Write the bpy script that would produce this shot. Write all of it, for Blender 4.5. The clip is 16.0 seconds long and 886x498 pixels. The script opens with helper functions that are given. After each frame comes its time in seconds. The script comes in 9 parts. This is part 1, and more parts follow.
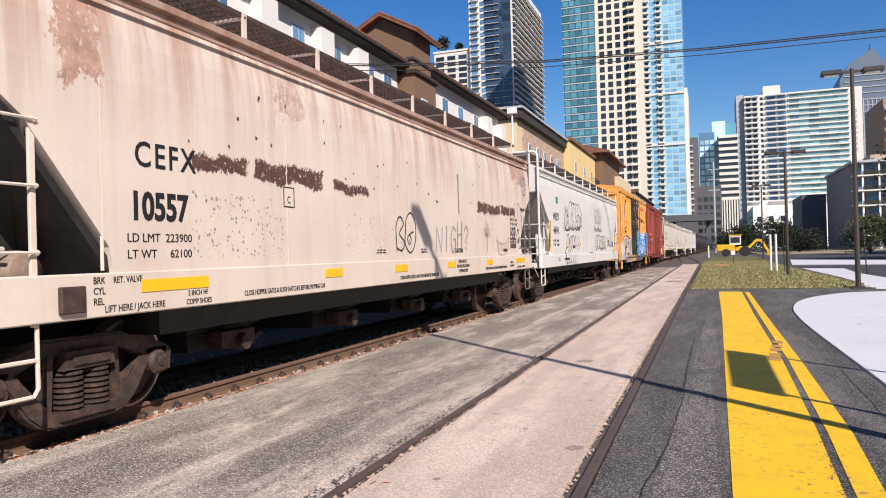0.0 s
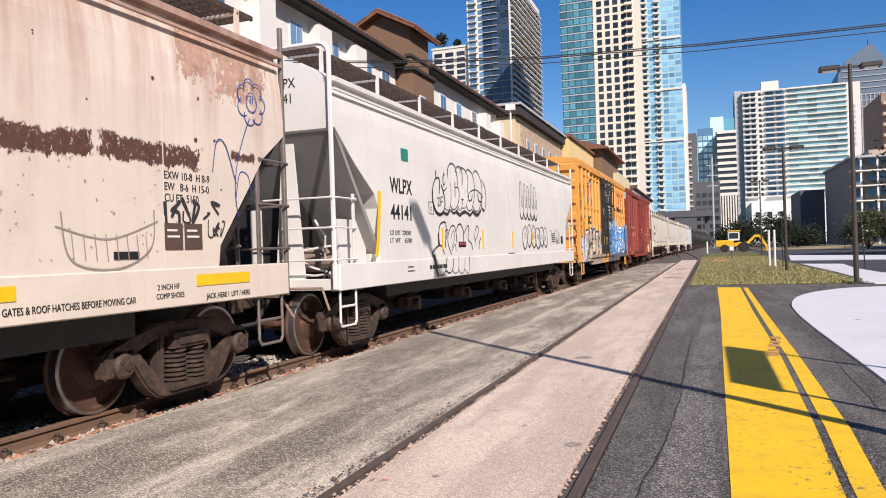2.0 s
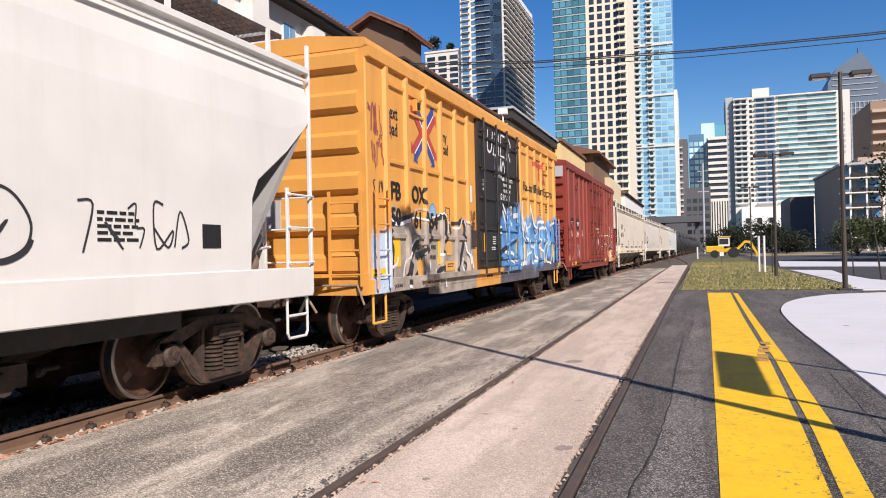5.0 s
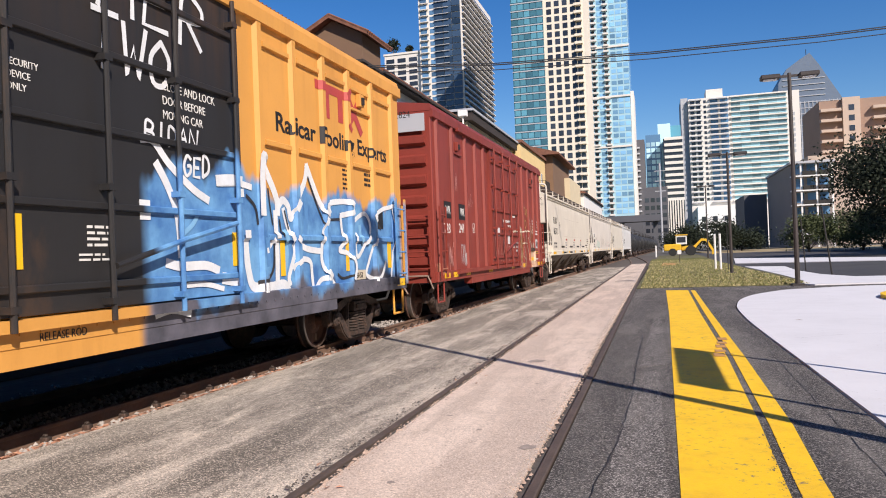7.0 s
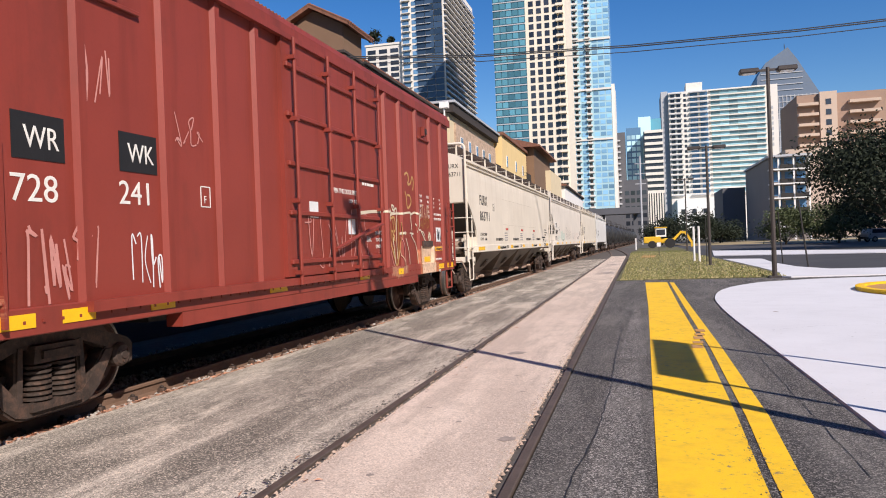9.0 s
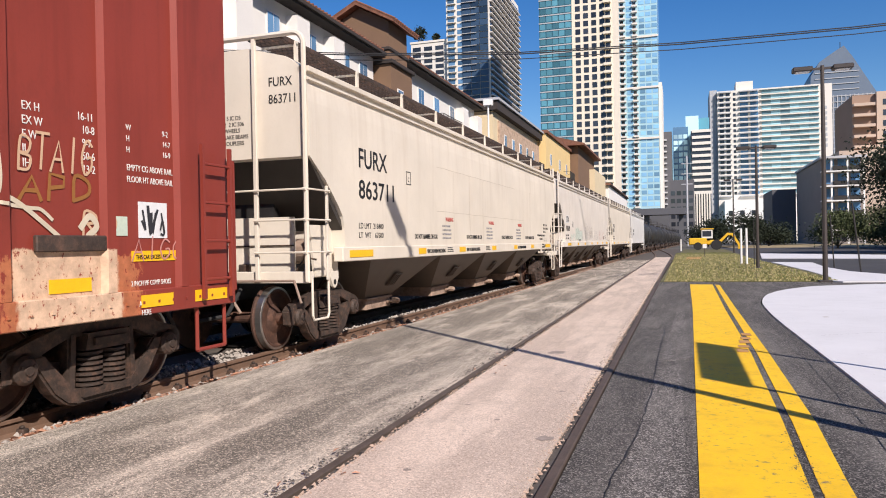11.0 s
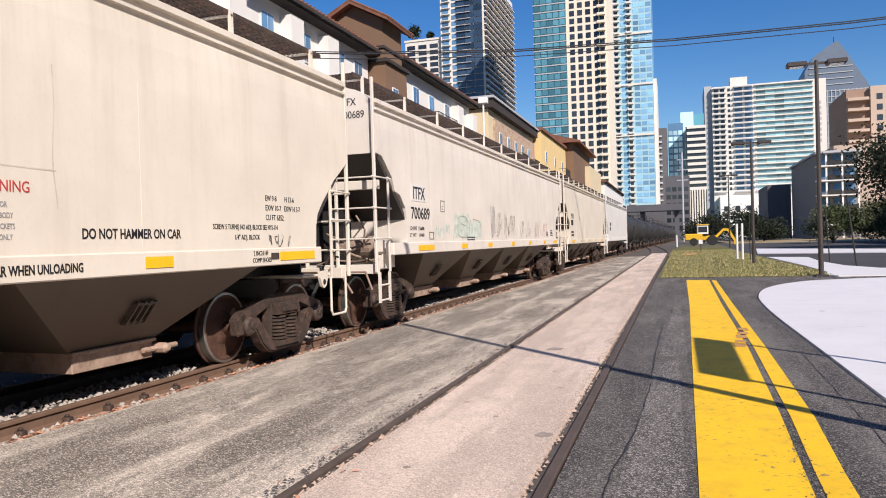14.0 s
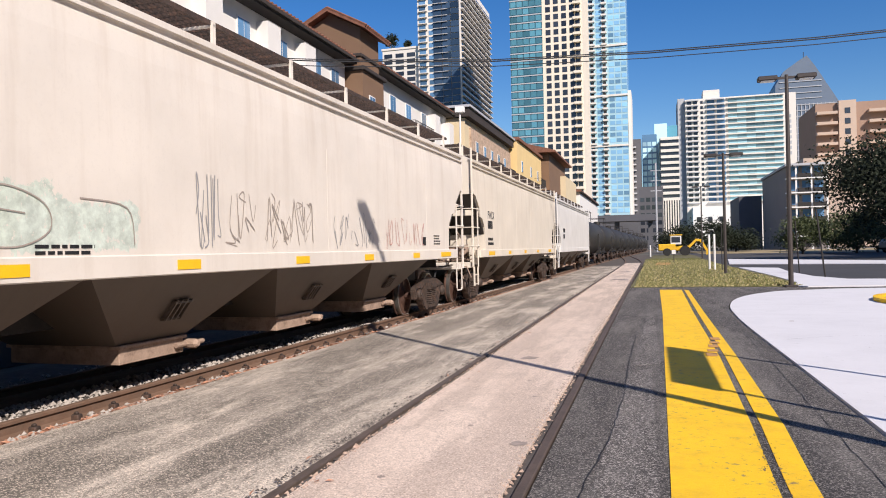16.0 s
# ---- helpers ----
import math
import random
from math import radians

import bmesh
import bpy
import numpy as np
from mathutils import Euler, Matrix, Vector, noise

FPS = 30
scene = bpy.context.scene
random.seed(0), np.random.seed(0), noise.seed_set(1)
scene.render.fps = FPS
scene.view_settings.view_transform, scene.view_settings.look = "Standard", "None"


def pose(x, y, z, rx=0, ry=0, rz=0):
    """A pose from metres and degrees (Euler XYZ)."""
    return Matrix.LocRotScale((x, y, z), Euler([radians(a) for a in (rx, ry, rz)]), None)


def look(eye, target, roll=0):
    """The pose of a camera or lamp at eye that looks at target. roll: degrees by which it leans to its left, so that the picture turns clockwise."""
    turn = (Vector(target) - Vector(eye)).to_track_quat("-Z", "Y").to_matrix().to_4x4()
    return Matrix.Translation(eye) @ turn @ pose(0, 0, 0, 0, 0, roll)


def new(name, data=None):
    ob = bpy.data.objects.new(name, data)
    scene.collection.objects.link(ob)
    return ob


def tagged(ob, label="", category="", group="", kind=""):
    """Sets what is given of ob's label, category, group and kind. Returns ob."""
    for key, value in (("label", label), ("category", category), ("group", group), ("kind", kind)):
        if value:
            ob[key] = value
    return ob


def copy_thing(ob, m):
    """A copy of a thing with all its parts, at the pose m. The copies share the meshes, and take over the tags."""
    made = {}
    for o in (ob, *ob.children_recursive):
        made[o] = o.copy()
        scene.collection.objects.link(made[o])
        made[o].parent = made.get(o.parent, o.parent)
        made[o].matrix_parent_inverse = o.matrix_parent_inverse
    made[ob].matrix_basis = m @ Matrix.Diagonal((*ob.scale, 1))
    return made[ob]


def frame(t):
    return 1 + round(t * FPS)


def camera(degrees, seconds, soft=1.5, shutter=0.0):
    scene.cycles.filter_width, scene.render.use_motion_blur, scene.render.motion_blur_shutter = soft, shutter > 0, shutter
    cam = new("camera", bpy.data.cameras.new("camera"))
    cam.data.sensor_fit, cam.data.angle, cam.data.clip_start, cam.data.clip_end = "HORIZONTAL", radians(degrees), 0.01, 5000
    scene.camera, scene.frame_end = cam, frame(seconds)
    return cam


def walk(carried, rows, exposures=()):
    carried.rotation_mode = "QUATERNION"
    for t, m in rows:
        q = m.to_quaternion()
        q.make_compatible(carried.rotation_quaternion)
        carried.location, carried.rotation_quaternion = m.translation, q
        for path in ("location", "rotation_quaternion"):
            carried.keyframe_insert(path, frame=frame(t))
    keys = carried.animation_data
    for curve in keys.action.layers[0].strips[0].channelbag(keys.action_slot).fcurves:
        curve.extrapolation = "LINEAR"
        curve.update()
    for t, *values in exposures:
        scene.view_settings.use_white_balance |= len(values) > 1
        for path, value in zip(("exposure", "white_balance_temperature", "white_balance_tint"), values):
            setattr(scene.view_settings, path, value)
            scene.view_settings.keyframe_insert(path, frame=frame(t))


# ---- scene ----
cam = camera(62.0, 16.0, 1.0)
PATH = [
    # t, x, y, z, yaw, pitch, roll
    (0.0, -0.000, -0.000, 1.502, 19.855, 0.363, 1.550),
    (0.5, 0.001, -0.001, 1.503, 19.921, 0.128, 1.626),
    (1.0, -0.001, -0.002, 1.505, 19.917, 0.054, 1.684),
    (1.5, -0.002, 0.004, 1.501, 19.845, 0.002, 1.640),
    (2.0, 0.007, -0.001, 1.507, 19.767, 0.114, 1.780),
    (2.5, 0.011, -0.004, 1.509, 19.701, 0.348, 1.755),
    (3.0, 0.006, -0.002, 1.506, 19.614, 0.484, 1.591),
    (3.5, 0.007, 0.003, 1.503, 19.522, 0.407, 1.510),
    (6.0, -0.003, -0.011, 1.502, 18.220, 0.366, 1.144),
    (6.5, 0.006, -0.011, 1.503, 17.105, 0.420, 1.576),
    (7.0, 0.009, -0.012, 1.505, 16.161, 0.424, 2.202),
    (7.5, 0.010, -0.012, 1.501, 15.834, 0.287, 2.439),
    (8.0, 0.014, -0.010, 1.507, 15.225, -0.032, 2.412),
    (8.2, 0.016, 0.004, 1.507, 14.720, -0.155, 2.237),
    (10.3, 0.017, 0.008, 1.497, 15.755, -0.557, 1.076),
    (10.5, 0.018, 0.014, 1.496, 16.577, -0.527, 1.033),
    (11.0, 0.014, 0.023, 1.497, 17.932, -0.357, 1.096),
    (11.5, 0.008, 0.018, 1.496, 18.208, -0.072, 1.366),
    (12.0, 0.006, 0.012, 1.500, 17.934, 0.115, 1.541),
    (12.5, 0.008, 0.014, 1.498, 17.759, 0.159, 1.624),
    (13.0, 0.013, 0.014, 1.497, 17.685, 0.024, 1.600),
    (13.5, 0.011, 0.011, 1.497, 17.663, -0.268, 1.544),
    (14.0, 0.007, 0.018, 1.491, 17.645, -0.494, 1.656),
    (14.5, 0.006, 0.014, 1.493, 17.293, -0.601, 1.700),
    (15.0, 0.010, 0.011, 1.496, 16.500, -0.469, 1.510),
    (15.5, 0.012, 0.015, 1.495, 15.824, -0.123, 1.232),
    (16.0, 0.007, 0.014, 1.493, 15.761, 0.113, 1.255),
]
walk(cam, [(t, pose(x, y, z, 90 + p, r, w)) for t, x, y, z, w, p, r in PATH])

# ---- light ----
SUN_EL, SUN_DIR = 37.0, Vector((0.69, -0.72, 0)).normalized()
world = bpy.data.worlds.new("world")
scene.world = world
world.use_nodes = True
wn, wl = world.node_tree.nodes, world.node_tree.links
wn.clear()
sky = wn.new("ShaderNodeTexSky")
sky.sky_type, sky.sun_disc = "NISHITA", False
sky.sun_elevation = radians(SUN_EL)
sky.sun_rotation = math.atan2(SUN_DIR.x, SUN_DIR.y)
sky.air_density, sky.dust_density, sky.ozone_density = 1.0, 0.3, 2.5
bg, wout = wn.new("ShaderNodeBackground"), wn.new("ShaderNodeOutputWorld")
bg.inputs[1].default_value = 0.101
deep = wn.new("ShaderNodeHueSaturation")
deep.inputs["Saturation"].default_value = 1.40
deep.inputs["Hue"].default_value = 0.512
wl.new(sky.outputs[0], deep.inputs["Color"])
wl.new(deep.outputs[0], bg.inputs[0])
wl.new(bg.outputs[0], wout.inputs[0])
sun_data = bpy.data.lights.new("sun", "SUN")
sun_data.energy, sun_data.angle, sun_data.color = 5.6, radians(0.5), (1.0, 0.89, 0.815)
sun = new("sun", sun_data)
sun.matrix_basis = look(SUN_DIR * 60 * math.cos(radians(SUN_EL)) + Vector((0, 0, 60 * math.sin(radians(SUN_EL)))), (0, 0, 0))
scene.view_settings.exposure = 0.2

# ---- materials ----
def node_mat(name):
    m = bpy.data.materials.new(name)
    m.use_nodes = True
    nt = m.node_tree
    return m, nt, nt.nodes["Principled BSDF"]


def tex_noise(nt, vec, scale, detail=4.0, rough=0.6):
    n = nt.nodes.new("ShaderNodeTexNoise")
    n.inputs["Scale"].default_value, n.inputs["Detail"].default_value, n.inputs["Roughness"].default_value = scale, detail, rough
    nt.links.new(vec, n.inputs["Vector"])
    return n.outputs["Fac"]


def ramp(nt, fac, a, b):
    r = nt.nodes.new("ShaderNodeMapRange")
    r.inputs["From Min"].default_value, r.inputs["From Max"].default_value = a, b
    nt.links.new(fac, r.inputs["Value"])
    return r.outputs["Result"]


def mix(nt, fac, a, b):
    n = nt.nodes.new("ShaderNodeMix")
    n.data_type = "RGBA"
    for sock, v in ((n.inputs["Factor"], fac), (n.inputs["A"], a), (n.inputs["B"], b)):
        if isinstance(v, (int, float)):
            sock.default_value = v
        elif isinstance(v, tuple):
            sock.default_value = (*v, 1)
        else:
            nt.links.new(v, sock)
    return n.outputs["Result"]


def math_node(nt, op, a, b):
    n = nt.nodes.new("ShaderNodeMath")
    n.operation = op
    for sock, v in zip(n.inputs, (a, b)):
        if isinstance(v, (int, float)):
            sock.default_value = v
        else:
            nt.links.new(v, sock)
    return n.outputs[0]


def coords(nt, stretch=(1, 1, 1)):
    tc = nt.nodes.new("ShaderNodeTexCoord")
    mp = nt.nodes.new("ShaderNodeMapping")
    mp.inputs["Scale"].default_value = stretch
    nt.links.new(tc.outputs["Object"], mp.inputs["Vector"])
    return mp.outputs["Vector"]


def bump(nt, bsdf, height, strength=0.3, dist=0.02):
    b = nt.nodes.new("ShaderNodeBump")
    b.inputs["Strength"].default_value, b.inputs["Distance"].default_value = strength, dist
    nt.links.new(height, b.inputs["Height"])
    nt.links.new(b.outputs["Normal"], bsdf.inputs["Normal"])


def plain(name, col, rough=0.7, metal=0.0, var=0.25, scale=3.0, fine=40.0, bumps=0.15, dirt=None, amount=0.5, stretch=(1, 1, 1)):
    """Colour with a broad and a fine variation, and a dirt colour in patches."""
    m, nt, b = node_mat(name)
    v = coords(nt, stretch)
    broad, grain = tex_noise(nt, v, scale), tex_noise(nt, v, fine, 3.0)
    dark = tuple(c * (1 - var) for c in col)
    c = mix(nt, ramp(nt, broad, 0.3, 0.7), dark, col)
    c = mix(nt, math_node(nt, "MULTIPLY", ramp(nt, grain, 0.35, 0.75), 0.35), c, tuple(min(1, k * (1 + var * 0.6)) for k in col))
    if dirt:
        patch = tex_noise(nt, v, scale * 2.3, 6.0, 0.7)
        c = mix(nt, math_node(nt, "MULTIPLY", ramp(nt, patch, 0.48, 0.72), amount), c, dirt)
    nt.links.new(c, b.inputs["Base Color"])
    b.inputs["Roughness"].default_value, b.inputs["Metallic"].default_value = rough, metal
    if bumps:
        bump(nt, b, grain, bumps, 0.01)
    return m


def asphalt(name, base, light, speck=0.6, pale=None, bands=(), even=0.0):
    """Worn asphalt: long dark and light wheel streaks, pale aggregate chips and pits."""
    m, nt, b = node_mat(name)
    v = coords(nt)
    streak = tex_noise(nt, coords(nt, (1.3, 0.28, 1)), 1.0, 6.0, 0.68)
    blot = tex_noise(nt, v, 2.6, 6.0, 0.75)
    fine, grit = tex_noise(nt, v, 60.0, 2.0, 0.6), tex_noise(nt, v, 24.0, 3.0, 0.75)
    vor = nt.nodes.new("ShaderNodeTexVoronoi")
    vor.inputs["Scale"].default_value = 110.0
    nt.links.new(v, vor.inputs["Vector"])
    sepc = nt.nodes.new("ShaderNodeSeparateColor")
    nt.links.new(vor.outputs["Color"], sepc.inputs[0])
    smear = tex_noise(nt, coords(nt, (2.2, 0.3, 1)), 1.0, 5.0, 0.6)
    c = mix(nt, ramp(nt, streak, 0.40 - even, 0.58 - even), base, light)
    c = mix(nt, math_node(nt, "MULTIPLY", ramp(nt, smear, 0.46, 0.56), 0.8 - 4 * even), c, tuple(k * 0.8 for k in base))
    c = mix(nt, math_node(nt, "MULTIPLY", ramp(nt, blot, 0.48, 0.7), 0.45), c, tuple(k * 0.6 for k in base))
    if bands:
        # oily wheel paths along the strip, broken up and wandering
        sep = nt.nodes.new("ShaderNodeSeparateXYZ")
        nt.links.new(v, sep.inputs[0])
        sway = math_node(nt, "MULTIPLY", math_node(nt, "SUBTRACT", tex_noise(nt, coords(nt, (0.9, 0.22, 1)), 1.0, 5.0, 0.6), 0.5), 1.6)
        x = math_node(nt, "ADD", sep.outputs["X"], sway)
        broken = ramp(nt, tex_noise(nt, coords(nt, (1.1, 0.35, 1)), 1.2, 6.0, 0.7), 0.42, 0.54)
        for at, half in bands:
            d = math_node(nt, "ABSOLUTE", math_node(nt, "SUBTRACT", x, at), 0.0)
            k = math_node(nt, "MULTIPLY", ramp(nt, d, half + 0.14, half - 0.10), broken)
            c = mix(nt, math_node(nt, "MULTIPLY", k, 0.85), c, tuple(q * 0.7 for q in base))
    # each chip of aggregate has a tone of its own, with dark pits between
    c = mix(nt, math_node(nt, "MULTIPLY", ramp(nt, sepc.outputs[0], 0.55, 0.9), speck), c, pale or tuple(min(1, k * 2.4) for k in light))
    c = mix(nt, math_node(nt, "MULTIPLY", ramp(nt, sepc.outputs[1], 0.55, 0.85), 0.8 * speck), c, tuple(k * 0.4 for k in base))
    c = mix(nt, math_node(nt, "MULTIPLY", ramp(nt, grit, 0.46, 0.30), 0.6), c, tuple(k * 0.45 for k in base))
    c = mix(nt, math_node(nt, "MULTIPLY", ramp(nt, fine, 0.44, 0.30), 0.6), c, tuple(k * 0.3 for k in base))
    nt.links.new(c, b.inputs["Base Color"])
    b.inputs["Roughness"].default_value = 0.85
    bump(nt, b, sepc.outputs[0], 0.8, 0.008)
    return m


def car_paint(name, col, rust=(0.16, 0.055, 0.025), rust_amount=0.0, top_rust=0.0, top_z=3.9, grime=0.35, streaks=0.35):
    """Railcar paint: broad fading, streaks down the sides, rust that runs from the roof edge."""
    m, nt, b = node_mat(name)
    v = coords(nt)
    down = tex_noise(nt, coords(nt, (1, 2.2, 0.16)), 1.6, 6.0, 0.65)
    broad, fine = tex_noise(nt, v, 0.7, 4.0), tex_noise(nt, v, 26.0, 4.0, 0.7)
    c = mix(nt, ramp(nt, broad, 0.3, 0.7), tuple(k * 0.86 for k in col), col)
    c = mix(nt, math_node(nt, "MULTIPLY", ramp(nt, down, 0.5, 0.75), streaks), c, tuple(k * f for k, f in zip(col, (0.62, 0.56, 0.5))))
    c = mix(nt, math_node(nt, "MULTIPLY", ramp(nt, fine, 0.52, 0.75), grime * 0.5), c, tuple(k * 0.6 for k in col))
    if rust_amount or top_rust:
        sep = nt.nodes.new("ShaderNodeSeparateXYZ")
        nt.links.new(v, sep.inputs[0])
        up = ramp(nt, sep.outputs["Z"], top_z - 1.6, top_z)
        big = tex_noise(nt, coords(nt, (1, 1.0, 0.5)), 0.9, 7.0, 0.72)
        k = math_node(nt, "ADD", math_node(nt, "MULTIPLY", ramp(nt, big, 0.55, 0.72), rust_amount),
                      math_node(nt, "MULTIPLY", math_node(nt, "MULTIPLY", up, ramp(nt, down, 0.42, 0.62)), top_rust))
        n = nt.nodes.new("ShaderNodeClamp")
        nt.links.new(k, n.inputs[0])
        c = mix(nt, n.outputs[0], c, rust)
    nt.links.new(c, b.inputs["Base Color"])
    b.inputs["Roughness"].default_value = 0.55
    bump(nt, b, tex_noise(nt, coords(nt, (1, 0.8, 0.5)), 1.2, 2.0), 0.12, 0.05)
    return m


def glass(name, col, rough=0.06, spec=0.6):
    m, nt, b = node_mat(name)
    info = nt.nodes.new("ShaderNodeObjectInfo")
    c = mix(nt, info.outputs["Random"], tuple(k * 0.55 for k in col), tuple(min(1, k * 1.5) for k in col))
    nt.links.new(c, b.inputs["Base Color"])
    b.inputs["Roughness"].default_value, b.inputs["Specular IOR Level"].default_value = rough, spec
    return m


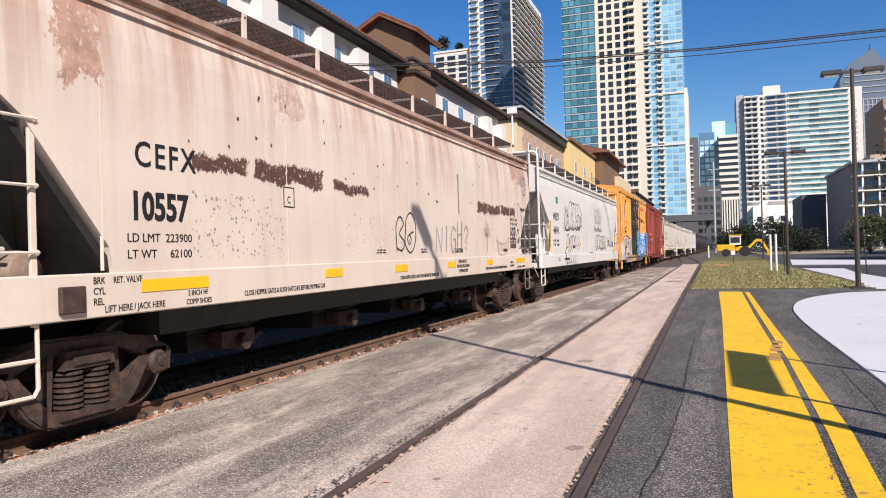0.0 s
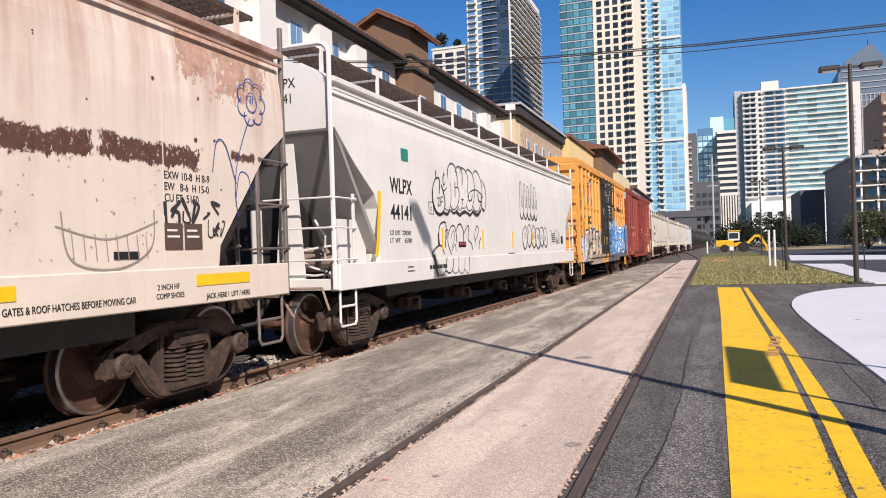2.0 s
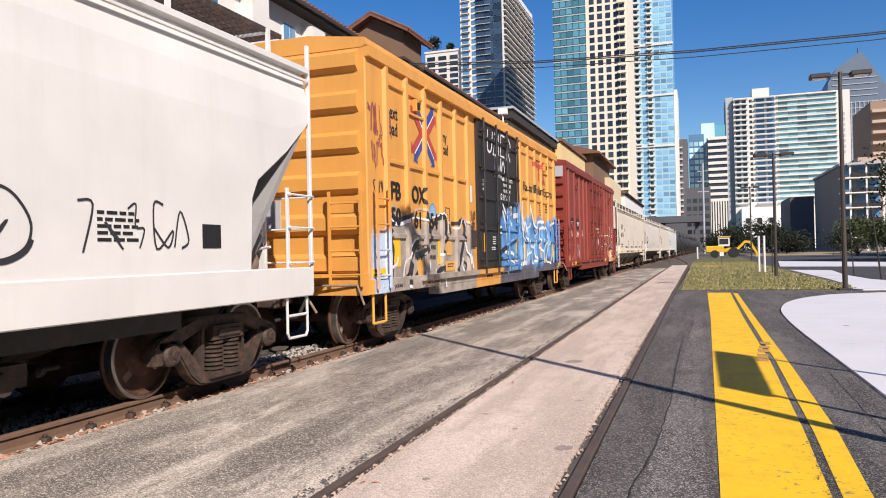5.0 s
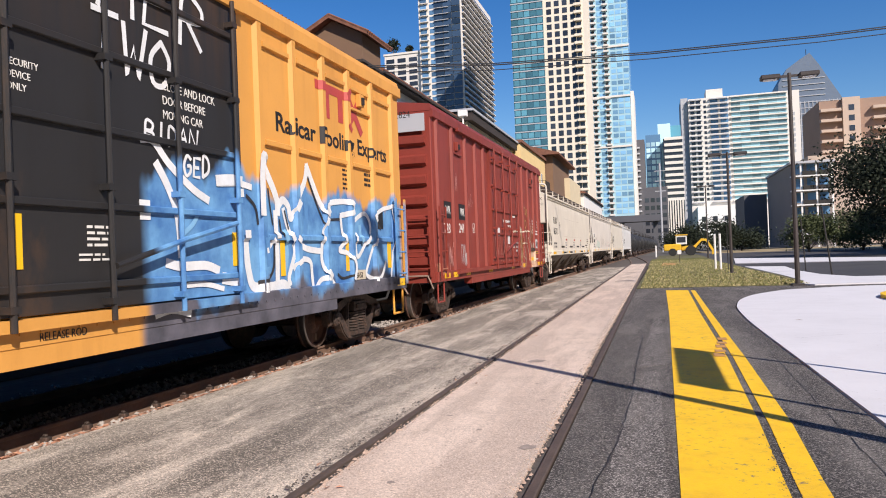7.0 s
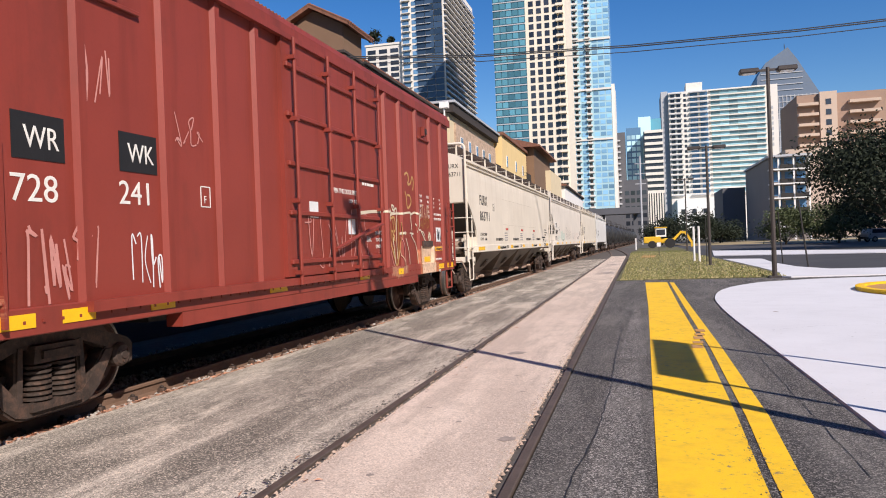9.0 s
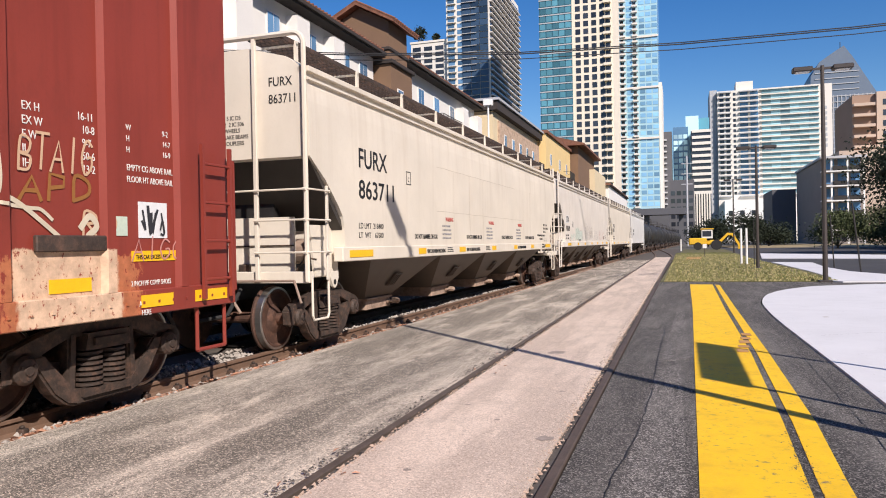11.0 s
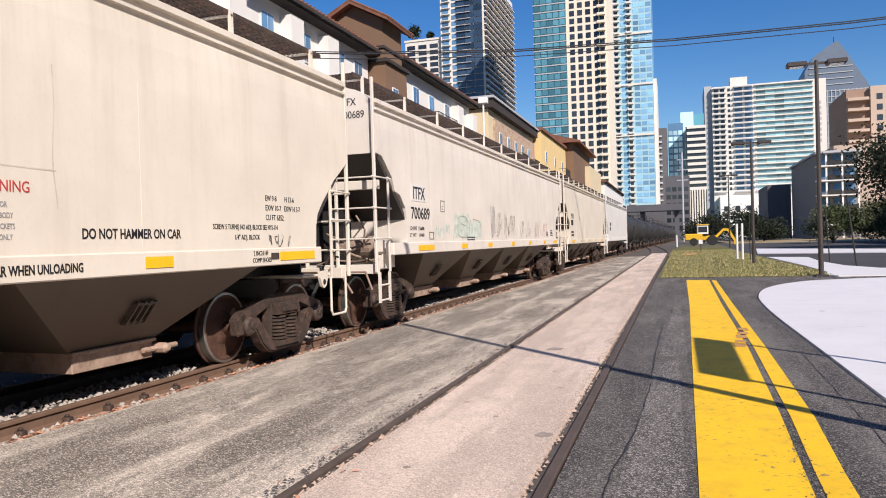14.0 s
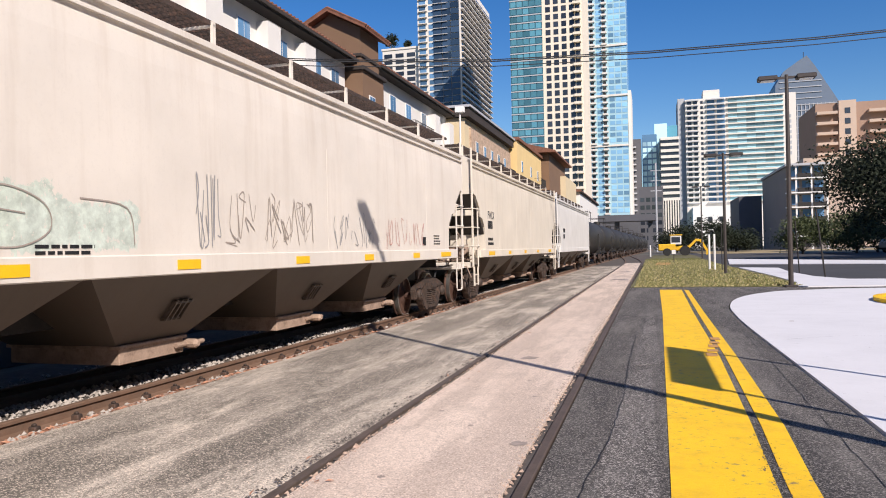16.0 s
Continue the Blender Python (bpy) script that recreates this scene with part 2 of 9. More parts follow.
M = {
    "asphalt": asphalt("asphalt", (0.036, 0.033, 0.031), (0.145, 0.134, 0.122), 0.7, (0.42, 0.385, 0.35)),
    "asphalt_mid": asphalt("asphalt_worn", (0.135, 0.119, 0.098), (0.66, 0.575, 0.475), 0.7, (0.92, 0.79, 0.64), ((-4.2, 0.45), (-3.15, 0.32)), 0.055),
    "lot": plain("lot_asphalt", (0.055, 0.055, 0.06), 0.9, var=0.35, scale=0.4, fine=9),
    "concrete_pink": asphalt("concrete_pinkish", (0.64, 0.51, 0.415), (0.76, 0.62, 0.51), 0.5, (0.95, 0.81, 0.69)),
    "concrete_pale": plain("concrete_pale", (0.66, 0.66, 0.68), 0.8, var=0.08, scale=0.5, fine=30, bumps=0.1, dirt=(0.4, 0.4, 0.41), amount=0.2),
    "yellow": plain("yellow_road_paint", (0.90, 0.55, 0.008), 0.65, var=0.10, scale=1.3, fine=70, bumps=0.5, dirt=(0.46, 0.25, 0.03), amount=0.4),
    "rail": plain("rail_steel", (0.20, 0.125, 0.085), 0.7, 0.1, var=0.35, scale=4, fine=50, dirt=(0.16, 0.08, 0.045)),
    "rail_dark": plain("embedded_rail_steel", (0.115, 0.085, 0.068), 0.65, 0.15, var=0.4, scale=4, fine=50, dirt=(0.05, 0.038, 0.03)),
    "rail_top": plain("rail_head", (0.32, 0.30, 0.28), 0.35, 0.8, var=0.3, scale=5),
    "ballast": plain("ballast", (0.11, 0.093, 0.08), 0.95, var=0.55, scale=6, fine=30, bumps=1.0),
    "stone": plain("ballast_stone", (0.42, 0.38, 0.34), 0.9, var=0.4, scale=8),
    "leaf_dry": plain("dry_leaf", (0.52, 0.27, 0.17), 0.85, var=0.55, scale=30),
    "grit_pink": plain("pinkish_grit", (0.50, 0.37, 0.29), 0.95, var=0.5, scale=7, fine=45, bumps=0.9, dirt=(0.16, 0.11, 0.085), amount=0.8),
    "concrete_stain": plain("concrete_stain", (0.36, 0.30, 0.26), 0.85, var=0.4, scale=9, fine=60, bumps=0.3),
    "grass": plain("grass_soil", (0.12, 0.115, 0.045), 0.95, var=0.5, scale=1.2, fine=20, bumps=0.8, dirt=(0.26, 0.22, 0.13), amount=0.8),
    "blade": plain("grass_blade", (0.20, 0.21, 0.06), 0.8, var=0.5, scale=2.0),
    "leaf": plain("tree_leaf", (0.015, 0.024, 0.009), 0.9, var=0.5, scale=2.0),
    "leaf_light": plain("shrub_leaf", (0.07, 0.09, 0.028), 0.7, var=0.5, scale=1.0),
    "silver": plain("silver_paint", (0.45, 0.46, 0.48), 0.3, 0.5, var=0.05),
    "bark": plain("bark", (0.11, 0.085, 0.06), 0.9, var=0.4, scale=6),
    "ground": plain("distant_ground", (0.12, 0.115, 0.10), 0.95, var=0.4, scale=0.08, fine=2),
    "dry_grass": plain("dry_grass", (0.36, 0.28, 0.15), 0.95, var=0.4, scale=1.0, fine=10),
    "clay": plain("clay", (0.50, 0.27, 0.10), 0.95, var=0.3, scale=2.0),
    "blade_dry": plain("dry_blade", (0.52, 0.44, 0.22), 0.9, var=0.4, scale=2.0),
    "stone_dark": plain("dark_grit", (0.10, 0.085, 0.075), 0.95, var=0.5, scale=9),
    "asphalt_patch": asphalt("asphalt_old", (0.05, 0.046, 0.042), (0.17, 0.157, 0.145), 0.85, (0.55, 0.51, 0.47)),
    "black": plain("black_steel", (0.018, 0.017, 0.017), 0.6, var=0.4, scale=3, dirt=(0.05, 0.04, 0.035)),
    "truck": plain("truck_steel", (0.062, 0.043, 0.034), 0.7, 0.1, var=0.6, scale=4, fine=30, bumps=0.5, dirt=(0.16, 0.088, 0.06), amount=0.7),
    "wheel": plain("wheel_steel", (0.085, 0.046, 0.034), 0.6, 0.1, var=0.4, scale=3, dirt=(0.20, 0.10, 0.065), amount=0.7),
    "tread": plain("wheel_tread", (0.42, 0.40, 0.38), 0.3, 0.9, var=0.2),
    "dusty": plain("dusty_steel", (0.30, 0.22, 0.17), 0.8, var=0.4, scale=3, dirt=(0.10, 0.06, 0.04)),
    "text_black": plain("stencil_black", (0.012, 0.012, 0.013), 0.6, var=0.3, scale=8),
    "text_white": plain("stencil_white", (0.75, 0.74, 0.70), 0.6, var=0.2, scale=8),
    "reflect": plain("reflective_yellow", (0.86, 0.50, 0.01), 0.4, var=0.1, scale=5),
    "white": plain("white_paint", (0.78, 0.77, 0.74), 0.6, var=0.08, scale=2, dirt=(0.5, 0.47, 0.42), amount=0.3),
    "ladder_steel": plain("weathered_ladder_steel", (0.20, 0.17, 0.155), 0.6, 0.2, var=0.35, scale=4, dirt=(0.12, 0.07, 0.05)),
    "gate": plain("dusty_gate_steel", (0.40, 0.29, 0.22), 0.8, var=0.4, scale=3, dirt=(0.12, 0.07, 0.05), amount=0.7),
    # darker cream that draws the shade along panel dents
    "seam": plain("panel_dent_shade", (0.58, 0.52, 0.43), 0.7, var=0.3, scale=3, fine=30),
    "stucco_white": plain("stucco_white", (0.74, 0.72, 0.68), 0.9, var=0.08, scale=0.6, fine=20),
    "stucco_brown": plain("stucco_brown", (0.19, 0.115, 0.07), 0.9, var=0.12, scale=0.6, fine=20),
    "stucco_yellow": plain("stucco_yellow", (0.74, 0.55, 0.26), 0.9, var=0.10, scale=0.5, fine=20),
    "stucco_cream": plain("stucco_cream", (0.66, 0.55, 0.36), 0.9, var=0.10, scale=0.5, fine=20),
    "brick": plain("brick_mix", (0.46, 0.34, 0.25), 0.9, var=0.25, scale=2, fine=20),
    "stone_rubble": plain("rubble_stone", (0.56, 0.40, 0.29), 0.9, var=0.6, scale=1.8, fine=12, bumps=0.8, dirt=(0.62, 0.50, 0.36), amount=0.8),
    "tile": plain("roof_tile", (0.23, 0.10, 0.06), 0.85, var=0.45, scale=3, fine=15),
    "eave": plain("eave_dark", (0.045, 0.035, 0.03), 0.85, var=0.3),
    "iron": plain("dark_iron", (0.03, 0.027, 0.025), 0.6, 0.2, var=0.3),
    "tower_white": plain("tower_white", (0.70, 0.66, 0.60), 0.8, var=0.07, scale=0.1, fine=2, bumps=0),
    "tower_cream": plain("tower_cream", (0.76, 0.68, 0.55), 0.8, var=0.07, scale=0.1, fine=2, bumps=0),
    "tower_grey": plain("tower_grey", (0.42, 0.43, 0.45), 0.7, var=0.1, scale=0.1, fine=2, bumps=0),
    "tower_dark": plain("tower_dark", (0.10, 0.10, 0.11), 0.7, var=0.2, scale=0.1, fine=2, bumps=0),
    "tower_brown": plain("tower_brown", (0.33, 0.22, 0.16), 0.85, var=0.12, scale=0.2, fine=3, bumps=0),
    "tan": plain("tan_concrete", (0.52, 0.40, 0.31), 0.85, var=0.1, scale=0.2, fine=3, bumps=0),
    "tan_grey": plain("tan_grey_render", (0.24, 0.21, 0.19), 0.85, var=0.1, scale=0.2, fine=3, bumps=0),
    "glass_blue": glass("glass_blue", (0.10, 0.20, 0.33)),
    "glass_teal": glass("glass_teal", (0.085, 0.23, 0.29)),
    "glass_pale": glass("glass_pale", (0.42, 0.64, 0.80), 0.12),
    "glass_sky": glass("glass_sky", (0.20, 0.40, 0.60), 0.1),
    "glass_navy": glass("glass_navy", (0.035, 0.06, 0.10)),
    "glass_dark": glass("glass_dark", (0.03, 0.035, 0.045)),
    "glass_green": glass("glass_green", (0.27, 0.45, 0.50), 0.12),
    "slate": plain("slate_glass", (0.13, 0.17, 0.23), 0.45, var=0.15, scale=0.1, fine=2, bumps=0),
    "digger": plain("digger_yellow", (0.75, 0.45, 0.02), 0.5, var=0.15, dirt=(0.3, 0.2, 0.08)),
    "rubber": plain("rubber", (0.02, 0.02, 0.02), 0.85),
    "lamp_lens": plain("lamp_lens", (0.8, 0.8, 0.78), 0.3, var=0.03),
    "pole": plain("dark_bronze_pole", (0.06, 0.05, 0.045), 0.5, 0.2, var=0.2),
    "wire": plain("cable", (0.012, 0.012, 0.014), 0.6, var=0.1),
}


def flaked(m, gone, scale, a, b):
    """Paint that has flaked off in small spots down to the layer below."""
    nt = m.node_tree
    p = nt.nodes["Principled BSDF"]
    c = p.inputs["Base Color"].links[0].from_socket
    v = coords(nt)
    spots = math_node(nt, "MULTIPLY", ramp(nt, tex_noise(nt, v, scale, 6.0, 0.75), a, b), ramp(nt, tex_noise(nt, v, 1.1, 3.0), 0.42, 0.62))
    nt.links.new(mix(nt, spots, c, gone), p.inputs["Base Color"])


flaked(M["yellow"], (0.16, 0.14, 0.11), 14.0, 0.56, 0.66)
flaked(M["concrete_pale"], (0.30, 0.29, 0.28), 9.0, 0.62, 0.68)


# ---- building kit ----
def part(name, bm, material, parent=None, label="", smooth=False):
    me = bpy.data.meshes.new(name)
    bmesh.ops.recalc_face_normals(bm, faces=bm.faces)
    if smooth:
        for f in bm.faces:
            f.smooth = True
    bm.to_mesh(me)
    bm.free()
    me.materials.append(material)
    ob = new(name, me)
    if parent:
        ob.parent = parent
    return tagged(ob, label)


def again(name, source, parent, m=None):
    """Another object on the same mesh."""
    ob = new(name, source.data)
    ob.parent = parent
    if m is not None:
        ob.matrix_basis = m
    return ob


def thing(name, label, category, group="", at=None, kind=""):
    ob = new(name)
    if at is not None:
        ob.matrix_basis = at
    return tagged(ob, label, category, group, kind)


def box(bm, x0, x1, y0, y1, z0, z1, bevel=0.0):
    vs = [bm.verts.new((x, y, z)) for x in (x0, x1) for y in (y0, y1) for z in (z0, z1)]
    fs = [bm.faces.new([vs[i] for i in q]) for q in ((0, 1, 3, 2), (4, 6, 7, 5), (0, 4, 5, 1), (2, 3, 7, 6), (0, 2, 6, 4), (1, 5, 7, 3))]
    if bevel:
        es = list({e for f in fs for e in f.edges})
        bmesh.ops.bevel(bm, geom=es, offset=bevel, segments=1, affect="EDGES")
    return bm


def boxes(*rows, bevel=0.0):
    bm = bmesh.new()
    for r in rows:
        box(bm, *r, bevel=bevel)
    return bm


def tube(bm, a, b, r, n=8, r2=None):
    a, b = Vector(a), Vector(b)
    d = b - a
    m = Matrix.Translation((a + b) / 2) @ d.to_track_quat("Z", "Y").to_matrix().to_4x4()
    bmesh.ops.create_cone(bm, cap_ends=True, segments=n, radius1=r, radius2=r if r2 is None else r2, depth=d.length, matrix=m)
    return bm


def tubes(r, *segs, n=8):
    bm = bmesh.new()
    for a, b in segs:
        tube(bm, a, b, r, n)
    return bm


def pipe(bm, pts, r, n=7):
    """A bent round bar through points."""
    pts = [Vector(p) for p in pts]
    rows, side = [], None
    for i, p in enumerate(pts):
        d = (pts[min(i + 1, len(pts) - 1)] - pts[max(i - 1, 0)]).normalized()
        if side is None:
            side = d.orthogonal().normalized()
        side = (side - d * side.dot(d)).normalized()
        up = d.cross(side)
        rows.append([bm.verts.new(p + (side * math.cos(2 * math.pi * k / n) + up * math.sin(2 * math.pi * k / n)) * r) for k in range(n)])
    for u, v in zip(rows, rows[1:]):
        for k in range(n):
            bm.faces.new((u[k], u[(k + 1) % n], v[(k + 1) % n], v[k]))
    bm.faces.new(rows[0][::-1])
    bm.faces.new(rows[-1])
    return bm


def prism(bm, outline, a0, a1, axis="x"):
    """An outline extruded along an axis; the outline holds the two other coordinates in order."""
    def co(p, q):
        return {"x": (q, p[0], p[1]), "y": (p[0], q, p[1]), "z": (p[0], p[1], q)}[axis]
    lo, hi = [bm.verts.new(co(p, a0)) for p in outline], [bm.verts.new(co(p, a1)) for p in outline]
    bm.faces.new(lo[::-1])
    bm.faces.new(hi)
    for i in range(len(outline)):
        j = (i + 1) % len(outline)
        bm.faces.new((lo[i], lo[j], hi[j], hi[i]))
    return bm


def lathe(bm, profile, centre, axis="x", n=28, caps=True):
    """A profile of (radius, along) turned about an axis through centre."""
    rings = []
    for r, a in profile:
        ring = []
        for i in range(n):
            c, s = math.cos(2 * math.pi * i / n) * r, math.sin(2 * math.pi * i / n) * r
            p = {"x": (a, c, s), "y": (c, a, s), "z": (c, s, a)}[axis]
            ring.append(bm.verts.new(Vector(centre) + Vector(p)))
        rings.append(ring)
    for u, v in zip(rings, rings[1:]):
        for i in range(n):
            bm.faces.new((u[i], u[(i + 1) % n], v[(i + 1) % n], v[i]))
    if caps:
        bm.faces.new(rings[0])
        bm.faces.new(rings[-1][::-1])
    return bm


TEXTS = {}


def text_mesh(words, size, squeeze=1.0, width=0.0, space=1.0):
    key = (words, size, squeeze, width, space)
    if key not in TEXTS:
        cu = bpy.data.curves.new("writing", "FONT")
        cu.body, cu.size, cu.extrude, cu.align_x, cu.align_y = words, size, 0.002, "LEFT", "BOTTOM_BASELINE"
        cu.offset = width
        cu.space_character = space
        cu.resolution_u = 3
        tmp = bpy.data.objects.new("writing", cu)
        me = bpy.data.meshes.new_from_object(tmp)
        bpy.data.objects.remove(tmp)
        bpy.data.curves.remove(cu)
        me.transform(Matrix.Diagonal((squeeze, 1, 1, 1)))
        TEXTS[key] = me
    return TEXTS[key]

# ---- ground and tracks ----
RAIL_A, RAIL_B, TRACK_FAR = -2.29, -0.80, -6.555


def track_x(y):
    """Centre line of the train's track: nearly straight, then bending to the right far off."""
    if y < 40:
        return TRACK_FAR + 0.01736 * y - 1.1e-4 * y * y
    d = min(y, 120) - 40
    return TRACK_FAR + 0.5184 + 0.00856 * d + 1.0e-4 * d * d + 0.02456 * max(0.0, y - 120)


def sheet(name, pts, z, mat, label="", category="", thick=0.06):
    bm = prism(bmesh.new(), pts, z - thick, z, "z")
    ob = part(name, bm, mat, label=label)
    return tagged(ob, label, category, kind="structure")


def strip(name, left, right, ys, z, mat, label, category, thick=0.06):
    """A ribbon between two lines that are functions of y."""
    pts = [(left(y), y) for y in ys] + [(right(y), y) for y in reversed(ys)]
    return sheet(name, pts, z, mat, label, category, thick)


gb = bmesh.new()
vs = [gb.verts.new(p) for p in ((-2500, -300, -0.22), (2500, -300, -0.22), (2500, 4500, -0.22), (-2500, 4500, -0.22))]
gb.faces.new(vs)
tagged(part("ground", gb, M["ground"]), "dry city ground that reaches the horizon", "ground", kind="structure")
YS = [-30, -10, 0, 6, 12, 18, 24, 30, 36, 42, 50, 60]
strip("ballast_bed", lambda y: track_x(y) - 2.6, lambda y: track_x(y) + 1.35, YS + [80, 100, 120, 160, 200, 260, 320], -0.14, M["ballast"],
      "pale crushed stone ballast under the train track", "ballast", 0.1)
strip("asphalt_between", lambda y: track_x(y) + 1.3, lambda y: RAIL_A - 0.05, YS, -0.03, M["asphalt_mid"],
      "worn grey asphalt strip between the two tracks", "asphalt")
strip("concrete_between", lambda y: RAIL_A + 0.1, lambda y: RAIL_B - 0.1, [-30, 68], 0.0, M["concrete_pink"],
      "pinkish concrete infill between embedded rails", "concrete")
def corner_edge(off):
    """The pavement's edge: straight along the road, then round its corner."""
    knots = [(1.74, -30), (1.72, 4), (1.68, 9.5), (1.64, 13.5), (1.66, 16.5), (1.80, 19.2), (2.25, 21.8), (3.15, 24.0), (4.6, 25.5), (9, 26.6), (30, 28)]
    out = []
    for i in range(len(knots) - 1):
        p0, p1, p2, p3 = (Vector(knots[min(max(i + j, 0), len(knots) - 1)]) for j in (-1, 0, 1, 2))
        n = 8 if 3 <= i <= 8 else 1
        for k in range(n):
            t = k / n
            p = 0.5 * (2 * p1 + (p2 - p0) * t + (2 * p0 - 5 * p1 + 4 * p2 - p3) * t * t + (3 * p1 - p0 - 3 * p2 + p3) * t ** 3) if n > 1 else p1
            out.append((p.x + off, p.y - off * 0.6))
    return out + [(30, 28)]


sheet("asphalt_road", [(RAIL_B + 0.05, -30)] + corner_edge(0.0) + [(30, 29.5), (9, 28.2),
      (4.6, 27.6), (RAIL_B + 0.05, 27.7)], -0.012, M["asphalt"], "dark patched asphalt beside the embedded rail", "asphalt")
sheet("pale_pavement", corner_edge(0.03) + [(30, -30)], 0.004, M["concrete_pale"],
      "pale smooth concrete pavement with a rounded corner", "pavement", 0.1)
sheet("grass_verge", [(RAIL_B + 0.05, 27.72), (4.6, 27.62), (5.2, 30), (5.3, 36), (5.1, 48), (5.0, 62), (5.6, 85), (6, 120), (RAIL_B + 1.2, 120), (RAIL_B + 0.3, 70)], 0.01, M["grass"],
      "patchy dry grass verge beside the track", "grass", 0.1)
sheet("parking_lot", [(5.2, 29.6), (60, 31), (60, 140), (6, 140), (5.6, 85), (5.0, 62), (5.3, 36)], -0.02, M["lot"], "dark asphalt car park in shade", "car park")
sheet("footpath", [(4.75, 27.6), (5.05, 27.2), (30, 29.4), (30, 33.2), (9.04, 32.1), (7.46, 32.4), (6.8, 35.2), (6.75, 40.8), (7.3, 47.8), (5.25, 49.5), (5.3, 36), (5.2, 30)], 0.03, M["concrete_pale"],
      "pale concrete footpath round the grass", "pavement", 0.1)
sheet("far_kerb", [(5.6, 58.7), (7.3, 78.2), (17.5, 62.0), (60, 52), (60, 46), (15.2, 54.0)], 0.03, M["concrete_pale"], "pale concrete strip across the car park", "pavement", 0.1)
# yellow paint
sheet("yellow_band", [(0.06, 2), (0.095, 4.9), (0.11, 6.5), (0.15, 10.4), (0.22, 16.9), (0.26, 26.2), (0.97, 26.1), (0.88, 16.9), (0.86, 10.5), (0.78, 6.6), (0.73, 5.1), (0.64, 2)], -0.006, M["yellow"], "wide yellow painted band on asphalt", "road marking", 0.005)
sheet("yellow_line", [(0.70, 2), (0.79, 5.1), (0.85, 6.6), (0.93, 10.5), (0.97, 16.9), (1.05, 26.0), (1.18, 25.8), (1.11, 16.9), (1.08, 10.5), (1.03, 6.6), (0.96, 5.1), (0.87, 2)], -0.006, M["yellow"], "narrow yellow painted line beside the band", "road marking", 0.005)


def rail(name, fx, ys, base, top, label, mat="rail"):
    """A rail of real section along a line x = fx(y)."""
    h = top - base
    half = [(0.07, 0), (0.07, 0.02), (0.012, 0.045), (0.012, h - 0.045), (0.036, h - 0.035), (0.036, h - 0.006), (0.028, h)]
    sec = half + [(-a, b) for a, b in reversed(half)]
    bm = bmesh.new()
    rows = [[bm.verts.new((fx(y) + a, y, base + b)) for a, b in sec] for y in ys]
    for u, v in zip(rows, rows[1:]):
        for i in range(len(sec)):
            bm.faces.new((u[i], u[(i + 1) % len(sec)], v[(i + 1) % len(sec)], v[i]))
    ob = part(name, bm, M[mat])
    return tagged(ob, label, "rail", "rails", "structure")


LONG = [-40 + 4 * i for i in range(90)]
rail("rail", lambda y: track_x(y) + 0.755, LONG, -0.155, 0.015, "brown running rail of the train's track")
rail("rail", lambda y: track_x(y) - 0.755, LONG, -0.155, 0.015, "brown running rail of the train's track, far side")
for edge in (RAIL_A + 0.036, RAIL_B - 0.115):
    sheet("flangeway", [(edge, -30), (edge + 0.08, -30), (edge + 0.08, 68), (edge, 68)], -0.022, M["stone_dark"], "dark packed dirt beside the embedded rail", "dirt", 0.04)
SHORT = [-30, 0, 20, 40, 60, 68]
rail("rail", lambda y: RAIL_A, SHORT, -0.15, 0.006, "dark brown rail set flush in asphalt and concrete", "rail_dark")
rail("rail", lambda y: RAIL_B, SHORT, -0.15, 0.006, "dark brown rail set flush in concrete and asphalt", "rail_dark")
sheet("dry_verge", [(8, 128), (60, 112), (60, 175), (8, 175)], 0.0, M["dry_grass"], "tall dry grass beyond the car park", "grass", 0.1)
sheet("clay_patch", [(0.3, 59), (1.3, 58.5), (1.6, 66), (0.5, 66.5)], 0.03, M["clay"], "orange clay patch in the grass", "soil", 0.06)
bm_ = bmesh.new()
rnd_ = random.Random(21)
for _ in range(420):
    y_ = rnd_.uniform(3.4, 6.3)
    x_, r_ = 0.69 + 0.035 * (y_ - 3.4) + rnd_.gauss(0, 0.03), rnd_.uniform(0.002, 0.009)
    bm_.faces.new([bm_.verts.new((x_ + math.cos(a) * r_ * rnd_.uniform(0.5, 1.2), y_ + math.sin(a) * r_ * 2 * rnd_.uniform(0.5, 1.2), -0.0045)) for a in (0.0, 1.0, 2.1, 3.1, 4.2, 5.2)])
tagged(part("worn_paint", bm_, M["asphalt_patch"]), "bare asphalt where yellow paint has worn off", "road marking", kind="stuff")
# worn stencilled marks between the yellow lines
bm_ = boxes(*[(0.70 + 0.045 * i, 0.84 + 0.045 * i, 10.5 + 0.45 * i, 10.5 + 0.45 * i + (0.22 if i % 2 else 0.3), -0.002, 0.001) for i in range(5)])
tagged(part("road_stencil", bm_, M["clay"]), "worn brown stencilled marks on yellow paint", "road marking", kind="structure")
# unseen wall added behind the train to block sky light beneath it
wl_ = boxes((-10.2, -9.8, -40, 260, -0.2, 3.1))
tagged(part("light_block_back", wl_, M["tower_dark"]), "unseen dark wall added behind the track to block sky light", "wall", kind="structure")
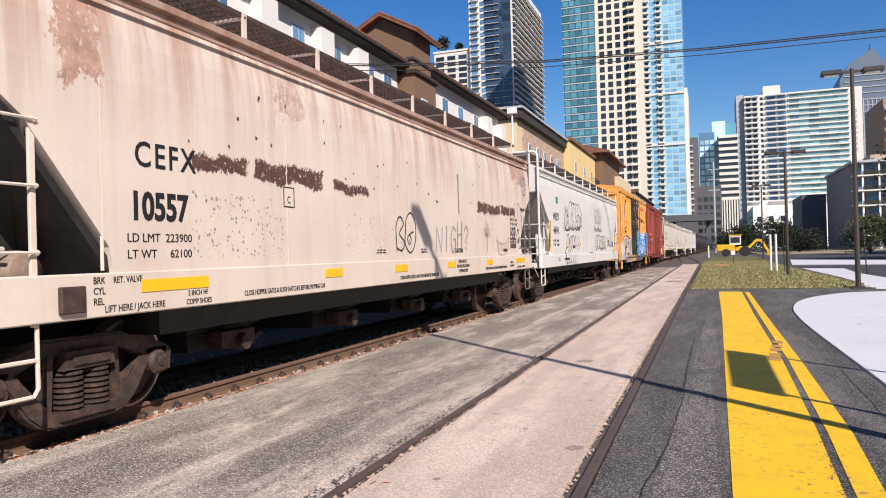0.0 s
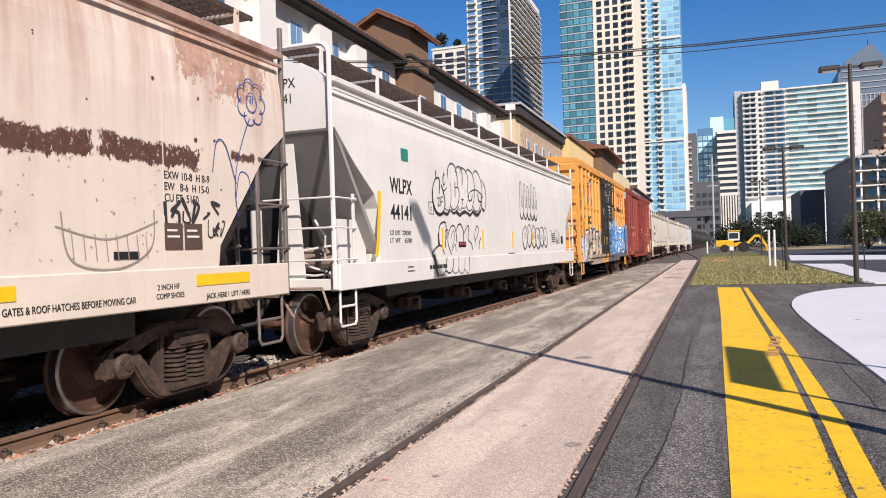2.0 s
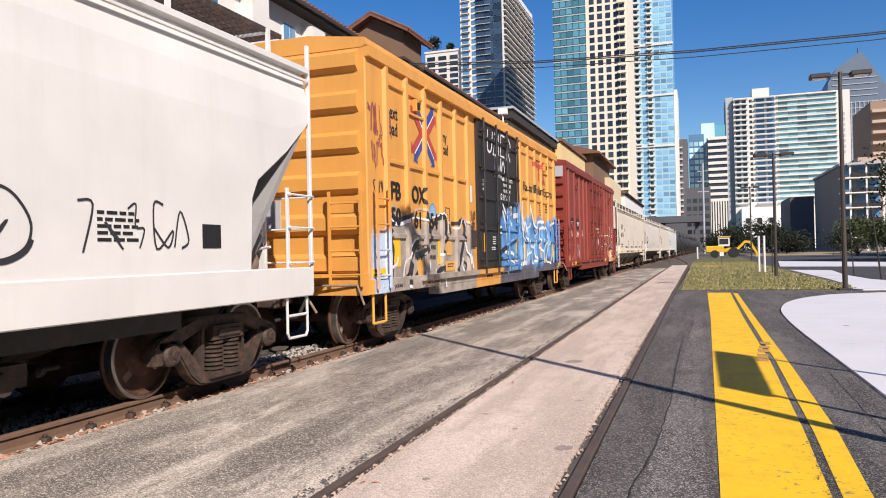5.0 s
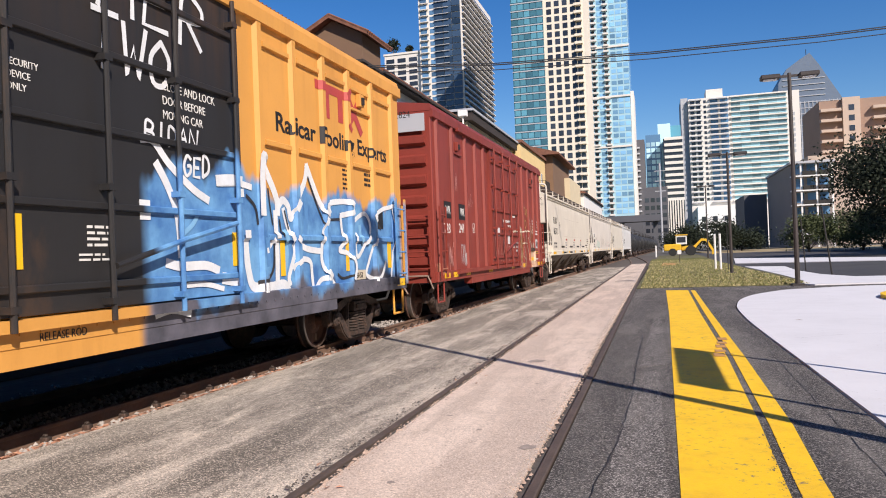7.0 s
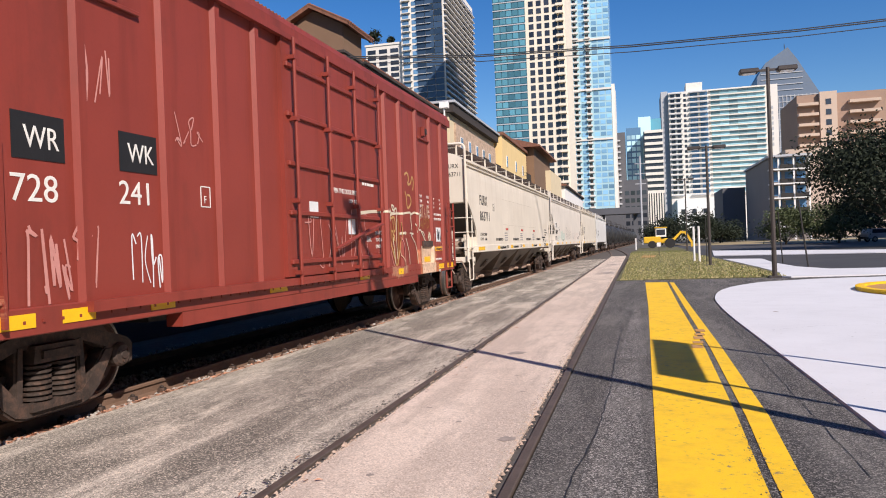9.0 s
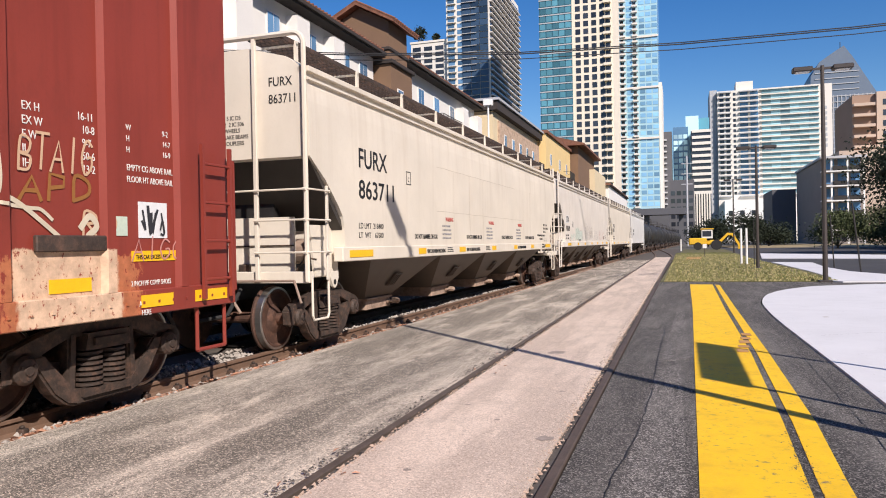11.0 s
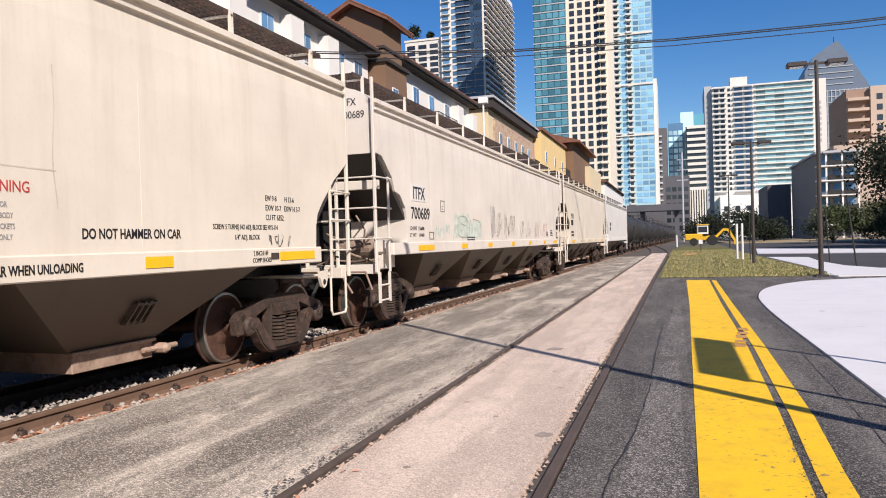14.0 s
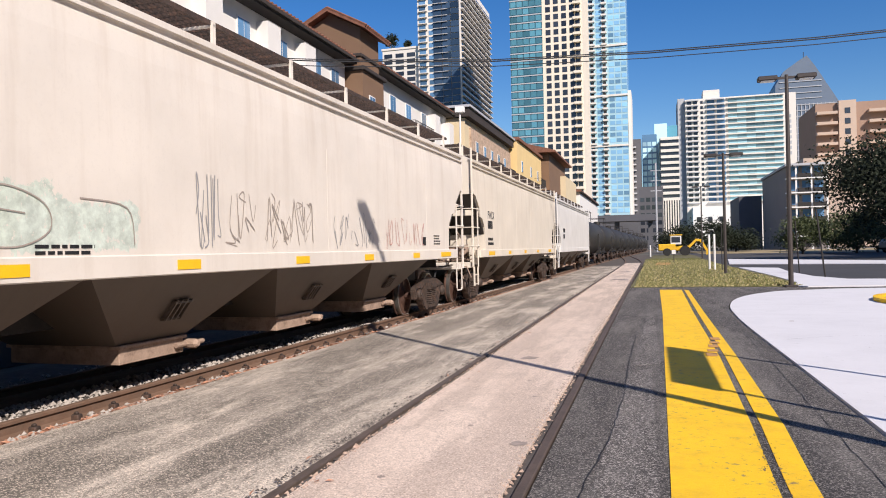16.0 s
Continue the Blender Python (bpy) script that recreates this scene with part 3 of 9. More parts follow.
# kerb ring at the pavement's far corner
kb = bmesh.new()
ring_in, ring_out = [], []
for i in range(13):
    a = radians(95 + i * 15)
    ring_in.append((7.05 + math.cos(a) * 1.55, 20.2 + math.sin(a) * 2.2))
    ring_out.append((7.05 + math.cos(a) * 1.75, 20.2 + math.sin(a) * 2.45))
prism(kb, ring_in + ring_out[::-1], 0.0, 0.10, "z")
tagged(part("kerb", kb, M["yellow"]), "yellow painted curved kerb on pale pavement", "kerb", kind="structure")
sheet("planter_soil", [(7.05 + math.cos(radians(95 + i * 15)) * 1.54, 20.2 + math.sin(radians(95 + i * 15)) * 2.18) for i in range(13)], 0.05, M["clay"], "sandy soil inside the kerb", "soil", 0.05)

# turnout where the embedded track joins the train's track
rail("rail", lambda y: RAIL_A + (track_x(y) - 0.755 - RAIL_A) * ((y - 68) / 62) ** 1.5, [68 + 4.43 * i for i in range(15)], -0.15, 0.01, "curved brown rail leading into the turnout")
rail("rail", lambda y: RAIL_B + (track_x(y) + 0.755 - RAIL_B) * ((y - 68) / 62) ** 1.5, [68 + 4.43 * i for i in range(15)], -0.15, 0.01, "curved brown rail leading into the turnout")
strip("ballast_turnout", lambda y: track_x(y) + 1.3, lambda y: RAIL_B + 0.7, [60.1, 70, 90, 110, 130], -0.06, M["ballast"], "pale stone ballast round the turnout", "ballast", 0.1)


def scatter(name, n, place, make, mat, label, category, seed):
    """Many small pieces joined into one mesh."""
    rnd = random.Random(seed)
    vs, fs = [], []
    for _ in range(n):
        make(vs, fs, *place(rnd), rnd)
    me = bpy.data.meshes.new(name)
    me.from_pydata(vs, [], fs)
    me.materials.append(mat)
    return tagged(new(name, me), label, category, kind="stuff")


def stone(vs, fs, x, y, z, rnd):
    r = rnd.uniform(0.012, 0.04)
    k = len(vs)
    a0 = rnd.uniform(0, 6.3)
    for i in range(4):
        a = a0 + i * 1.57 + rnd.uniform(-0.4, 0.4)
        vs.append((x + math.cos(a) * r * rnd.uniform(0.7, 1.2), y + math.sin(a) * r * rnd.uniform(0.7, 1.2), z + rnd.uniform(-0.3, 0.3) * r))
    vs += [(x, y, z + r * 0.8), (x, y, z - r * 0.8)]
    for i in range(4):
        fs.append((k + i, k + (i + 1) % 4, k + 4))
        fs.append((k + (i + 1) % 4, k + i, k + 5))


def chip(vs, fs, x, y, z, rnd):
    k = len(vs)
    r = rnd.uniform(0.005, 0.016)
    vs += [(x - r, y - r, z), (x + r, y - r * 0.6, z), (x + r * 0.2, y + r, z), (x, y, z + r)]
    fs += [(k, k + 1, k + 3), (k + 1, k + 2, k + 3), (k + 2, k, k + 3)]


def dry_leaf(vs, fs, x, y, z, rnd):
    L, w, a, t = rnd.uniform(0.02, 0.055), rnd.uniform(0.008, 0.022), rnd.uniform(0, 6.3), rnd.uniform(-0.6, 0.6)
    d, n = (math.cos(a), math.sin(a)), (-math.sin(a), math.cos(a))
    k = len(vs)
    vs += [(x - d[0] * L, y - d[1] * L, z), (x + n[0] * w, y + n[1] * w, z + 0.012 + t * w), (x + d[0] * L, y + d[1] * L, z + 0.01), (x - n[0] * w, y - n[1] * w, z + 0.012 - t * w)]
    fs += [(k, k + 1, k + 2), (k, k + 2, k + 3)]


def blade(vs, fs, x, y, z, rnd):
    h, w, a = rnd.uniform(0.02, 0.07), rnd.uniform(0.012, 0.035), rnd.uniform(0, 6.3)
    k = len(vs)
    lean = rnd.uniform(-0.05, 0.05)
    vs += [(x - math.cos(a) * w, y - math.sin(a) * w, z), (x + math.cos(a) * w, y + math.sin(a) * w, z), (x + lean, y + lean, z + h)]
    fs.append((k, k + 1, k + 2))


def near_y(r, a=2.5, b=45):
    return a + (b - a) * r.random() ** 1.8


def by_rail(r):
    y = near_y(r)
    return track_x(y) + r.uniform(0.85, 1.36), y, -0.125 + r.uniform(0, 0.015)


def in_track(r):
    y = near_y(r)
    return track_x(y) + r.uniform(-1.6, 0.68), y, -0.12 + r.uniform(0, 0.04)


def leaf_by_rail(r):
    y = near_y(r)
    # drifts gather at the fastenings and thin out between them
    if r.random() < 0.6:
        y = 2.5 + round((y - 2.5) / 0.52) * 0.52 + r.gauss(0, 0.09)
    return track_x(y) + 0.95 + abs(r.gauss(0, 0.13)), y, -0.135 + r.uniform(0, 0.03)


strip("grit_edge", lambda y: track_x(y) + 0.86, lambda y: track_x(y) + 1.36, YS, -0.125, M["grit_pink"], "pinkish sandy grit between rail and asphalt", "grit", 0.05)
scatter("ballast_stones", 1500, by_rail, stone, M["stone"], "small pale stones beside the rail", "gravel", 1)
scatter("ballast_stones", 3200, in_track, stone, M["stone"], "pale crushed stones between the rails", "gravel", 2)
strip("ballast_fill", lambda y: track_x(y) - 0.62, lambda y: track_x(y) + 0.62, LONG, -0.055, M["ballast"], "stone ballast between the rails", "ballast", 0.08)
scatter("ballast_stones", 5000, lambda r: (lambda y: (track_x(y) + r.uniform(0.0, 0.62), y, -0.045 + r.uniform(0, 0.015)))(near_y(r)), stone, M["stone"], "pale crushed stones heaped inside the rail", "gravel", 12)
scatter("fallen_leaves", 5200, leaf_by_rail, dry_leaf, M["leaf_dry"], "dry brown leaves along the rail", "leaves", 3)
scatter("fallen_leaves", 30, lambda r: (RAIL_A + r.uniform(-0.15, 0.25), near_y(r, 3, 30), 0.005), dry_leaf, M["leaf_dry"], "few dry leaves along the embedded rail", "leaves", 4)
scatter("grit", 2600, lambda r: (r.choice((RAIL_A + 0.10, RAIL_B - 0.10)) + r.gauss(0, 0.022), near_y(r, 3, 40), -0.004), chip, M["grit_pink"], "crumbled concrete chips along the rail joints", "gravel", 15)
scatter("grit", 700, lambda r: (RAIL_B - 0.12 - abs(r.gauss(0, 0.03)), near_y(r, 3, 30), 0.001), chip, M["concrete_stain"], "brown crumbs along the concrete edge", "gravel", 16)
scatter("grit", 1800, lambda r: (r.choice((RAIL_A + 0.12, RAIL_B - 0.12, RAIL_A - 0.1)) + r.gauss(0, 0.03), near_y(r, 3, 40), -0.01), chip, M["stone_dark"], "dark grit along the rail joints", "gravel", 5)
scatter("grass_blades", 15000, lambda r: (r.uniform(-0.6, 5.0), 27.8 + 60 * r.random() ** 1.6, 0.01), blade, M["blade"], "short patchy green and dry grass", "grass", 6)
scatter("grass_blades", 9000, lambda r: (r.uniform(-0.6, 5.0), 27.7 + 50 * r.random() ** 1.6, 0.01), blade, M["blade_dry"], "dry straw-coloured grass", "grass", 7)
# spikes along the running rail
spike = None
for i in range(70):
    y = 2.5 + i * 0.52
    if spike is None:
        spike = part("rail_spike", boxes((-0.045, 0.045, -0.04, 0.04, -0.03, 0.035), (-0.03, 0.02, -0.022, 0.022, 0.03, 0.06), bevel=0.012), M["truck"], bpy.data.objects["rail"])
        spike.matrix_basis = pose(track_x(y) + 0.755 + 0.115, y, -0.105)
    else:
        again("rail_spike", spike, bpy.data.objects["rail"], pose(track_x(y) + 0.755 + 0.115, y, -0.105))
# patches and cracks in the asphalt
def crack(pts, w, z, label):
    bm = bmesh.new()
    rnd = random.Random(len(pts))
    fine = []
    for (x0, y0), (x1, y1) in zip(pts, pts[1:]):
        n = max(2, int(math.hypot(x1 - x0, y1 - y0) / 0.15))
        fine += [(x0 + (x1 - x0) * i / n + rnd.uniform(-0.008, 0.008), y0 + (y1 - y0) * i / n) for i in range(n)]
    rows = [(bm.verts.new((x - w * rnd.uniform(0.3, 1), y, z)), bm.verts.new((x + w * rnd.uniform(0.3, 1), y, z))) for x, y in fine]
    for u, v in zip(rows, rows[1:]):
        bm.faces.new((u[0], u[1], v[1], v[0]))
    tagged(part("crack", bm, M["black"]), label, "crack", kind="structure")


crack([(-0.47, 3.2), (-0.43, 4.8), (-0.36, 5.6), (-0.33, 6.2), (-0.29, 7.6), (-0.30, 10), (-0.27, 13)], 0.008, -0.006, "ragged seam along the dark asphalt")
crack([(1.35, 5), (1.42, 9), (1.50, 14), (1.62, 19), (1.9, 22)], 0.004, -0.008, "thin seam along the pavement's edge")
crack([(2.0, 12.4), (2.8, 12.9), (4.5, 13.3)], 0.006, 0.008, "hairline crack in the pale pavement")
for x, y, r in ((-1.62, 10.0, 0.13), (-1.0, 5.6, 0.07), (-1.15, 7.4, 0.03), (-1.9, 6.6, 0.03), (-1.5, 6.1, 0.025), (-1.75, 4.6, 0.03), (-1.35, 8.3, 0.025), (2.55, 15.3, 0.05)):
    bm = bmesh.new()
    rnd = random.Random(int(y * 10))
    bm.faces.new([bm.verts.new((x + math.cos(a) * r * rnd.uniform(0.7, 1.2), y + math.sin(a) * r * rnd.uniform(0.7, 1.3), 0.003 if x < 0 else 0.007)) for a in [k * 0.35 for k in range(18)]])
    tagged(part("stain", bm, M["concrete_stain"]), "dark stain on concrete", "stain", kind="structure")
for x0, x1, y0, y1 in ((-0.42, 0.04, 2.6, 9.4), (-0.25, 0.1, 9.6, 16.5)):
    sheet("asphalt_patch", [(x0, y0), (x1, y0 + 0.2), (x1 - 0.06, y1), (x0 + 0.14, y1 - 0.3)], -0.008, M["asphalt_patch"], "older rough asphalt patch with pale chips", "asphalt", 0.004)

# ---- buildings ----
def facade_grid(parent, name, mesh_mat, origin, du, dv, nu, nv, w, h, out, normal, skip=None):
    """Windows (thin boxes) on a facade: one mesh shared by all."""
    first = None
    u_axis = Vector((1, 0, 0)) if normal in ("-y", "+y") else Vector((0, 1, 0))
    for j in range(nv):
        for i in range(nu):
            if skip and skip(i, j):
                continue
            p = Vector(origin) + u_axis * (i * du) + Vector((0, 0, j * dv))
            if first is None:
                if normal == "-y":
                    bm = boxes((0, w, -out, 0.2, 0, h))
                else:
                    bm = boxes((-0.2, out, 0, w, 0, h))
                first = part(name, bm, mesh_mat, parent)
                first.matrix_basis = Matrix.Translation(p)
            else:
                again(name, first, parent, Matrix.Translation(p))
    return first


def block(parent, name, mat, x0, x1, y0, y1, z0, z1):
    return part(name, boxes((x0, x1, y0, y1, z0, z1)), mat, parent)


def slabs(parent, name, mat, x0, x1, y0, y1, z0, dz, n, t=0.35):
    first = None
    for j in range(n):
        if first is None:
            first = part(name, boxes((x0, x1, y0, y1, 0, t)), mat, parent)
            first.matrix_basis = Matrix.Translation((0, 0, z0))
        else:
            again(name, first, parent, Matrix.Translation((0, 0, z0 + j * dz)))


def tower_one():
    t = thing("apartment_tower", "white high-rise with blue glass bays and stepped balconies", "tower")
    block(t, "wall", M["tower_white"], -112.5, -90, 360, 432, 0, 142)
    block(t, "side_wing", M["tower_white"], -132.6, -112.6, 362, 400, 0, 106)
    facade_grid(t, "window", M["glass_blue"], (-111.6, 360, 20), 5.0, 3.15, 2, 38, 3.4, 2.1, 0.15, "-y")
    facade_grid(t, "bay_window", M["glass_navy"], (-104, 360, 20), 4.6, 3.15, 3, 38, 4.3, 2.8, 0.5, "-y")
    facade_grid(t, "window", M["glass_dark"], (-131.6, 362, 20), 6.2, 3.15, 3, 27, 4.4, 2.1, 0.15, "-y")
    facade_grid(t, "side_window", M["glass_navy"], (-90, 362, 20), 8.6, 3.15, 8, 38, 7.4, 2.5, 0.2, "+x")
    slabs(t, "balcony_slab", M["tower_white"], -90, -88.6, 361, 431, 19.4, 3.15, 38, 0.42)
    slabs(t, "balcony_slab", M["tower_grey"], -104.2, -96.5, 358.8, 360, 19.4, 3.15, 38, 0.3)
    slabs(t, "balcony_slab", M["tower_white"], -111.8, -107.2, 358.8, 360, 19.4, 3.15, 38)
    block(t, "parapet", M["tower_white"], -133, -112.7, 361.6, 400.4, 106, 107)
    roof_tree(t, -129, 366, 107, 4.2)
    roof_tree(t, -120, 366, 107, 2.0)


def tower_two():
    t = thing("apartment_tower", "cream and teal glass high-rise with square windows", "tower")
    block(t, "glass_wing", M["glass_teal"], -55.6, -42, 309, 345, 0, 132)
    block(t, "wall", M["tower_cream"], -42, -25.5, 310, 345, 0, 140)
    facade_grid(t, "pane", M["glass_teal"], (-55.2, 309, 14), 2.65, 3.2, 5, 36, 2.2, 2.4, 0.12, "-y")
    slabs(t, "floor_band", M["tower_grey"], -55.7, -41.9, 308.7, 309, 13.2, 3.2, 37, 0.45)
    facade_grid(t, "window", M["glass_dark"], (-40.6, 310, 14), 3.3, 3.2, 4, 38, 2.0, 2.2, 0.1, "-y")
    facade_grid(t, "balcony_opening", M["glass_dark"], (-28.3, 310, 14), 4.0, 3.2, 1, 38, 1.9, 1.9, 0.1, "-y")
    slabs(t, "balcony", M["tower_cream"], -29.2, -26.0, 308.4, 310, 12.9, 3.2, 38, 1.0)


def tower_three():
    t = thing("apartment_tower", "pale blue glass high-rise with white balcony stacks", "tower")
    block(t, "wall", M["glass_pale"], -32.7, -10.2, 400, 430, 18, 150)
    block(t, "side_wall", M["tower_white"], -10.1, -8.4, 402, 430, 18, 84)
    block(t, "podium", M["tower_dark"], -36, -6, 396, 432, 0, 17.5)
    facade_grid(t, "pane", M["glass_sky"], (-32.2, 400, 19.5), 3.2, 3.1, 7, 42, 2.6, 2.0, 0.1, "-y", skip=lambda i, j: i in (1, 3))
    facade_grid(t, "balcony_recess", M["glass_dark"], (-29.0, 400, 19.5), 6.4, 3.1, 2, 42, 1.6, 1.6, 0.1, "-y")
    slabs(t, "balcony", M["tower_white"], -29.4, -26.4, 398.6, 400, 18.5, 3.1, 42, 0.9)
    slabs(t, "balcony", M["tower_white"], -23.0, -20.2, 398.6, 400, 18.5, 3.1, 42, 0.9)
    slabs(t, "mechanical_band", M["tower_white"], -33, -9.8, 399.3, 400, 54.5, 26.5, 3, 1.0)


def office_cluster():
    t = thing("office_tower", "grey-blue glass office tower with curved crown", "tower")
    block(t, "wall", M["glass_blue"], -3.6, 4.4, 430, 455, 0, 64)
    block(t, "crown", M["glass_pale"], 3.2, 10.0, 432, 455, 0, 70)
    facade_grid(t, "pane", M["glass_pale"], (-3.3, 430, 8), 2.6, 3.3, 3, 16, 2.1, 2.3, 0.1, "-y")
    t = thing("office_tower", "dark narrow residential tower with balconies", "tower")
    block(t, "wall", M["tower_dark"], -9.6, -4.2, 424, 445, 0, 61)
    slabs(t, "balcony", M["tower_grey"], -9.8, -6.8, 422.6, 424, 8, 3.2, 16, 0.8)
    t = thing("office_tower", "white banded office block with dark glass", "tower")
    block(t, "wall", M["glass_dark"], 5.6, 15.6, 420, 440, 0, 60)
    block(t, "glass_top", M["glass_teal"], 9.0, 15.8, 441, 460, 0, 70)
    slabs(t, "floor_band", M["tower_white"], 6.2, 15.9, 419.3, 420, 26, 3.3, 11, 1.5)
    facade_grid(t, "fin", M["tower_white"], (6.6, 419.6, 2), 1.3, 30, 7, 1, 0.7, 24, 0.4, "-y")
    t = thing("dark_block", "low office block with its shade put into dark walls", "building")
    # dark wall colour stands for the shade on this block
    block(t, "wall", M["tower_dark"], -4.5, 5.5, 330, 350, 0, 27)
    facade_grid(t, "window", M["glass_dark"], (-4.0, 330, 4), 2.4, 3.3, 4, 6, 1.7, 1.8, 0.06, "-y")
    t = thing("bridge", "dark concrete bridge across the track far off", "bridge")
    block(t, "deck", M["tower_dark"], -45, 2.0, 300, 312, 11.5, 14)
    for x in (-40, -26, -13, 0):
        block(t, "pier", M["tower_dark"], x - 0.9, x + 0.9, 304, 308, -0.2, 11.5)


def farther(t, k):
    """A building set k times as far off and as large, seen from the street at eye height."""
    t.matrix_basis = Matrix.Translation((0, 0, 1.5)) @ Matrix.Scale(k, 4) @ Matrix.Translation((0, 0, -1.5))


def hotel():
    t = thing("hotel", "wide white high-rise with pale green glass bands", "tower")
    farther(t, 1.35)
    block(t, "wall", M["tower_white"], 16.1, 61.9, 350, 374, 0, 67)
    # grey here paints the shade on the white hotel's left face
    block(t, "side_wall", M["tower_grey"], 13.0, 16.0, 352, 374, 0, 68)
    block(t, "roof_box", M["tower_white"], 24, 31, 352, 362, 67, 71)
    block(t, "podium", M["white"], 18, 46, 340, 349.9, 0, 18)
    n = 21
    facade_grid(t, "glass_band", M["glass_green"], (34.2, 350, 21.0), 3.75, 2.30, 6, n - 1, 3.7, 1.45, 0.12, "-y")
    slabs(t, "balcony_slab", M["tower_white"], 33.6, 57, 348.9, 350, 20.2, 2.30, n, 0.4)
    facade_grid(t, "window", M["glass_dark"], (17.0, 350, 21.0), 2.6, 2.30, 2, n - 1, 1.7, 1.25, 0.1, "-y")
    facade_grid(t, "window", M["glass_dark"], (22.6, 350, 21.0), 9, 2.30, 1, n - 1, 1.1, 1.25, 0.1, "-y")
    facade_grid(t, "bay_window", M["glass_blue"], (25.4, 350, 21.0), 4.2, 2.30, 2, n - 1, 3.2, 1.5, 0.1, "-y")
    slabs(t, "balcony", M["tower_grey"], 25.0, 32.6, 348.7, 350, 20.0, 2.30, n, 0.45)
    slabs(t, "balcony", M["tower_grey"], 16.6, 21.8, 348.9, 350, 20.0, 2.30, n, 0.45)
    facade_grid(t, "window", M["glass_dark"], (19.5, 340, 5), 4.6, 3.2, 6, 3, 1.8, 2.2, 0.1, "-y")
    facade_grid(t, "window", M["tower_grey"], (59.2, 350, 40), 3, 2.30, 1, 8, 0.7, 1.4, 0.1, "-y")


def pointed_tower():
    t = thing("office_tower", "pointed grey-blue glass office tower", "tower")
    farther(t, 1.4)
    bm = prism(bmesh.new(), [(70, 0), (120, 0), (120, 66), (116.3, 72), (112, 78.6), (107.8, 84.5), (101, 96.5), (96, 105.5), (91.3, 112.5), (86, 109.2), (78.5, 104), (73.8, 96)], 480, 510, "y")
    part("wall", bm, M["slate"], t)
    facade_grid(t, "mullion", M["tower_grey"], (72, 480, 20), 2.2, 40, 17, 1, 0.45, 64, 0.35, "-y")
    slabs(t, "floor_line", M["tower_grey"], 70.5, 109, 479.6, 480, 22, 3.4, 19, 0.45)
    slabs(t, "floor_line", M["tower_grey"], 76, 99, 479.6, 480, 87, 3.4, 4, 0.45)
    part("antenna", tubes(0.2, ((91.3, 490, 111), (91.3, 490, 117))), M["iron"], t)


def dark_apartments():
    t = thing("apartment_building", "dark grey five-storey apartment block with white balconies", "building")
    block(t, "wall", M["tan_grey"], 29.4, 37.5, 180, 216, 0, 18.4)
    # shaded left part of the building, its shade put into the colour
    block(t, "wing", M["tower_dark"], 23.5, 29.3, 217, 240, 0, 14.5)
    slabs(t, "balcony_slab", M["white"], 29.2, 37.5, 177.8, 180, 2.8, 3.2, 5, 0.28)
    facade_grid(t, "window", M["glass_blue"], (30.2, 180, 3.5), 2.5, 3.2, 3, 5, 1.8, 2.2, 0.08, "-y")
    facade_grid(t, "column", M["white"], (31.0, 178.2, 0), 3.1, 20, 3, 1, 0.35, 18.4, 0.1, "-y")
    block(t, "roof_edge", M["tower_grey"], 29.0, 37.9, 177.6, 216.4, 18.5, 19.0)
    facade_grid(t, "railing", M["iron"], (31.4, 177.8, 3.1), 3.1, 3.2, 2, 5, 2.7, 0.9, 0.06, "-y")
    t = thing("apartment_tower", "brown and tan brick mid-rise with balconies", "tower")
    block(t, "wall", M["tower_brown"], 52, 84, 262, 290, 0, 46)
    block(t, "tan_column", M["tan"], 58.5, 63.5, 260.5, 261.9, 0, 46.5)
    block(t, "tan_base", M["tan"], 45, 75, 245, 261, 0, 27)
    facade_grid(t, "window", M["glass_dark"], (60.2, 260.5, 6), 4, 3.3, 1, 12, 1.6, 1.8, 0.08, "-y")
    slabs(t, "balcony", M["tan"], 52, 58, 259.8, 262, 6, 3.3, 12, 0.9)
    slabs(t, "balcony", M["tan"], 67, 76, 259.8, 262, 6, 3.3, 12, 0.9)


def tile_roof(parent, x0, x1, y0, y1, z, rise):
    """A low pitched roof with rows of half-round tiles at its front edge."""
    bm = prism(bmesh.new(), [(x0, z), (x1, z), (x1, z + 0.14), ((x0 + x1) / 2, z + rise), (x0, z + 0.14)], y0, y1, "y")
    r = part("roof", bm, M["tile"], parent)
    bm = bmesh.new()
    n = int((y1 - y0) / 0.42)
    for i in range(n):
        y = y0 + 0.2 + i * 0.42
        tube(bm, (x1 + 0.1, y, z + 0.17), ((x0 + x1) / 2, y, z + rise + 0.05), 0.11, 5)
    tagged(part("roof_tile", bm, M["tile"], r), kind="stuff")
    part("eave", boxes((x1 - 0.9, x1 + 0.05, y0, y1, z - 0.25, z - 0.02)), M["eave"], parent)
    part("gutter", boxes((x1 + 0.05, x1 + 0.2, y0, y1, z - 0.12, z + 0.06)), M["eave"], parent)


def villa_window(parent, x, y, z, w=1.3, h=1.7, shutter=True):
    f = part("window_frame", boxes((x - 0.05, x + 0.06, y, y + w, z, z + h)), M["white"], parent)
    part("pane", boxes((x + 0.065, x + 0.075, y + 0.08, y + w / 2 - 0.03, z + 0.08, z + h - 0.08),
                       (x + 0.065, x + 0.075, y + w / 2 + 0.03, y + w - 0.08, z + 0.08, z + h - 0.08)), M["glass_blue"], f)


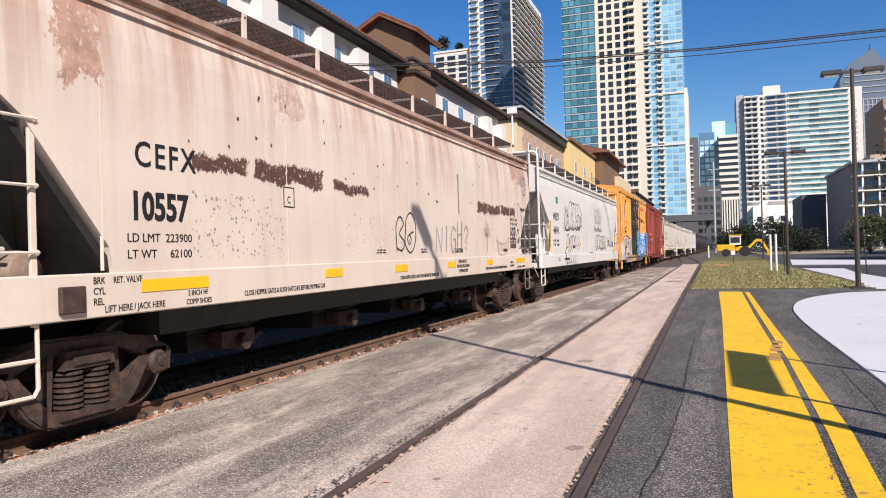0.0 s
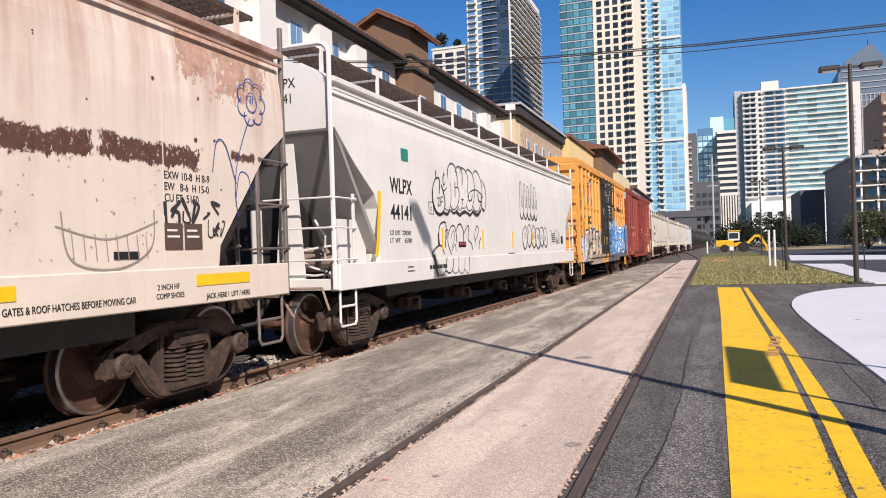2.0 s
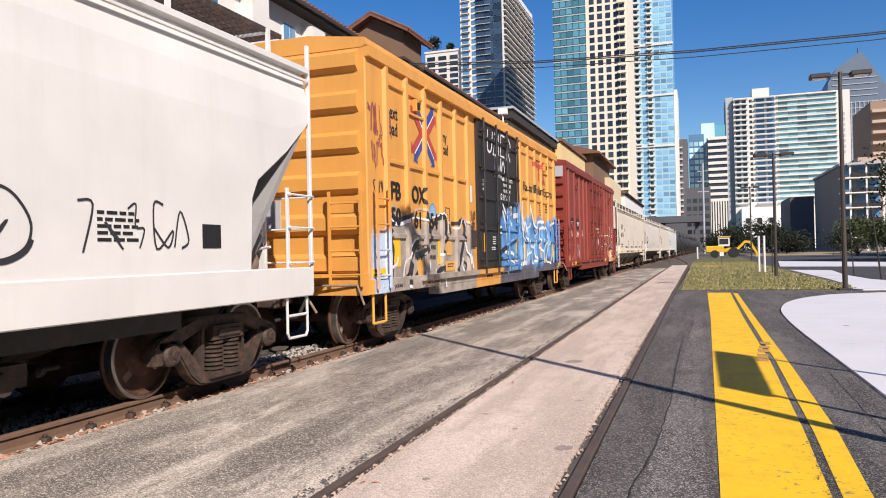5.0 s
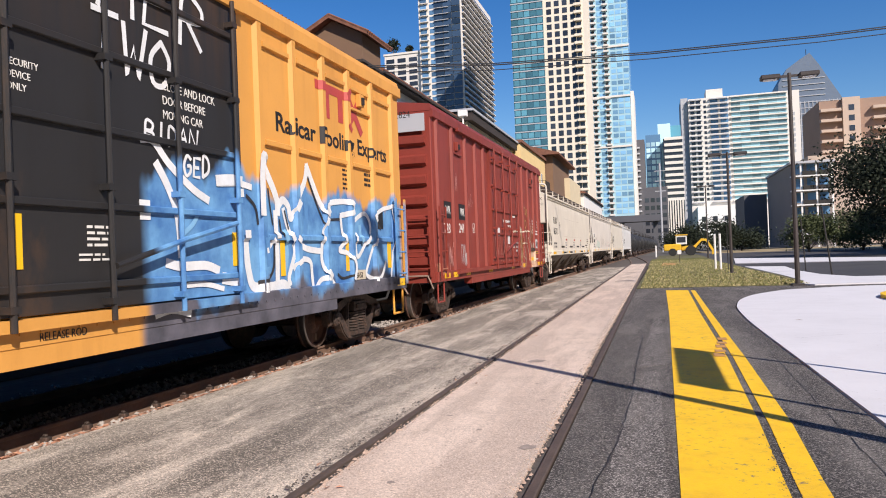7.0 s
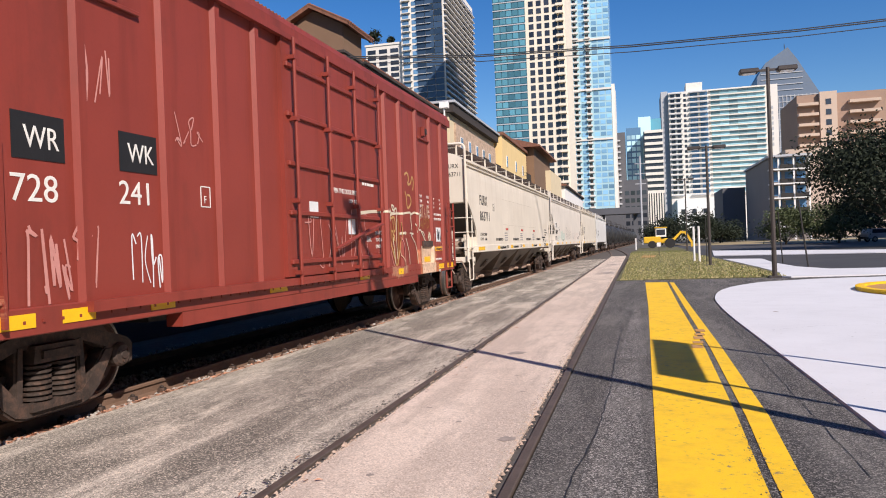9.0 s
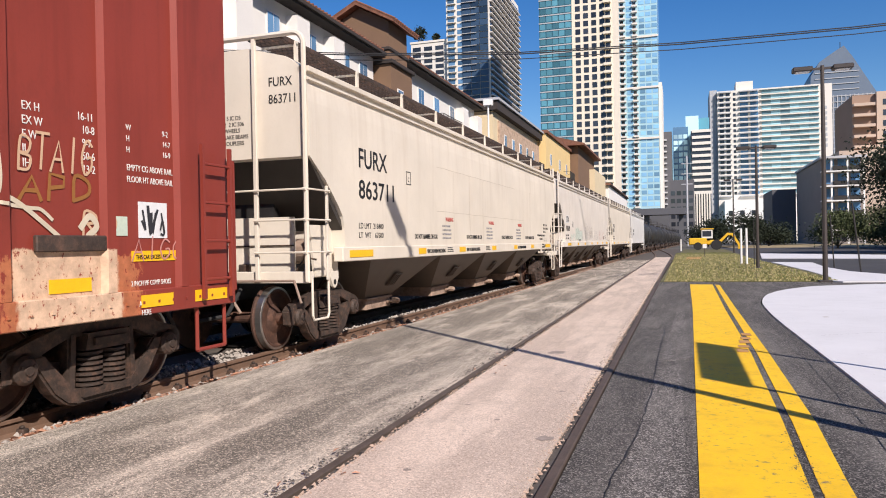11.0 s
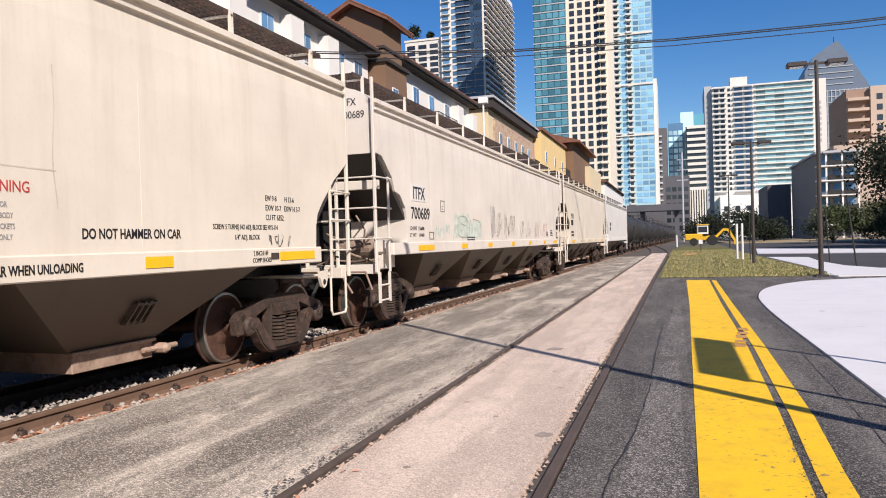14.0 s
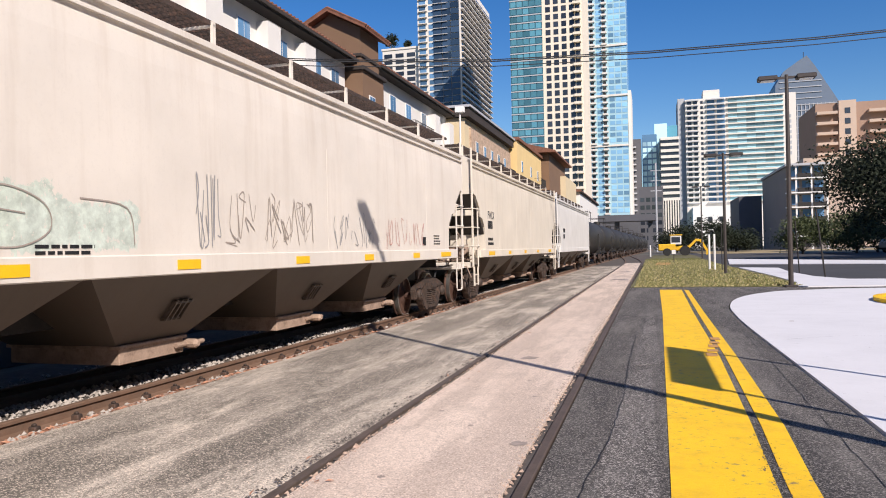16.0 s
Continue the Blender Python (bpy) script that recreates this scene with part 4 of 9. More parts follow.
def villa_balcony(parent, x, y, z, w=4.0):
    b = part("balcony", boxes((x, x + 1.1, y, y + w, z - 0.15, z)), M["eave"], parent)
    segs = [((x + 1.05, y + i * w / 16, z), (x + 1.05, y + i * w / 16, z + 1.0)) for i in range(17)]
    segs += [((x + 1.05, y, z + 1.0), (x + 1.05, y + w, z + 1.0)), ((x, y, z + 1.0), (x + 1.05, y, z + 1.0)), ((x, y + w, z + 1.0), (x + 1.05, y + w, z + 1.0))]
    part("railing", tubes(0.03, *segs, n=5), M["iron"], b)


def apartments():
    t = thing("apartment_house", "white stucco apartment house with tiled eaves and iron balconies", "building")
    part("wall", boxes((-34, -20, 10, 47.0, 0, 14.6)), M["stucco_white"], t)
    part("wall", boxes((-34, -20, 51.5, 73, 0, 15.4)), M["stucco_white"], t)
    tile_roof(t, -34, -19.2, 10, 47.2, 14.65, 1.5)
    tile_roof(t, -34, -19.2, 51.8, 73.5, 15.4, 1.5)
    for y in (20, 26.5, 33.2, 37.3, 41.8, 44.6):
        villa_window(t, -20, y, 12.0)
        villa_window(t, -20, y, 8.7)
    for y in (56, 60, 64.5, 69):
        villa_window(t, -20, y, 12.1, 1.4, 2.1)
        villa_window(t, -20, y, 8.9)
    for y in (29.5, 35.2, 39.6):
        part("pier", boxes((-20, -19.3, y, y + 1.4, 0, 13.9)), M["stucco_white"], t)
    for y in (66.5, 71.5):
        part("pier", boxes((-20, -19.2, y, y + 1.6, 0, 14.3)), M["stucco_white"], t)
    villa_balcony(t, -20, 59.5, 11.6, 5.5)
    t = thing("stair_tower", "brown stucco stair tower with a low tiled gable", "building")
    bm = prism(bmesh.new(), [(-23.4, 0), (-19.0, 0), (-19.0, 17.0), (-21.2, 18.15), (-23.4, 17.0)], 47.5, 51.0, "y")
    part("wall", bm, M["stucco_brown"], t)
    part("lower_wall", boxes((-23.6, -18.8, 47.3, 51.4, 0, 14.0)), M["stucco_brown"], t)
    part("ledge", boxes((-23.8, -18.6, 47.1, 51.6, 14.0, 14.3), bevel=0.04), M["eave"], t)
    part("ledge", boxes((-23.5, -18.9, 47.4, 51.2, 15.0, 15.25), bevel=0.04), M["eave"], t)
    bm = prism(bmesh.new(), [(-24.0, 16.75), (-21.2, 18.2), (-18.4, 16.75), (-18.4, 16.95), (-21.2, 18.42), (-24.0, 16.95)], 46.9, 51.9, "y")
    r = part("roof", bm, M["tile"], t)
    bm = bmesh.new()
    for i in range(13):
        y = 46.95 + i * 0.4
        tube(bm, (-18.3, y, 16.95), (-21.2, y, 18.46), 0.09, 5)
        tube(bm, (-24.1, y, 16.95), (-21.2, y, 18.46), 0.09, 5)
    tagged(part("roof_tile", bm, M["tile"], r), kind="stuff")
    villa_window(t, -18.8, 48.4, 10.5, 1.1, 2.0)
    t = thing("brick_house", "rubble stone and cream house with a flat dark cornice", "building")
    part("wall", boxes((-34, -18.5, 75.0, 100, 0, 15.35)), M["stucco_cream"], t)
    part("stone_face", boxes((-18.5, -18.3, 77, 100, 0, 14.6)), M["stone_rubble"], t)
    part("cornice", boxes((-34.4, -17.9, 74.6, 100.4, 15.4, 16.35)), M["eave"], t)
    part("cornice_trim", boxes((-34.6, -17.7, 74.4, 100.6, 16.37, 16.62)), M["tower_grey"], t)
    for y in (79, 83, 87, 91, 95):
        villa_window(t, -18.3, y, 11.4, 1.2, 2.0)
        villa_window(t, -18.3, y, 8.0, 1.2, 2.0)
    villa_balcony(t, -18.3, 86.5, 10.9, 3.4)
    villa_balcony(t, -18.3, 94.5, 10.9, 3.4)
    t = thing("yellow_house", "yellow stucco house with a tiled parapet", "building")
    part("wall", boxes((-34, -17.5, 100.7, 124, 0, 16.5)), M["stucco_yellow"], t)
    part("parapet_tile", boxes((-34, -17.2, 100.5, 124.2, 16.5, 16.9)), M["tile"], t)
    for y in (104, 112, 119):
        villa_window(t, -17.5, y, 12.4, 1.2, 1.6)
    villa_balcony(t, -17.5, 116.5, 11.6, 5)
    t = thing("corner_house", "brown and lilac house with a hipped tile roof", "building")
    part("wall", boxes((-34, -16.2, 124.3, 148, 0, 17.5)), M["stucco_brown"], t)
    part("lower_wall", boxes((-30, -15.2, 140, 160, 0, 15.0)), M["stucco_cream"], t)
    bm = prism(bmesh.new(), [(-35, 17.5), (-15.0, 17.5), (-15.0, 17.8), (-24, 20.3), (-35, 17.8)], 123, 150, "y")
    part("roof", bm, M["tile"], t)
    t = thing("white_house", "white low apartment house beyond the row", "building")
    part("wall", boxes((-34, -14.5, 160.5, 215, 0, 13.5)), M["stucco_white"], t)
    tile_roof(t, -34, -14.2, 160, 215, 13.5, 2.0)


def roof_tree(parent, x, y, z, r):
    rnd = random.Random(7)
    part("tree_trunk", tube(bmesh.new(), (x, y, z), (x, y, z + r), 0.25, 6), M["bark"], parent)
    vs, fs = [], []
    for _ in range(500):
        d = Vector((rnd.gauss(0, 1), rnd.gauss(0, 1), rnd.gauss(0, 0.8))).normalized() * r * rnd.uniform(0.3, 1.0)
        c = Vector((x, y, z + r * 1.3)) + d
        k = len(vs)
        for _ in range(3):
            vs.append(c + Vector((rnd.uniform(-1, 1), rnd.uniform(-1, 1), rnd.uniform(-1, 1))) * 0.8)
        fs.append((k, k + 1, k + 2))
    me = bpy.data.meshes.new("tree_crown")
    me.from_pydata(vs, [], fs)
    me.materials.append(M["leaf"])
    ob = new("tree_crown", me)
    ob.parent = parent


# unseen plain blocks added beside and behind the viewer to cut sky fill light
tagged(part("light_block_east", boxes((72, 84, -220, 92, -0.2, 56)), M["tower_dark"]), "unseen dark block added on the right to cut sky light", "building", kind="structure")
tagged(part("light_block_south", boxes((-40, 70, -130, -118, -0.2, 30)), M["tower_dark"]), "unseen dark block added behind the viewer to cut sky light", "building", kind="structure")
tower_one(), tower_two(), tower_three(), office_cluster(), hotel(), pointed_tower(), dark_apartments(), apartments()

# ---- train ----
P = {
    "cream_rust": car_paint("cream_rusted_paint", (0.69, 0.605, 0.525), (0.36, 0.16, 0.10), 0.18, 0.75, 4.1, 0.4, 0.3),
    "white": car_paint("white_car_paint", (0.70, 0.69, 0.665), grime=0.15, streaks=0.15),
    "cream": car_paint("cream_car_paint", (0.72, 0.66, 0.56), (0.35, 0.25, 0.16), 0.08, 0.1, grime=0.3, streaks=0.25),
    "pale": car_paint("pale_car_paint", (0.72, 0.67, 0.60), (0.40, 0.28, 0.20), 0.10, 0.1, grime=0.3, streaks=0.3),
    "yellow": car_paint("yellow_car_paint", (0.80, 0.38, 0.06), (0.40, 0.18, 0.05), 0.15, 0.15, 4.9, 0.3, 0.35),
    "red": car_paint("oxide_red_paint", (0.25, 0.040, 0.026), (0.13, 0.026, 0.017), 0.5, 0.45, 4.9, 0.5, 0.7),
    "door_black": car_paint("black_door_paint", (0.022, 0.021, 0.021), (0.06, 0.05, 0.04), 0.2, grime=0.3),
    "tank": car_paint("black_tank_paint", (0.03, 0.028, 0.026), (0.08, 0.06, 0.05), 0.3, grime=0.4),
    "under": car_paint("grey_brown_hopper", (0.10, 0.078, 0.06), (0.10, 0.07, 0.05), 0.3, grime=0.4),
    # white slope sheet greyed to hold its shade
    "slope_grey_shade": car_paint("shaded_grey_slope", (0.30, 0.295, 0.29), grime=0.4, streaks=0.4),
    # brown slope sheet tone, darkened further to stand for shade
    "slope_shade": car_paint("shaded_slope", (0.045, 0.038, 0.032), (0.07, 0.05, 0.04), 0.3, grime=0.4),
    "rim_rust": car_paint("rusted_rim_paint", (0.44, 0.30, 0.24), (0.20, 0.085, 0.05), 0.7, 0.5, 4.2, 0.6, 0.5),
}
HALF = 1.56


def sprayed(name, col, areas):
    """Car paint with sprayed areas: (y0, y1, top z, colour, upper colour), soft at the edges."""
    m = car_paint(name, col, (0.40, 0.18, 0.05), 0.12, 0.12, 4.9, 0.3, 0.35)
    nt = m.node_tree
    b = nt.nodes["Principled BSDF"]
    c = b.inputs["Base Color"].links[0].from_socket
    v = coords(nt)
    sep = nt.nodes.new("ShaderNodeSeparateXYZ")
    nt.links.new(v, sep.inputs[0])
    edge = math_node(nt, "MULTIPLY", math_node(nt, "SUBTRACT", tex_noise(nt, coords(nt, (0, 1, 0.3)), 1.7, 3.0, 0.5), 0.5), 1.3)
    soft = tex_noise(nt, v, 2.5, 4.0)
    for y0, y1, top, low_col, high_col in areas:
        z = math_node(nt, "SUBTRACT", sep.outputs["Z"], edge)
        k = math_node(nt, "MULTIPLY", ramp(nt, z, top + 0.07, top - 0.07), ramp(nt, sep.outputs["Y"], y0 - 0.1, y0 + 0.05))
        k = math_node(nt, "MULTIPLY", k, ramp(nt, sep.outputs["Y"], y1 + 0.1, y1 - 0.05))
        shade = mix(nt, ramp(nt, soft, 0.35, 0.65), low_col, high_col)
        c = mix(nt, k, c, shade)
    nt.links.new(c, b.inputs["Base Color"])
    return m


SPRAY = [(-6.5, -1.7, 2.1, (0.25, 0.215, 0.19), (0.42, 0.36, 0.30)), (-7.04, -6.5, 1.85, (0.55, 0.62, 0.72), (0.35, 0.48, 0.66)), (0.45, 7.9, 2.5, (0.05, 0.155, 0.38), (0.15, 0.35, 0.60)),
         (0.4, 8.1, 1.10, (0.06, 0.06, 0.075), (0.13, 0.125, 0.155))]
P["yellow_plain"] = P["yellow"]
P["yellow"] = sprayed("yellow_car_paint_sprayed", (0.69, 0.335, 0.072), SPRAY)
P["door_black"] = sprayed("black_door_sprayed", (0.022, 0.021, 0.021), SPRAY[2:3])


def worn(m, patches):
    """Patches with crumbled edges where other layers show: (y0, y1, z0, z1, colour, roughness of the edge)."""
    nt = m.node_tree
    b = nt.nodes["Principled BSDF"]
    c = b.inputs["Base Color"].links[0].from_socket
    sep = nt.nodes.new("ShaderNodeSeparateXYZ")
    v = coords(nt)
    nt.links.new(v, sep.inputs[0])
    big, crumb = tex_noise(nt, coords(nt, (0, 1, 0.6)), 2.2, 4.0, 0.6), tex_noise(nt, coords(nt, (0, 1, 0.7)), 16.0, 5.0, 0.7)
    shift = math_node(nt, "ADD", math_node(nt, "SUBTRACT", big, 0.5), math_node(nt, "MULTIPLY", math_node(nt, "SUBTRACT", crumb, 0.5), 0.8))
    tone = tex_noise(nt, v, 7.0, 5.0, 0.7)
    for y0, y1, z0, z1, col, rough in patches:
        z = math_node(nt, "ADD", sep.outputs["Z"], math_node(nt, "MULTIPLY", shift, rough))
        y = math_node(nt, "ADD", sep.outputs["Y"], math_node(nt, "MULTIPLY", shift, rough * 1.5))
        k = math_node(nt, "MULTIPLY", ramp(nt, z, z0 - 0.008, z0 + 0.012), ramp(nt, z, z1 + 0.008, z1 - 0.012))
        k = math_node(nt, "MULTIPLY", k, math_node(nt, "MULTIPLY", ramp(nt, y, y0 - 0.02, y0 + 0.02), ramp(nt, y, y1 + 0.02, y1 - 0.02)))
        k = math_node(nt, "MULTIPLY", k, ramp(nt, crumb, 0.36, 0.42))
        c = mix(nt, k, c, mix(nt, ramp(nt, tone, 0.35, 0.65), tuple(q * 0.65 for q in col), col))
    nt.links.new(c, b.inputs["Base Color"])


BARE = (0.115, 0.055, 0.04)
worn(P["cream_rust"], [(-5.85, -4.9, 2.42, 2.60, BARE, 0.3), (-4.75, -3.2, 2.40, 2.64, BARE, 0.3), (-2.98, -1.83, 2.38, 2.52, BARE, 0.25),
                       (3.45, 5.2, 2.36, 2.58, BARE, 0.3), (5.3, 6.65, 2.40, 2.62, BARE, 0.3), (7.15, 7.6, 2.55, 2.66, BARE, 0.2)])
RUSTY = (0.52, 0.33, 0.25)
worn(P["cream_rust"], [(-7.35, -6.95, 3.0, 3.9, RUSTY, 0.7), (-4.2, -3.7, 3.2, 3.75, (0.60, 0.45, 0.37), 0.8), (6.4, 6.8, 3.35, 3.9, RUSTY, 0.7), (6.95, 7.5, 3.2, 3.85, RUSTY, 0.8), (7.6, 7.9, 3.4, 3.9, RUSTY, 0.7)])
worn(P["red"], [(4.45, 5.95, 0.5, 1.46, (0.50, 0.17, 0.075), 0.35), (4.6, 5.72, 0.5, 1.50, (0.74, 0.52, 0.36), 0.12),
                (-7.3, -6.9, 1.0, 1.3, (0.42, 0.16, 0.09), 0.3), (2.5, 3.5, 0.9, 1.08, (0.45, 0.2, 0.12), 0.3)])
worn(P["pale"], [(-5.2, -4.1, 1.58, 2.10, (0.61, 0.69, 0.60), 0.45), (-4.3, -2.95, 1.56, 1.98, (0.63, 0.71, 0.63), 0.3), (-6.6, -5.6, 1.6, 1.8, (0.64, 0.68, 0.60), 0.4)])
V0, V8, V16 = 6.195, 5.862, 5.937


def run(t):
    """Metres that the train has gone at t seconds."""
    a = min(t, 8.0)
    s = V0 * a + (V8 - V0) * a * a / 16
    b = max(0.0, t - 8.0)
    return s + V8 * b + (V16 - V8) * b * b / 16


CARS = []     # (thing, centre along the train)
AXLES = []    # wheel sets of the cars that pass close by


def side_text(car, words, y, z, size, mat="text_black", x=HALF, squeeze=0.85, bold=0.0, space=1.0):
    squeeze *= 1.28 if words[:2] in ("LD", "LT") else 1.17 if size > 0.3 and words.upper() == words else 1.0
    ob = new("lettering", text_mesh(words, size, squeeze, bold, space))
    ob.data = ob.data.copy()
    ob.data.materials.append(M[mat] if isinstance(mat, str) else mat)
    ob.parent = car
    ob.matrix_basis = Matrix(((0, 0, 1, x + 0.003), (1, 0, 0, y), (0, 1, 0, z), (0, 0, 0, 1)))
    return ob


def end_text(car, words, x, y, z, size, mat="text_black"):
    ob = new("lettering", text_mesh(words, size, 0.85, 0.0))
    ob.data = ob.data.copy()
    ob.data.materials.append(M[mat])
    ob.parent = car
    ob.matrix_basis = Matrix(((1, 0, 0, x), (0, 0, -1, y - 0.004), (0, 1, 0, z), (0, 0, 0, 1)))
    return ob


def bars(car, y, z, w, rows, size=0.05, gap=0.045, mat="text_black", x=HALF, seed=1):
    """Small writing that cannot be read: rows of short bars."""
    rnd = random.Random(seed)
    bm = bmesh.new()
    for r in range(rows):
        p = y
        end = y + w * rnd.uniform(0.75, 1.0)
        while p < end:
            k = rnd.uniform(0.05, 0.16)
            box(bm, x + 0.001, x + 0.006, p, min(p + k, end), z - r * (size + gap), z - r * (size + gap) + size)
            p += k + 0.03
    return tagged(part("small_writing", bm, M[mat], car), kind="stuff")


def label_plate(car, y0, y1, z0, z1, mat, x=HALF, name="reflector"):
    return part(name, boxes((x + 0.001, x + 0.008, y0, y1, z0, z1)), mat, car)


LAYER = [0]


def stroke(bm, pts, w, x=HALF, closed=False, xs=None):
    """A painted line on the car's side as one thin ribbon through points (y, z); each lies a hair above the last."""
    pts = [Vector(p) for p in pts]
    if closed:
        pts.append(pts[0])
    clean = [pts[0]]
    for p in pts[1:]:
        if (p - clean[-1]).length > 0.004:
            clean.append(p)
    if len(clean) < 2:
        return
    LAYER[0] = (LAYER[0] + 1) % 14
    lift = 0.004 + 0.0006 * LAYER[0]
    rows, last = [], len(clean) - 1
    for i, p in enumerate(clean):
        d = (clean[min(i + 1, last)] - clean[max(i - 1, 0)])
        d = d.normalized() if d.length > 1e-6 else Vector((1, 0))
        n = Vector((-d.y, d.x)) * w / 2
        e = d * w * 0.3 * (-1 if i == 0 else 1 if i == last else 0)
        px = (xs(p.x, p.y) if xs else x) + lift + 0.00004 * i
        rows.append((bm.verts.new((px, *(p + n + e))), bm.verts.new((px, *(p - n + e)))))
    for u, v in zip(rows, rows[1:]):
        bm.faces.new((u[0], u[1], v[1], v[0]))


def smooth_line(pts, n=5, closed=False):
    """Catmull-Rom through points."""
    out, k = [], len(pts)
    seg = k if closed else k - 1
    for i in range(seg):
        p0, p1, p2, p3 = (Vector(pts[(i + j) % k]) if closed else Vector(pts[min(max(i + j, 0), k - 1)]) for j in (-1, 0, 1, 2))
        for s in range(n):
            t = s / n
            out.append(0.5 * ((2 * p1) + (p2 - p0) * t + (2 * p0 - 5 * p1 + 4 * p2 - p3) * t * t + (3 * p1 - p0 - 3 * p2 + p3) * t ** 3))
    if not closed:
        out.append(Vector(pts[-1]))
    return out


def bubble_tag(car, y, z, w, h, letters, mat, seed, lw=0.03, x=HALF, name="graffiti", drop=True):
    """A row of swollen letter shapes drawn in outline, with a heavier lower edge."""
    rnd = random.Random(seed)
    bm = bmesh.new()
    cw = w / letters
    for i in range(letters):
        cy, cz = y + (i + 0.5) * cw, z + h / 2 + rnd.uniform(-0.06, 0.06) * h
        ring = []
        for k in range(9):
            a = 2 * math.pi * k / 9 + rnd.uniform(-0.2, 0.2)
            ring.append((cy + math.cos(a) * cw * rnd.uniform(0.46, 0.66), cz + math.sin(a) * h * rnd.uniform(0.4, 0.54)))
        line = smooth_line(ring, 5, True)
        stroke(bm, line, lw, x, True)
        if drop:
            low = [p + Vector((0.012, -lw * 0.6)) for p in line if p.y < cz - 0.18 * h]
            low.sort(key=lambda p: p.x)
            stroke(bm, low, lw * 1.7, x + 0.001)
        inner = [(cy + rnd.uniform(-0.2, 0.2) * cw, cz + rnd.uniform(-0.25, 0.25) * h) for _ in range(3)]
        stroke(bm, smooth_line(inner, 5), lw * 0.8, x)
    return part(name, bm, mat, car)


def scrawl(car, y, z, w, h, n, mat, seed, lw=0.02, x=HALF, name="graffiti"):
    """A quick tag: upright zigzag strokes with loops."""
    rnd = random.Random(seed)
    bm = bmesh.new()
    for i in range(n):
        a = y + w * i / n
        pts = [(a + rnd.uniform(-0.1, 0.9) * w / n, z + h * rnd.choice((0.0, 0.15, 0.5, 0.85, 1.0)) + rnd.uniform(-0.08, 0.08) * h) for _ in range(rnd.randint(3, 6))]
        stroke(bm, smooth_line(pts, 5), lw * rnd.uniform(0.7, 1.3), x)
    return part(name, bm, mat, car)


def paint(name, col, rough=0.5):
    return plain(name, col, rough, var=0.2, scale=4, fine=30, bumps=0.05)


INK = {k: paint("spray_" + k, c) for k, c in {"black": (0.03, 0.03, 0.035), "white": (0.75, 0.77, 0.78), "blue": (0.10, 0.26, 0.52), "sky": (0.22, 0.45, 0.68), "navy": (0.04, 0.07, 0.28),
       "grey": (0.30, 0.30, 0.31), "rose": (0.55, 0.25, 0.22), "red": (0.45, 0.06, 0.05), "mint": (0.55, 0.64, 0.54), "faint": (0.36, 0.31, 0.27), "green": (0.02, 0.22, 0.16), "taupe": (0.30, 0.26, 0.23),
       "tan": (0.48, 0.28, 0.10), "rustline": (0.10, 0.06, 0.05), "sand": (0.60, 0.40, 0.26), "ochre": (0.30, 0.13, 0.035), "bone": (0.62, 0.55, 0.42), "amber": (0.72, 0.38, 0.09), "maroon": (0.30, 0.07, 0.07)}.items()}

_wheel = {}


def wheelset(car, y):
    if not _wheel:
        bm = bmesh.new()
        for s in (1, -1):
            prof = [(0.06, 0.62), (0.10, 0.66), (0.11, 0.71), (0.20, 0.735), (0.33, 0.72), (0.37, 0.69), (0.40, 0.685), (0.452, 0.69)]
            lathe(bm, [(r, a * s) for r, a in ([(0.48, 0.655), (0.485, 0.685), (0.457, 0.70), (0.452, 0.79), (0.40, 0.80), (0.37, 0.765), (0.22, 0.755), (0.13, 0.80), (0.085, 0.81), (0.08, 1.02)])], (0, 0, 0), "x", 36)
        tube(bm, (-0.7, 0, 0), (0.7, 0, 0), 0.085, 12)
        # two chalk marks show that the wheel turns
        w = part("wheelset", bm, M["wheel"], car, "rusty steel wheel set", smooth=False)
        _wheel["w"] = w.data
        bm = lathe(bmesh.new(), [(0.455, 0.702), (0.460, 0.71), (0.458, 0.793), (0.45, 0.80), (0.425, 0.803), (0.42, 0.79)], (0, 0, 0), "x", 40, caps=False)
        t = part("tread", bm, M["tread"], w, "bright worn tread")
        _wheel["t"] = t.data
        again("tread", t, w, pose(0, 0, 0, 0, 0, 180))
        _wheel["c"] = part("chalk_mark", boxes((0.762, 0.768, 0.22, 0.34, -0.03, 0.05)), M["dusty"], w).data
    else:
        w = tagged(new("wheelset", _wheel["w"]), "rusty steel wheel set")
        w.parent = car
        for k, nm in (("t", "tread"), ("c", "chalk_mark")):
            c = new(nm, _wheel[k])
            c.parent = w
        c = new("tread", _wheel["t"])
        c.parent, c.matrix_basis = w, pose(0, 0, 0, 0, 0, 180)
    w.matrix_basis = pose(0, y, 0.475)
    return w


_truck = {}


